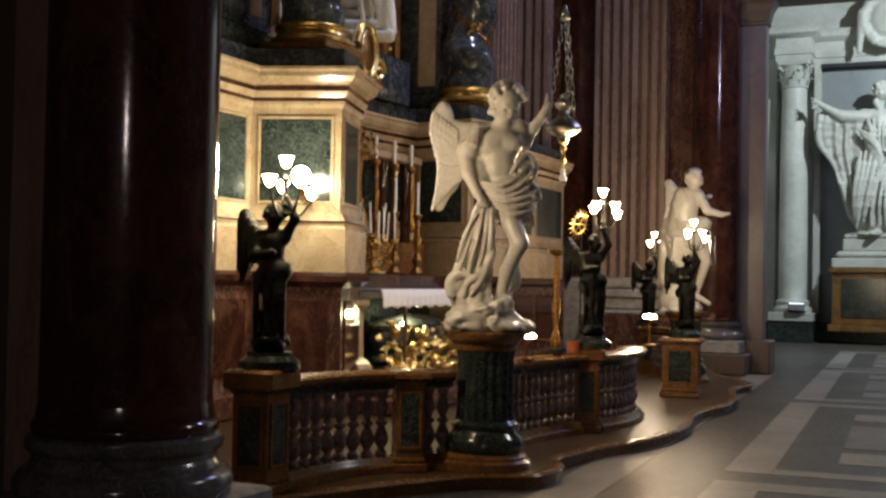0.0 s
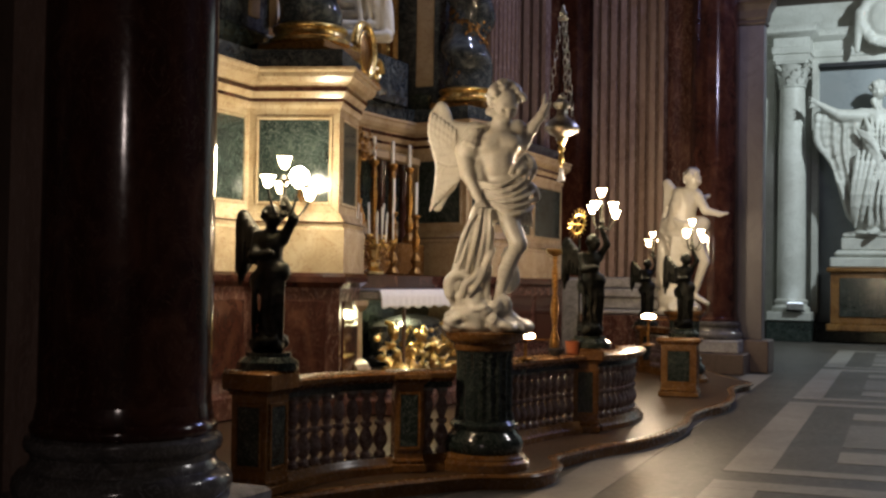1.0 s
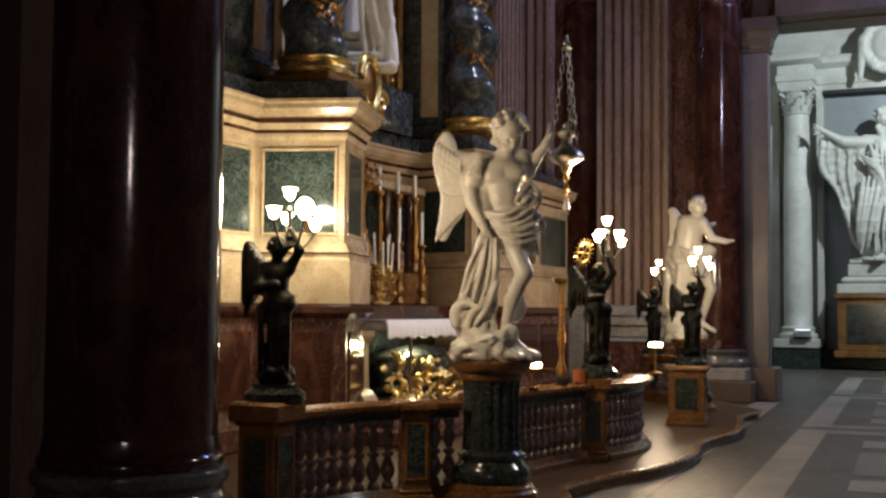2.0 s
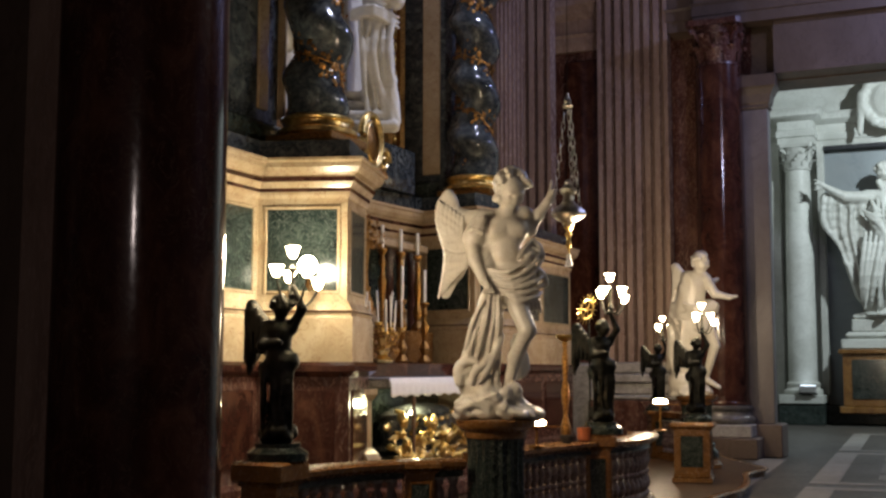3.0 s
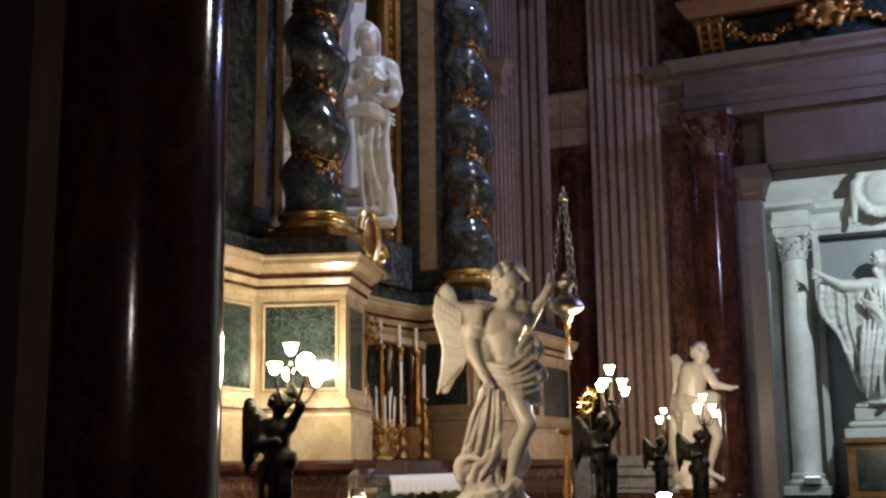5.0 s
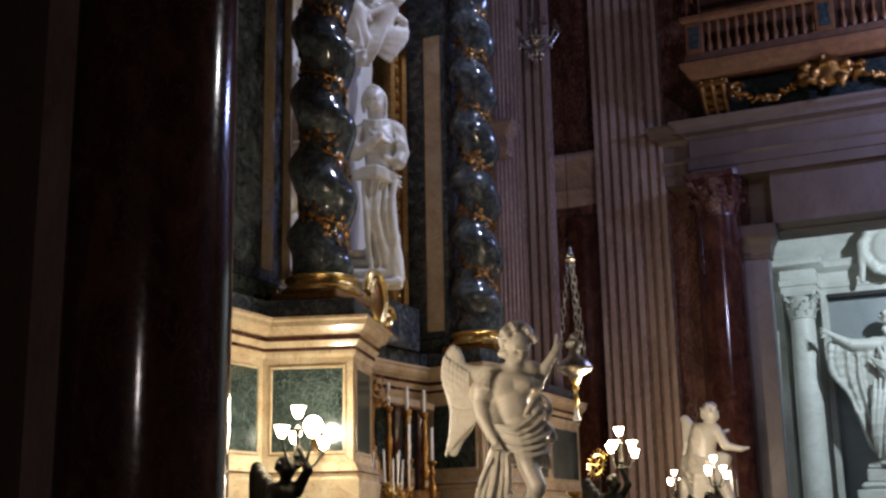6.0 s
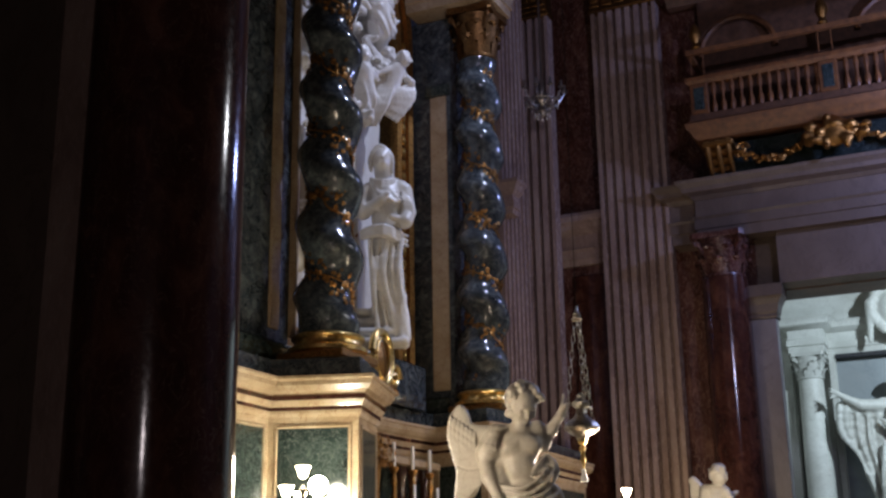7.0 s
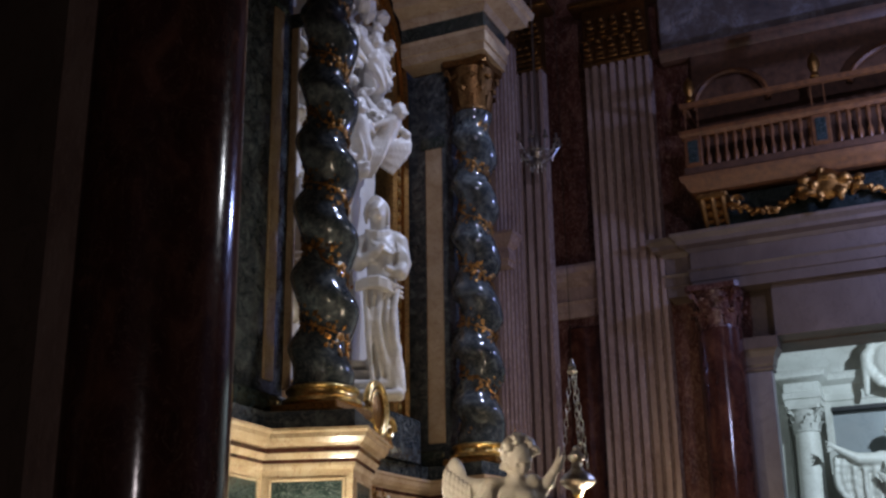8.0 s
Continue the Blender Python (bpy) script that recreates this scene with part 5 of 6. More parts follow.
    for i, (a, b, c, d, e, g, h, k) in enumerate(falls):
        ridge(f, [q(a, b, -0.15), q(c, d, -0.17), q(e, g, -0.14), q(h, k, -0.1)], (0.026, 0.034, 0.022, 0.03, 0.026)[i], 0.01)
        groove(f, [q(a + 4, b + 10, -0.18), q(c + 5, d, -0.19), q(e + 6, g, -0.17), q(h + 6, k, -0.13)], 0.014, 0.009)
    groove(f, [q(876, 378, -0.16), q(884, 408, -0.16), q(884, 438, -0.12), q(872, 470, -0.1)], 0.034, 0.012)
    ridge(f, [q(872, 440, -0.14), q(858, 475, -0.16), q(846, 500, -0.17), q(832, 520, -0.2)], 0.032, 0.012)
    ridge(f, [q(868, 470, -0.12), q(862, 505, -0.13), q(866, 535, -0.14)], 0.028, 0.012)
    ridge(f, [q(900, 440, 0.04), q(910, 470, 0.05), q(914, 496, 0.03), q(902, 512, 0.0)], 0.04, 0.02)
    ridge(f, [q(894, 450, 0.02), q(904, 480, 0.02), q(906, 505, 0.0)], 0.034, 0.02)
    # wing: rounded shoulder, short feathers above, long ones below
    f.limb(q(842, 224, 0.1), q(806, 226, 0.12), 0.06, 0.07, 0.04, None, 0.6)
    f.ball(q(779, 190, 0.12), (0.055, 0.04, 0.08), 0.03)
    f.limb(q(778, 205, 0.12), q(786, 262, 0.12), 0.09, 0.1, 0.05, None, 0.4)
    f.limb(q(800, 232, 0.12), q(806, 285, 0.12), 0.09, 0.075, 0.05, None, 0.4)
    f.limb(q(790, 262, 0.12), q(790, 318, 0.11), 0.1, 0.085, 0.05, None, 0.4)
    f.limb(q(788, 318, 0.11), q(774, 362, 0.1), 0.08, 0.045, 0.05, None, 0.45)
    for k in range(7):
        ridge(f, [q(762 + 7 * k, 196 + 5 * k, 0.075), q(759 + 7.4 * k, 232 + 5 * k, 0.068), q(768 + 7 * k, 272 + 2 * k, 0.07)], 0.019, 0.014)
        ridge(f, [q(770 + 6.4 * k, 262, 0.07), q(775 + 6 * k, 308, 0.066), q(762 + 7 * k, 370 - 8 * k, 0.07)], 0.02, 0.014)
    groove(f, [q(764, 278, 0.05), q(790, 290, 0.045), q(816, 286, 0.05)], 0.008, 0.006)
    return f


at = L(-3.92, -0.03, 1.2)
put("angel_statue", near_angel(), STATUARY, pose(*at), "white marble angel with one wing raised hand and draped hips", "statue", "angel statues")


def far_angel():
    def q(px, py, y=0.0):
        return ((px - 1212) * 0.0083, y, (548 - py) * 0.0083)
    f = Form((-0.6, -0.45, -0.02), (0.72, 0.5, 2.25), 0.02)
    f.ball(q(1205, 545), (0.3, 0.28, 0.13), 0.06, 0.02, 20)
    f.ball(q(1190, 525), (0.2, 0.2, 0.16), 0.06, 0.02, 22)
    f.limb(q(1208, 420), q(1214, 365), 0.13, 0.16, 0.05, None, 0.8)
    f.limb(q(1203, 350), q(1230, 350), 0.1, 0.09, 0.05)
    f.limb(q(1218, 345), q(1222, 333), 0.06, 0.06, 0.03)
    head(f, q(1223, 322, -0.03), 0.125, (0.8, -0.5, -0.25), 1)
    f.limb(q(1232, 352, -0.05), q(1245, 378, -0.1), 0.075, 0.06, 0.02)
    f.limb(q(1245, 378, -0.1), q(1268, 384, -0.15), 0.055, 0.04, 0.02)
    f.limb(q(1268, 384, -0.15), q(1281, 382, -0.16), 0.035, 0.02, 0.02)
    f.limb(q(1240, 358, 0.15), q(1258, 350, 0.2), 0.05, 0.03, 0.02)
    drape(f, q(1203, 352), q(1190, 420, 0.02), 0.1, 0.12, 0.02, (1, 0, 0.3), 8)
    drape(f, q(1195, 420), q(1240, 400, -0.05), 0.12, 0.11, 0.025, (0.3, 0, 1), 9, 0.04, 1.2)
    drape(f, q(1200, 430), q(1188, 530), 0.14, 0.13, 0.03, (1, 0, 0.2), 8)
    drape(f, q(1182, 400, 0.1), q(1176, 500, 0.1), 0.08, 0.1, 0.02, (1, 0, 0.2), 9)
    f.limb(q(1230, 425, -0.08), q(1243, 465, -0.12), 0.1, 0.075, 0.03)
    f.limb(q(1243, 465, -0.12), q(1228, 520, -0.05), 0.07, 0.045, 0.02)
    f.limb(q(1228, 522, -0.05), q(1248, 535, -0.15), 0.045, 0.03, 0.02)
    for k in range(7):
        ridge(f, [q(1192 + 2 * k, 395 + 6 * k, -0.12), q(1215, 402 + 6 * k, -0.2), q(1240, 392 + 7 * k, -0.14)], 0.026)
        ridge(f, [q(1188 + 5 * k, 425, -0.14), q(1184 + 5 * k, 470, -0.16), q(1176 + 6 * k, 525, -0.14)], 0.026)
    wing(f, q(1203, 350, 0.12), q(1186, 330, 0.2), q(1172, 425, 0.2), 0.14, 1)
    return f


at = L(5.3, -0.53, 1.2)
put("angel_statue", far_angel(), STATUARY, pose(at.x + 0.07, at.y, at.z) @ Matrix.Diagonal((1.08, 1.08, 1.08, 1)), "white marble angel reaching out with one arm beside a red column", "statue", "angel statues")


def saint():
    def q(px, py, y=0.0):
        return ((px - 1535) * 0.0163, y, (412 - py) * 0.0163)
    f = Form((-1.9, -0.95, -0.02), (1.35, 0.7, 4.6), 0.03)
    rnd = random.Random(8)
    # body, shoulders and head
    f.limb(q(1538, 385), q(1546, 290), 0.5, 0.46, 0.1)
    f.limb(q(1546, 290), q(1548, 215), 0.46, 0.36, 0.1)
    f.limb(q(1522, 205), q(1572, 207), 0.22, 0.22, 0.1)
    f.limb(q(1548, 195), q(1549, 175), 0.13, 0.12, 0.06)
    head(f, q(1550, 160, -0.06), 0.24, (-0.35, -1, -0.2), 1)
    f.limb(q(1540, 180, -0.12), q(1546, 196, -0.2), 0.09, 0.05, 0.05)
    # raised arm with its wide sleeve, open palm
    f.limb(q(1520, 207, -0.06), q(1482, 206, -0.2), 0.2, 0.17, 0.06)
    f.limb(q(1482, 206, -0.2), q(1455, 192, -0.26), 0.15, 0.1, 0.05)
    f.limb(q(1455, 192, -0.26), q(1441, 183, -0.28), 0.09, 0.07, 0.04)
    for k in range(4):
        f.limb(q(1441, 181 + 3 * k, -0.28), q(1430 - k % 2, 175 + 6 * k, -0.3), 0.035, 0.025, 0.02)
    # cloak falling from the arm: one broad sheet with a few long slanting folds
    for k in range(13):
        u = k / 12
        f.limb(q(1450 + 62 * u, 206 + 8 * u, 0.0), q(1453 + 62 * u, 250 + 34 * u, 0.04), 0.14, 0.14, 0.14, None, 0.8)
        f.limb(q(1472 + 46 * u, 262 + 24 * u, 0.04), q(1506 + 26 * u, 372 + 20 * u, 0.0), 0.12, 0.16, 0.14, None, 0.8)
    for x0, y0, x1, y1, x2, y2, x3, y3, r in ((1446, 204, 1444, 236, 1448, 258, 1466, 284, 0.06), (1458, 208, 1456, 240, 1472, 290, 1500, 378, 0.07), (1474, 212, 1476, 258, 1490, 310, 1512, 388, 0.055),
                                             (1492, 214, 1490, 262, 1504, 330, 1520, 396, 0.08), (1508, 212, 1514, 262, 1520, 322, 1530, 398, 0.06), (1518, 216, 1500, 244, 1482, 262, 1466, 284, 0.045)):
        ridge(f, [q(x0, y0, -0.14), q(x1, y1, -0.1), q(x2, y2, -0.12), q(x3, y3, -0.16)], r, 0.1)
    for x0, y0, x1, y1, x2, y2 in ((1466, 222, 1466, 262, 1484, 318), (1484, 226, 1484, 276, 1502, 350), (1500, 230, 1503, 290, 1516, 370)):
        groove(f, [q(x0, y0, -0.16), q(x1, y1, -0.14), q(x2, y2, -0.16)], 0.06, 0.06)
    # mantle across the waist and long skirt folds
    for k in range(6):
        ridge(f, [q(1510 + 4 * k, 232 + 7 * k, -0.4), q(1534 + 2 * k, 250 + 11 * k, -0.56), q(1552, 290 + 10 * k, -0.54), q(1584, 300 + 12 * k, -0.36)], rnd.uniform(0.05, 0.09), 0.03)
    for k in range(11):
        x0 = 1500 + 8.5 * k
        bulge = -0.44 - 0.16 * math.sin(math.pi * k / 10)
        lean = rnd.uniform(-12, 4)
        ridge(f, [q(x0 + 12, rnd.uniform(262, 300), bulge + 0.06), q(x0 + 0.4 * lean, 345, bulge - rnd.uniform(0.0, 0.1)), q(x0 + lean, rnd.uniform(388, 402), bulge + 0.02)], rnd.uniform(0.05, 0.11), 0.03)
        if k % 3 == 1:
            groove(f, [q(x0 + 16, 290, bulge - 0.02), q(x0 + 5, 345, bulge - 0.1), q(x0 + 4 + lean, 390, bulge - 0.06)], 0.06, 0.03)
    for k in range(5):
        ridge(f, [q(1524 + 9 * k, 212, -0.3), q(1528 + 7 * k, 232, -0.44), q(1530 + 6 * k, 262, -0.46)], rnd.uniform(0.04, 0.07), 0.03)
    # other arm and the block at the feet
    f.limb(q(1574, 212, -0.1), q(1582, 255, -0.35), 0.2, 0.17, 0.06)
    f.limb(q(1582, 255, -0.35), q(1556, 272, -0.62), 0.14, 0.09, 0.05)
    f.limb(q(1556, 272, -0.62), q(1548, 268, -0.68), 0.09, 0.06, 0.04)
    f.ball(q(1572, 388, -0.34), (0.46, 0.34, 0.36), 0.06, 0.05, 9)
    f.limb(q(1540, 408, -0.5), q(1528, 411, -0.72), 0.12, 0.08, 0.05)
    f.ball(q(1536, 411), (0.72, 0.6, 0.1), 0.05, 0.02, 9)
    return f


at = L(SF - 0.85, 0.93, 3.08)
put("saint_statue", saint(), PALE, pose(at.x, at.y, at.z, 0, 0, -8), "large white stone draped figure with one arm raised")


def relief_form():
    """x out of the wall, y along it, z up."""
    f = Form((-4.3, -1.55, 4.7), (-3.0, 1.55, 11.6), 0.022)
    w, x, y, z = f.window(np.array((-4.3, -1.55, 4.7)), np.array((-3.0, 1.55, 11.6)))
    f.melt(w, x + 4.12 + 0.02 * np.sin(5 * y + 3 * np.sin(2 * z)) + 0 * z, 0.02)
    def P(a, z, d=0.0):
        """a across and d towards somebody standing in the nave, from the figure's middle line."""
        return Vector((-3.66 + 0.887 * a + 0.46 * d, 0.95 + 0.46 * a - 0.887 * d, z))
    # steps
    for k in range(4):
        z0 = 4.86 + 0.16 * k
        for w in (0.0, 0.14):
            f.limb(P(-0.5 + 0.02 * k, z0, 0.34 - 0.11 * k - w), P(0.24 - 0.02 * k, z0, 0.34 - 0.11 * k - w), 0.068, 0.068, 0.015)
    # standing figure: gown, waist, sloping shoulders, bowed head under a veil
    f.limb(P(-0.02, 6.45), P(0.03, 5.25), 0.22, 0.24, 0.05)
    f.limb(P(0, 6.4), P(-0.02, 7.05), 0.2, 0.23, 0.06)
    f.limb(P(-0.2, 7.16), P(0.18, 7.18), 0.13, 0.13, 0.07)
    f.limb(P(-0.05, 7.25), P(-0.07, 7.45, 0.03), 0.085, 0.08, 0.04)
    c = P(-0.08, 7.6, 0.07)
    head(f, c, 0.145, tuple(P(-0.35, -0.45, 1.0) - P(0, 0, 0)))
    f.limb(c + P(0.02, 0.06, -0.07) - P(0, 0, 0), c + P(0.05, -0.3, -0.1) - P(0, 0, 0), 0.15, 0.14, 0.03)
    ridge(f, [P(-0.23, 7.42, 0.08), P(-0.235, 7.62, 0.1), P(-0.1, 7.8, 0.1), P(0.07, 7.64, 0.09), P(0.08, 7.38, 0.1)], 0.036, 0.014)
    for k in range(3):
        ridge(f, [P(-0.24, 7.3 - 0.04 * k, 0.08), P(-0.08, 7.22 - 0.05 * k, 0.22), P(0.14, 7.3 - 0.04 * k, 0.1)], 0.03, 0.01)
    # arms: one on the breast, the other hanging with a wide cuff
    f.limb(P(-0.27, 7.14, 0.03), P(-0.34, 6.78, 0.1), 0.11, 0.1, 0.03)
    f.limb(P(-0.34, 6.78, 0.1), P(-0.08, 6.92, 0.3), 0.095, 0.06, 0.03)
    f.limb(P(-0.08, 6.92, 0.3), P(0.0, 7.0, 0.32), 0.055, 0.04, 0.02)
    f.limb(P(0.25, 7.14, 0.02), P(0.31, 6.8, 0.06), 0.11, 0.1, 0.03)
    f.limb(P(0.31, 6.8, 0.06), P(0.25, 6.62, 0.2), 0.1, 0.11, 0.02)
    f.limb(P(0.24, 6.62, 0.2), P(0.06, 6.66, 0.3), 0.06, 0.045, 0.02)
    for k in range(5):
        ridge(f, [P(-0.38 + 0.03 * k, 7.06 - 0.05 * k, 0.1), P(-0.34 + 0.04 * k, 6.86 - 0.02 * k, 0.2), P(-0.2 + 0.05 * k, 6.78, 0.26)], 0.022, 0.01)
        ridge(f, [P(0.2 + 0.03 * k, 7.1 - 0.03 * k, 0.13), P(0.24 + 0.03 * k, 6.86, 0.17), P(0.2 + 0.04 * k, 6.62, 0.2)], 0.022, 0.01)
        ridge(f, [P(-0.2 + 0.03 * k, 7.2, 0.16), P(-0.1 + 0.045 * k, 7.02 - 0.03 * k, 0.25), P(0.16 + 0.015 * k, 7.08 - 0.03 * k, 0.18)], 0.022, 0.016)
    groove(f, [P(-0.24, 6.7, 0.24), P(-0.05, 6.78, 0.28), P(0.14, 6.76, 0.26)], 0.04, 0.012)
    # mantle edge across the hips and long skirt folds
    for k in range(3):
        ridge(f, [P(-0.36, 6.5 - 0.05 * k, 0.12), P(-0.06, 6.52 - 0.06 * k, 0.3), P(0.28, 6.42 - 0.07 * k, 0.14)], 0.045, 0.012)
    groove(f, [P(-0.3, 6.34, 0.2), P(-0.04, 6.34, 0.31), P(0.22, 6.22, 0.22)], 0.035, 0.012)
    for a0, a1, a2, r in ((-0.24, -0.2, -0.16, 0.05), (-0.12, -0.14, -0.04, 0.035), (0.0, -0.06, 0.06, 0.06), (0.09, 0.06, 0.16, 0.035), (0.2, 0.15, 0.24, 0.055)):
        ridge(f, [P(a0, 6.34, 0.2), P(a1, 5.9, 0.26), P(a2, 5.3, 0.24), P(a2 + 0.04, 5.02, 0.26)], r, 0.014)
        groove(f, [P(a0 + 0.06, 6.24, 0.24), P(a1 + 0.07, 5.85, 0.27), P(a2 + 0.05, 5.3, 0.26)], 0.032, 0.012)
    f.limb(P(0.16, 5.5, 0.16), P(0.22, 4.95, 0.24), 0.12, 0.1, 0.04, (0.02, (0.9, 0.4, 0.1), 8))
    # winged figure hovering above, one wing standing out
    f.limb(P(0.02, 8.7, 0.05), P(0.14, 9.0, 0.08), 0.15, 0.14, 0.05)
    head(f, P(0.26, 9.16, 0.12), 0.11, (0.6, -0.7, -0.3), 1)
    f.limb(P(0.1, 9.0, 0.16), P(-0.12, 8.86, 0.28), 0.06, 0.04, 0.03)
    f.limb(P(0.2, 8.96, 0.0), P(0.36, 8.82, 0.04), 0.07, 0.06, 0.03)
    for k in range(6):
        ridge(f, [P(0.36 - 0.03 * k, 8.84 - 0.03 * k, -0.02 + 0.02 * k), P(0.37 - 0.06 * k, 8.56, 0.03 + 0.015 * k), P(0.14 - 0.05 * k, 8.2 + 0.035 * k, 0.06)], 0.05, 0.014)
    for k in range(5):
        ridge(f, [P(-0.1 + 0.05 * k, 8.72, 0.16), P(-0.24 + 0.06 * k, 8.4, 0.2), P(-0.36 + 0.05 * k, 8.1, 0.14)], 0.035, 0.012)
    # kneeling winged figure on the other side
    drape(f, (-3.8, -0.75, 7.1), (-3.75, -0.8, 6.0), 0.28, 0.36, 0.04, (0.4, 1, 0.2), 5)
    f.limb((-3.7, -0.75, 7.2), (-3.68, -0.6, 7.6), 0.25, 0.22, 0.06)
    head(f, (-3.6, -0.5, 7.98), 0.18, (0.5, 0.8, -0.1), 1)
    drape(f, (-3.7, -0.95, 6.2), (-3.8, -1.3, 5.6), 0.26, 0.18, 0.04, (0.3, 1, 0.6), 5)
    wing(f, (-3.85, -0.85, 7.5), (-3.9, -1.25, 8.3), (-3.9, -1.3, 6.9), 0.18, 0.02)
    # clouds, cherub heads and small winged figures above
    rnd = random.Random(4)
    for i in range(90):
        yy, zz = rnd.uniform(-1.4, 1.45), rnd.uniform(8.0, 11.2)
        if (yy / 1.5) ** 2 + (max(zz - 10, 0) / 1.5) ** 2 > 0.9 or (abs(yy + 0.1) < 0.45 and 8.4 < zz < 10.2 and i % 3):
            continue
        f.ball((-4.04 + rnd.uniform(0, 0.3), yy, zz), (0.13, rnd.uniform(0.08, 0.22), rnd.uniform(0.07, 0.15)), 0.03, 0.04, 26)
    for yy, zz, lean in ((1.12, 9.35, 0.5), (0.35, 9.05, -0.4), (0.1, 10.1, 0.3), (-0.6, 9.4, 0.4), (0.85, 10.35, -0.4), (-0.3, 10.8, 0.2)):
        c = Vector((-3.72, yy, zz))
        head(f, c, 0.12, (0.8, -0.4 + lean, -0.2), 1)
        drape(f, c - Vector((0.05, 0.1 * lean, 0.24)), c - Vector((0.12, 0.5 * lean, 0.6)), 0.15, 0.2, 0.03, (0.3, 1, 0.6), 6)
        drape(f, c - Vector((0.1, 0.4 * lean, 0.5)), c - Vector((0.2, 0.95 * lean, 0.85)), 0.17, 0.1, 0.03, (0.3, 1, 0.6), 7)
        f.limb(c - Vector((0.0, -0.14, 0.2)), c - Vector((-0.06, -0.3, 0.3)), 0.06, 0.04, 0.04)
        for sg in (-1, 1):
            f.limb(c - Vector((0.12, 0.1 * sg, 0.15)), c - Vector((0.18, 0.42 * sg, -0.12)), 0.12, 0.05, 0.03, (0.012, (0, 1, 0.6), 12), 1.0)
    return f


put("marble_relief", relief_form(), STATUARY, site(AXIS - 0.28, -0.32), "white marble high relief of veiled and winged figures among clouds", "relief")


# ---------------- bronze torch bearers ----------------
def bearer_form():
    f = Form((-0.34, -0.26, 0.0), (0.34, 0.28, 1.12), 0.012)
    f.ball((0, 0, 0.1), (0.11, 0.11, 0.06), 0.03, 0.012, 40)
    f.limb((0, 0, 0.58), (0.015, 0, 0.34), 0.078, 0.066, 0.03)
    f.limb((0.015, 0, 0.34), (0, 0, 0.12), 0.066, 0.085, 0.03)
    for side in (-1, 1):
        folds(f, ((-0.09, -0.06, 0.5), (0.09, -0.06, 0.56)), ((-0.09, -0.06, 0.12), (0.09, -0.06, 0.12)), 11, -0.085, 0.012, 6 + side)
    for k in range(10):
        a = k * 0.63
        f.ball((0.095 * math.cos(a), 0.095 * math.sin(a), 0.1 + 0.03 * math.sin(3 * a)), 0.034, 0.03, 0.01, 50)
    drape(f, (0.02, -0.04, 0.55), (0.03, -0.045, 0.2), 0.045, 0.05, 0.012, (1, 0.2, 0.2), 18)
    drape(f, (-0.06, 0, 0.5), (0.07, -0.03, 0.56), 0.075, 0.07, 0.012, (0.2, 0, 1), 18)
    f.limb((0, 0, 0.55), (0, -0.01, 0.74), 0.075, 0.085, 0.03)
    f.limb((-0.07, 0, 0.78), (0.07, 0, 0.78), 0.05, 0.05, 0.03)
    f.limb((0, -0.01, 0.8), (0.01, -0.02, 0.88), 0.035, 0.035, 0.02)
    head(f, (0.015, -0.03, 0.92), 0.066, (0.5, -0.8, 0.1), 1)
    f.limb((0.08, 0, 0.78), (0.15, -0.03, 0.9), 0.038, 0.03, 0.02)
    f.limb((0.15, -0.03, 0.9), (0.09, -0.04, 1.04), 0.03, 0.022, 0.02)
    f.limb((-0.08, 0, 0.78), (-0.1, -0.08, 0.66), 0.038, 0.032, 0.02)
    f.limb((-0.1, -0.08, 0.66), (0.02, -0.12, 0.68), 0.032, 0.024, 0.02)
    wing(f, (-0.06, 0.07, 0.76), (-0.2, 0.12, 0.93), (-0.22, 0.14, 0.48), 0.085, 0.6)
    f.limb((-0.2, 0.12, 0.88), (-0.21, 0.13, 0.58), 0.055, 0.045, 0.02, (0.006, (1, 0, 0.1), 30), 0.5)
    return f


BEARER = bearer_form().mesh("bearer", BRONZE)
tulip = mesh_of("lamp_glass", G().lathe([(0.01, 0), (0.024, 0.01), (0.034, 0.036), (0.037, 0.056), (0.05, 0.07), (0.044, 0.076), (0.024, 0.066), (0.0, 0.062)], None, 14, 7, 0.12), FLAME, 50)


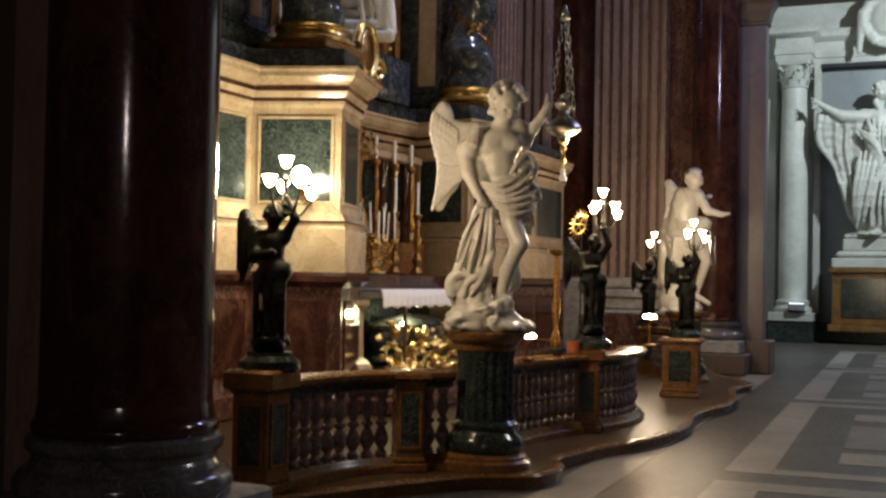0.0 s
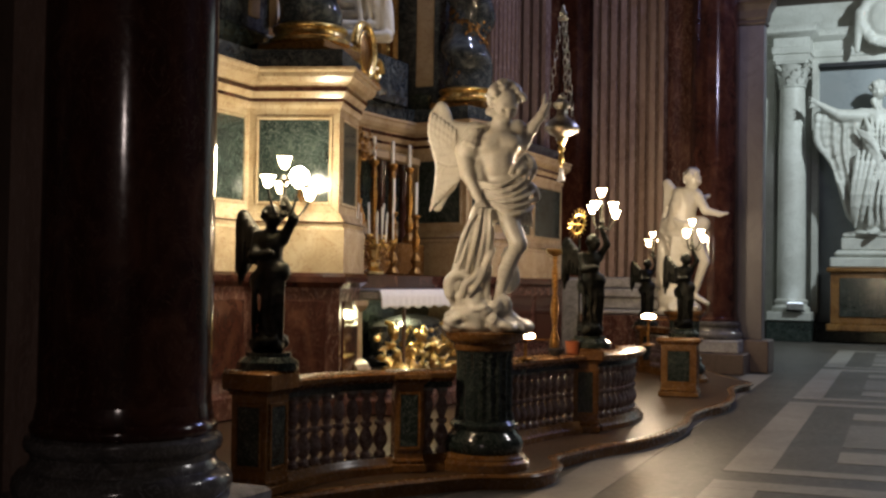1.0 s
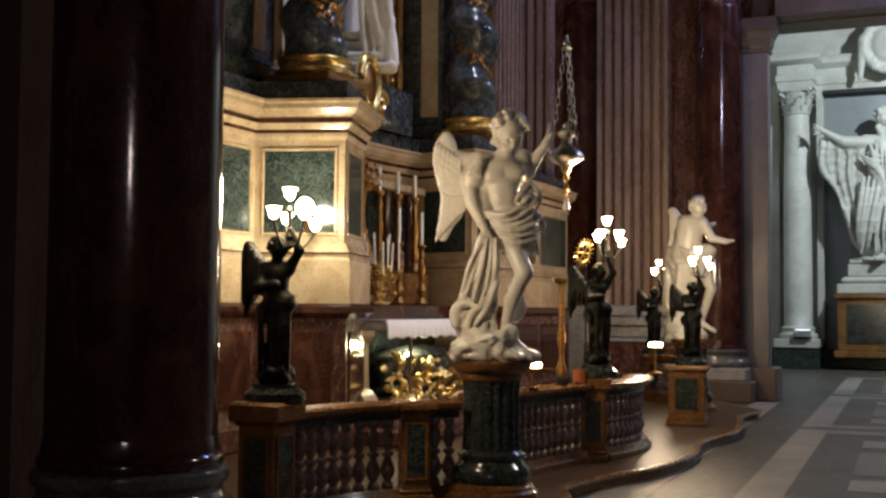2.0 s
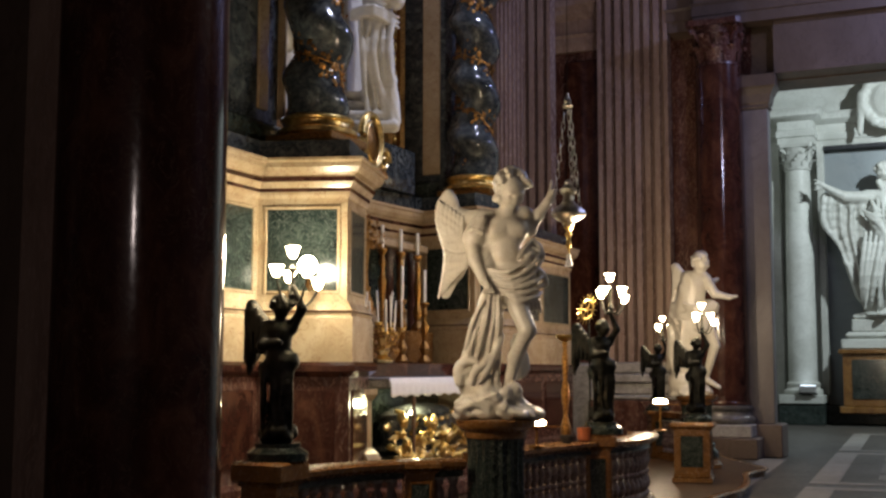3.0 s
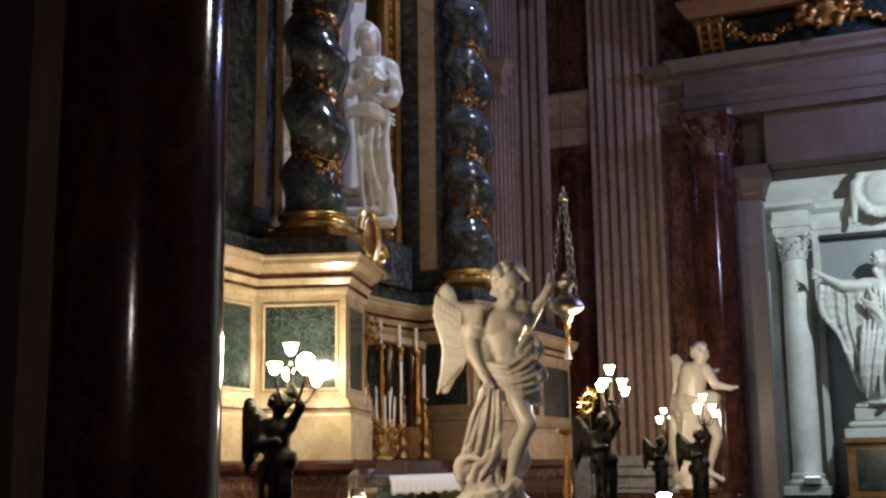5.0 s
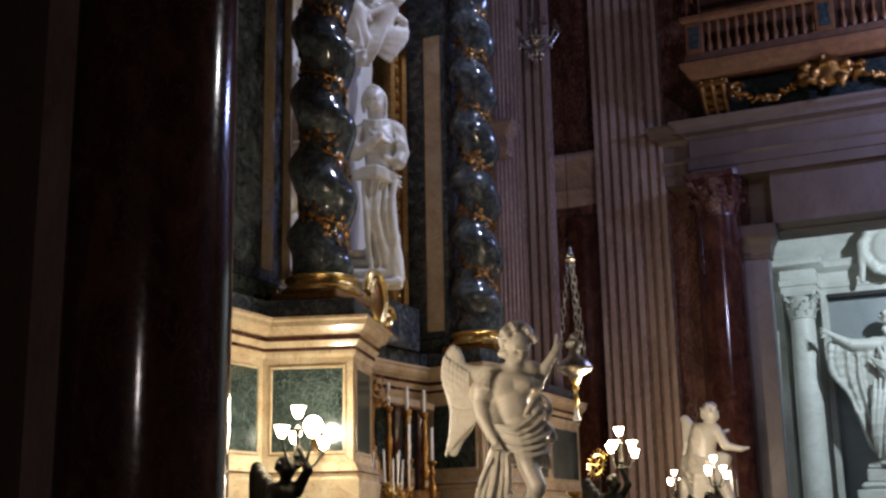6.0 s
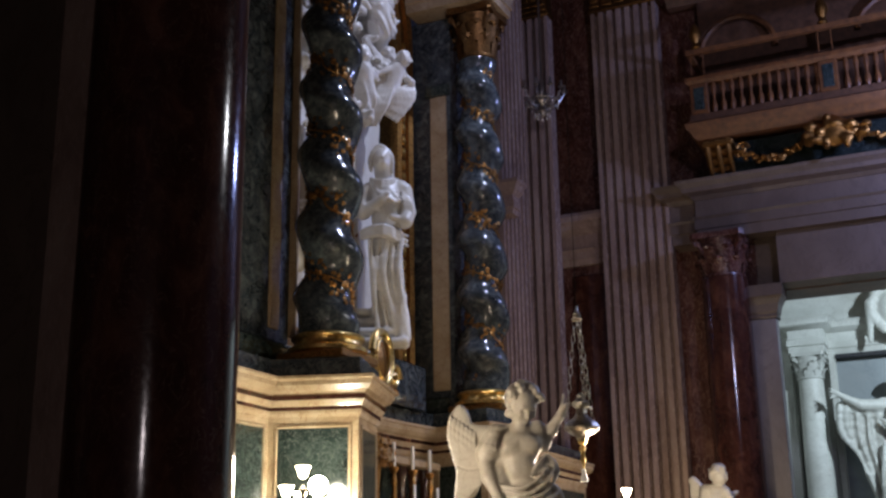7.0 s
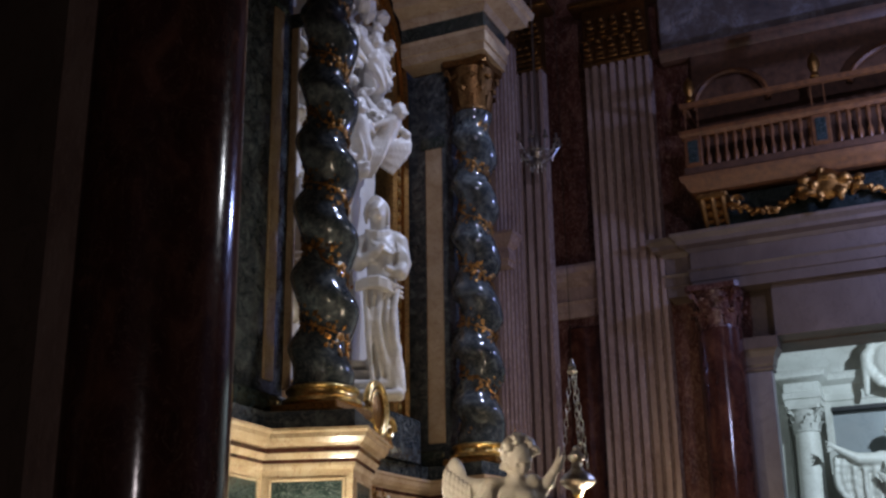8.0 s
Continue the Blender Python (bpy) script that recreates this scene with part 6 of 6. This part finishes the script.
def torch_bearer(p, turn, label, scale=1.0, bright=False, power=26.0, cups=5, high=1.12):
    t = thing("torch_bearer", pose(p.x, p.y, p.z, 0, 0, turn) @ Matrix.Diagonal((scale, scale, scale, 1)), label, "torch bearer", "bronze torch bearers")
    part("foot", G().lathe([(0.2, 0), (0.2, 0.05), (0.17, 0.07), (0.15, 0.085), (0.15, 0.11)], None, 24), VERDE_DARK, t, "dark green stone foot")
    b = new("bearer", BEARER)
    b.parent, b.matrix_local = t, Matrix.Translation((0, 0, 0.07))
    part("stem", G().lathe([(0.012, high - 0.02), (0.03, high), (0.018, high + 0.03), (0.03, high + 0.06), (0.014, high + 0.1), (0.014, high + 0.2), (0.03, high + 0.23), (0.01, high + 0.26)], Matrix.Translation((0.085, -0.04, 0)), 12), BRONZE, t)
    for k in range(cups):
        ox, oy, dz = ((0.0, 0.0, 0.3), (-0.09, -0.1, 0.17), (0.1, -0.06, 0.17), (0.16, 0.06, 0.1), (-0.04, 0.15, 0.15))[k]
        x, y, z = 0.085 + ox, -0.04 + oy, high + dz
        if k:
            part("arm", G().tube([(0.085 + ox * q, -0.04 + oy * q, high + 0.06 + (dz - 0.06) * q ** 2 - 0.08 * math.sin(math.pi * q)) for q in [i / 8 for i in range(9)]], 0.01, 0.008, 6), BRONZE, t)
        g = new("lamp_glass", tulip)
        g.parent, g.matrix_local = t, Matrix.Translation((x, y, z))
        g["label"] = "glowing tulip shaped lamp glass"
    c = t.matrix_world @ Vector((0.085, -0.04, high + 0.36))
    lamp("POINT", "torch_lamp", c, power, WARM, size=0.09)
    return t


def on_ray(px, py, depth):
    """World place at a depth ahead of the first view, for a direction given as offsets from its middle line."""
    return Vector(((px - 784) / 2097 * depth, depth, EYE + (496 - py) / 2097 * depth))


torch_bearer(Vector((-1.19, 8.25, 0.966)), 0, "dark bronze winged torch bearer with glowing glass cups on the rail", 1.07, power=85, high=1.0)
torch_bearer(L(-1.3, 0.05, 0.954), 10, "dark bronze winged torch bearer with glowing glass cups on the rail", 1.06, power=118)
torch_bearer(L(3.12, 0.02, 0.892), 0, "dark bronze winged torch bearer on the gate pier", 1.05, power=112)
torch_bearer(L(6.95, -1.46, 0.892), 0, "dark bronze winged torch bearer on the far end of the rail", 1.05, power=90)

# dazzling globe on a bracket of the altar front
spot = on_ray(530, 316, 12.2)
wl = thing("wall_lamp", pose(spot.x, spot.y, spot.z), "dazzling white globe lamp on a gilded bracket of the altar front", "wall lamp")
part("globe", G().lathe([(0.0, -0.1), (0.045, -0.09), (0.08, -0.058), (0.1, 0.0), (0.08, 0.058), (0.045, 0.09), (0.0, 0.1)], None, 24), BULB, wl, "dazzling white lamp globe")
part("bracket", G().tube([(0, 0, -0.1), (0, 0.05, -0.2), (0.0, 0.2, -0.24), (0.02, 0.36, -0.16), (0.02, 0.56, -0.12)], 0.018, 0.022, 8), GOLD_OLD, wl)
part("wall_plate", G().lathe([(0.0, 0), (0.07, 0.0), (0.06, 0.02), (0.0, 0.03)], Matrix.Translation((0.02, 0.56, -0.12)) @ Matrix.Rotation(math.pi / 2, 4, "X"), 16), GOLD_OLD, wl)
lamp("POINT", "globe_lamp", spot + Vector((0.02, -0.16, 0.0)), 31, (1.0, 0.9, 0.6), size=0.05)


# ---------------- sanctuary lamp on chains ----------------
hang = on_ray(994, 225, 11.5)
sl = thing("hanging_lamp", pose(hang.x, hang.y, 0), "embossed silver sanctuary lamp hanging on three chains", "hanging lamp")
part("bowl", G().lathe([(0.0, 2.96), (0.03, 2.965), (0.06, 2.99), (0.055, 3.01), (0.12, 3.04), (0.165, 3.075), (0.175, 3.1), (0.16, 3.13), (0.12, 3.17), (0.075, 3.2), (0.055, 3.23), (0.05, 3.28), (0.085, 3.31), (0.09, 3.34), (0.06, 3.36), (0.035, 3.39), (0.04, 3.41), (0.012, 3.44)], None, 36, 12, 0.06), SILVER, sl)
part("spindle", G().lathe([(0.05, 2.965), (0.02, 2.93), (0.035, 2.9), (0.015, 2.86), (0.022, 2.82), (0.03, 2.79), (0.01, 2.75), (0.006, 2.7)], None, 14), GOLD, sl)
part("tassel", G().lathe([(0.01, 2.71), (0.025, 2.69), (0.02, 2.67), (0.035, 2.6), (0.038, 2.585), (0.0, 2.59)], None, 16, 8, 0.15), LINEN, sl)
part("hook_cap", G().lathe([(0.03, 4.15), (0.055, 4.17), (0.03, 4.2), (0.04, 4.22), (0.02, 4.25), (0.012, 4.3)], None, 14), SILVER, sl)
part("wire", G().tube([(0, 0, 4.3), (0, 0, 18.6)], 0.004, 0.004, 5), BRONZE, sl)
for a, r in ((2.9, 0.15), (0.3, 0.12), (-1.2, 0.1)):
    chain = G()
    p0, p1 = Vector((0.02 * math.cos(a), 0.02 * math.sin(a), 4.17)), Vector((r * math.cos(a), r * math.sin(a), 3.14))
    for i in range(13):
        c = p0.lerp(p1, (i + 0.5) / 13)
        turn = Matrix.Translation(c) @ Matrix.Rotation(a + (math.pi / 2 if i % 2 else 0), 4, "Z")
        pts = [turn @ Vector((0.019 * math.sin(q), 0, 0.047 * math.cos(q))) for q in [2 * math.pi * k / 10 for k in range(11)]]
        chain.tube([tuple(p) for p in pts], 0.0048, 0.0048, 5)
    part("chain", chain, SILVER, sl)

# small branched chandelier high by the pilasters
at = L(8.0, -3.85, 11.1)
ch = thing("chandelier", pose(*at) @ Matrix.Diagonal((1.25, 1.25, 1.25, 1)), "small silvered branched chandelier hanging by the pilasters", "chandelier")
part("stem", G().lathe([(0.02, -0.35), (0.09, -0.28), (0.05, -0.2), (0.12, -0.1), (0.04, 0.0), (0.06, 0.15), (0.02, 0.3), (0.008, 6.1)], None, 12), SILVER, ch)
for k in range(10):
    a = 2 * math.pi * k / 10
    part("branch", G().tube([(0.36 * q * math.cos(a), 0.36 * q * math.sin(a), -0.1 - 0.16 * math.sin(math.pi * q) + 0.12 * q) for q in [i / 8 for i in range(9)]], 0.013, 0.01, 6), SILVER, ch)
    part("drip_cup", G().lathe([(0.01, 0), (0.05, 0.02), (0.05, 0.04), (0.02, 0.045), (0.02, 0.14), (0.0, 0.15)], Matrix.Translation((0.36 * math.cos(a), 0.36 * math.sin(a), 0.02)), 10), SILVER, ch)
for z, r in ((-0.3, 0.12), (-0.12, 0.26)):
    part("ring", G().tube([(r * math.cos(2 * math.pi * k / 24), r * math.sin(2 * math.pi * k / 24), z) for k in range(25)], 0.012, 0.012, 6), SILVER, ch)
    for k in range(10):
        a = 2 * math.pi * (k + 0.5) / 10
        part("drop", G().lathe([(0.0, z - 0.1), (0.016, z - 0.075), (0.012, z - 0.03), (0.0, z)], Matrix.Translation((r * math.cos(a), r * math.sin(a), 0)), 6), SILVER, ch)


# ---------------- altar candlesticks ----------------
def candlestick(s, m, z0, z1, z2, r, label, mat=GOLD_OLD):
    t = thing("candlestick", site(s, m, z0), label, "candlestick", "altar candlesticks")
    h = z1 - z0
    pr = [(0.09, 0), (0.1, 0.03), (0.07, 0.08), (0.04, 0.13), (0.055, 0.17), (0.075, 0.23), (0.05, 0.3), (0.028, 0.36), (0.04, 0.4), (0.05, 0.5), (0.06, 0.58), (0.03, 0.68), (0.025, 0.75), (0.05, 0.8), (0.035, 0.85), (0.025, 0.9), (0.07, 0.96), (0.07, 0.98), (0.02, 1.0)]
    part("stick", G().lathe([(a, b * h) for a, b in pr], None, 18, 6, 0.1), mat, t)
    part("candle", G().lathe([(r, h), (r, h + (z2 - z1) * 0.97), (r * 0.6, h + z2 - z1), (0.004, h + z2 - z1)], None, 12), WAX, t, "white wax candle")
    part("wick", G().lathe([(0.003, h + z2 - z1), (0.002, h + z2 - z1 + 0.02)], None, 5), BLACK, t)
    return t


for s in (0.96, 1.64):
    candlestick(s, -3.28, 1.664, 2.48, 2.91, 0.02, "tall gilded candlestick with a white candle on the altar shelf")
for s in (0.94, 1.48, 2.0):
    candlestick(s, -3.56, 2.104, 3.16, 3.46, 0.022, "tall gilded candlestick with a white candle on the upper shelf")
cd = thing("candelabrum", site(0.04, -3.08, 1.664), "gilded altar candelabrum crowded with thin white candles", "candelabrum")
part("body", G().lathe([(0.12, 0), (0.14, 0.03), (0.06, 0.08), (0.09, 0.14), (0.05, 0.2), (0.08, 0.28), (0.04, 0.36), (0.05, 0.42)], None, 20, 8, 0.12), GOLD, cd)
rnd = random.Random(21)
for k in range(11):
    a = 2 * math.pi * k / 11 + 0.2
    r = 0.24 if k % 2 else 0.14
    x, y, z = r * math.cos(a), r * math.sin(a), 0.33 + 0.06 * (k % 3)
    part("branch", G().tube([(x * q, y * q, 0.2 + (z - 0.2) * q ** 2 - 0.05 * math.sin(math.pi * q)) for q in [i / 6 for i in range(7)]], 0.012, 0.01, 6), GOLD, cd)
    part("leaf_cup", G().lathe([(0.012, z - 0.02), (0.04, z), (0.045, z + 0.03), (0.015, z + 0.03)], Matrix.Translation((x, y, 0)), 10), GOLD, cd)
    lean = Matrix.Translation((x, y, z + 0.02)) @ Matrix.Rotation(rnd.uniform(-0.08, 0.08), 4, "X") @ Matrix.Rotation(rnd.uniform(-0.08, 0.08), 4, "Y")
    part("candle", G().lathe([(0.011, 0), (0.011, 0.38), (0.004, 0.4)], lean, 10), WAX, cd, "thin white candle")
lf = G()
for k in range(110):
    a, q = rnd.uniform(0, 6.283), rnd.uniform(0.08, 0.3)
    mm = Matrix.Translation((q * math.cos(a), q * math.sin(a), rnd.uniform(0.12, 0.4))) @ Matrix.Rotation(a, 4, "Z") @ Matrix.Rotation(rnd.uniform(-1, 1), 4, "Y") @ Matrix.Rotation(rnd.uniform(-1, 1), 4, "X")
    w = rnd.uniform(0.025, 0.05)
    lf.add([(0, 0, -w), (0.01, -w * 0.5, 0), (0.015, 0, 0.1 * w), (0.01, w * 0.5, 0), (0, 0, w * 1.3), (-0.006, 0, 0)], [(0, 2, 1), (0, 3, 2), (1, 2, 4), (2, 3, 4), (0, 1, 5), (1, 4, 5), (4, 3, 5), (3, 0, 5)], mm)
part("leaves", lf, GOLD_OLD, cd, smooth=None)["kind"] = "stuff"
vase = thing("gilded_bouquet", site(0.38, -3.5, 2.104), "gilded metal altar bouquet of leaves on a vase", "altar bouquet")
part("vase", G().lathe([(0.09, 0), (0.1, 0.03), (0.05, 0.08), (0.09, 0.2), (0.1, 0.3), (0.05, 0.42), (0.06, 0.5)], None, 18), GOLD_OLD, vase)
lv = G()
for k in range(150):
    a, e, q = rnd.uniform(0, 6.283), rnd.uniform(0.0, 1.5), rnd.uniform(0.12, 0.34)
    mm = Matrix.Translation((0.8 * q * math.cos(a) * math.cos(e), q * math.sin(a) * math.cos(e), 1.12 + 1.2 * (q * math.sin(e) - 0.1))) @ Matrix.Rotation(a, 4, "Z") @ Matrix.Rotation(rnd.uniform(-1, 1), 4, "Y") @ Matrix.Rotation(rnd.uniform(-1, 1), 4, "X")
    w = rnd.uniform(0.03, 0.06)
    lv.add([(0, 0, -w), (0.01, -w * 0.5, 0), (0.015, 0, 0.1 * w), (0.01, w * 0.5, 0), (0, 0, w * 1.3), (-0.006, 0, 0)], [(0, 2, 1), (0, 3, 2), (1, 2, 4), (2, 3, 4), (0, 1, 5), (1, 4, 5), (4, 3, 5), (3, 0, 5)], mm)
part("leaves", lv, GOLD_OLD, vase, smooth=None)["kind"] = "stuff"
part("stalk", G().lathe([(0.04, 0.48), (0.02, 0.7), (0.05, 1.1)], None, 8), GOLD_OLD, vase)

# standing gilded candlestick behind the rail
p = on_ray(986, 496, 12.4)
fc = thing("floor_candlestick", pose(p.x, p.y, 0.124), "tall turned gilded wooden candlestick standing behind the rail", "candlestick")
part("foot", G().lathe([(0.16, 0), (0.16, 0.05), (0.1, 0.1), (0.05, 0.16)], None, 18), GOLD_OLD, fc)
part("stem", G().lathe([(0.035, 0.16), (0.055, 0.22), (0.02, 0.3), (0.028, 0.42), (0.06, 0.5), (0.062, 0.56), (0.024, 0.64), (0.03, 0.72), (0.052, 0.8), (0.05, 0.88), (0.022, 0.98), (0.026, 1.06), (0.042, 1.14), (0.045, 1.24), (0.022, 1.36), (0.03, 1.42), (0.036, 1.56), (0.022, 1.66), (0.03, 1.75)], None, 18, 6, 0.08), GOLD_OLD, fc)
part("drip_pan", G().lathe([(0.03, 1.75), (0.09, 1.79), (0.1, 1.82), (0.02, 1.82)], None, 18), GOLD, fc)


# ---------------- things on the rail ----------------
def votive(p, label):
    t = thing("votive_lamp", pose(p.x, p.y, 0.892), label, "votive lamp", "votive lamps")
    h = p.z - 0.892
    part("stand", G().lathe([(0.07, 0), (0.07, 0.015), (0.015, 0.03), (0.012, h - 0.05), (0.04, h - 0.035), (0.09, h - 0.02), (0.1, h - 0.01), (0.0, h - 0.012)], None, 20), GOLD_OLD, t)
    part("flames", G().lathe([(0.0, h - 0.01), (0.075, h - 0.006), (0.085, h + 0.018), (0.06, h + 0.036), (0.0, h + 0.042)], None, 20, 7, 0.2), FLAME, t, "glowing cluster of small flames")
    part("handle", G().tube([(0.09, 0, h - 0.02), (0.16, 0, h - 0.022), (0.22, 0, h - 0.02)], 0.008, 0.006, 6), GOLD_OLD, t)
    lamp("POINT", "votive_light", Vector((p.x, p.y - 0.03, p.z + 0.09)), 7, (1.0, 0.58, 0.25), size=0.05)


votive(on_ray(935, 594, 10.75), "glowing votive lamp on the altar rail beside the angel")
votive(on_ray(1152, 556, 13.6), "glowing votive lamp on the end of the rail")

pot = L(-1.56, -0.05, 0.892)
ob = tagged(part("clay_pot", G().lathe([(0.05, 0), (0.06, 0.01), (0.066, 0.1), (0.07, 0.13), (0.062, 0.13), (0.056, 0.03), (0.0, 0.03)], None, 20), TERRA), "small orange clay pot standing on the altar rail", "pot")
ob.matrix_world = pose(*pot)
bowl = L(-1.86, -0.12, 0.892)
ob = tagged(part("black_bowl", G().lathe([(0.04, 0), (0.06, 0.02), (0.075, 0.07), (0.07, 0.07), (0.05, 0.025), (0.0, 0.02)], None, 20), BLACK), "small black bowl standing on the altar rail", "bowl")
ob.matrix_world = pose(*bowl)

# gold sunburst halo on a rod
p = on_ray(1025, 393, 11.9)
sun = thing("sunburst", pose(p.x, p.y, 0.892), "gilded sunburst halo on a thin rod above the rail", "halo")
h = p.z - 0.892
tilt = Matrix.Translation((0, 0, h)) @ Matrix.Rotation(radians(44), 4, "Z") @ Matrix.Rotation(radians(12), 4, "X") @ Matrix.Rotation(radians(90), 4, "X")
part("rod", G().tube([(0.03, 0.03, 0), (0.02, 0.02, h - 0.13)], 0.012, 0.01, 8), BRONZE, sun)
ring = [tilt @ Vector((0.095 * math.cos(2 * math.pi * k / 24), 0.095 * math.sin(2 * math.pi * k / 24), 0)) for k in range(25)]
part("ring", G().tube([tuple(q) for q in ring], 0.009, 0.009, 8), GOLD, sun)
rays = G()
for k in range(18):
    a = 2 * math.pi * k / 18
    rays.tube([tuple(tilt @ Vector((r * math.cos(a), r * math.sin(a), 0))) for r in (0.1, 0.125, 0.16)], 0.006, 0.0015, 5)
part("rays", rays, GOLD, sun)["kind"] = "stuff"
for k in range(3):
    a = math.pi * k / 3
    part("spoke", G().tube([tuple(tilt @ Vector((x * math.cos(a), x * math.sin(a), 0))) for x in (-0.095, 0, 0.095)], 0.004, 0.004, 6), GOLD, sun)

# small floodlight at the foot of the white column
up = thing("uplight", site(SF - 1.4, -1.0, 0.86), "small boxy white floodlight at the foot of a stone column", "floodlight")
part("housing", G().box(-0.22, -0.12, 0.05, 0.22, 0.12, 0.25, None, 0.02), GREY, up)
part("lens", G().box(-0.2, -0.1, 0.25, 0.2, 0.1, 0.262, None, 0.004), glowing("cool_lens", (0.85, 0.95, 1.0), 2.0), up)
part("bracket", G().box(-0.26, -0.02, 0.0, 0.26, 0.02, 0.05, None, 0.008), BRONZE, up)

# ---------------- pale slabs let into the floor ----------------
floor = bpy.data.objects["floor"]


TILT = Matrix.Rotation(radians(2.8), 4, "Z")   # the floor's pattern stands a little askew to the altar wall


def inlay(s0, s1, m0, m1, mat=FLOOR_LIGHT):
    along = s1 - s0 > m1 - m0
    count = max(1, round((s1 - s0 if along else m1 - m0) / 1.5))
    for k in range(count):
        f, g = k / count, (k + 1) / count
        if along:
            box = (m0, s0 + (s1 - s0) * f + 0.002, 0.0, m1, s0 + (s1 - s0) * g - 0.002, 0.004)
        else:
            box = (m0 + (m1 - m0) * f + 0.002, s0, 0.0, m0 + (m1 - m0) * g - 0.002, s1, 0.004)
        part("slab", G().box(*box), mat, floor, smooth=None, at=TILT)


inlay(-14, 9.0, 0.3, 0.75)
for k in range(-2, 3):
    s0 = -2.47 + 7.1 * k
    inlay(s0, s0 + 0.3, 1.854, 6.4)
    inlay(s0, s0 + 6.2, 1.46, 1.85)
    inlay(s0 + 6.204, s0 + 6.6, 1.46, 6.4)
    inlay(s0 + 0.9, s0 + 1.67, 2.35, 5.5)
    inlay(s0 + 2.03, s0 + 4.04, 2.35, 5.5, FLOOR_MID)
    inlay(s0 + 4.65, s0 + 5.4, 2.35, 5.5)
    inlay(s0 + 0.304, s0 + 6.2, 6.004, 6.4)
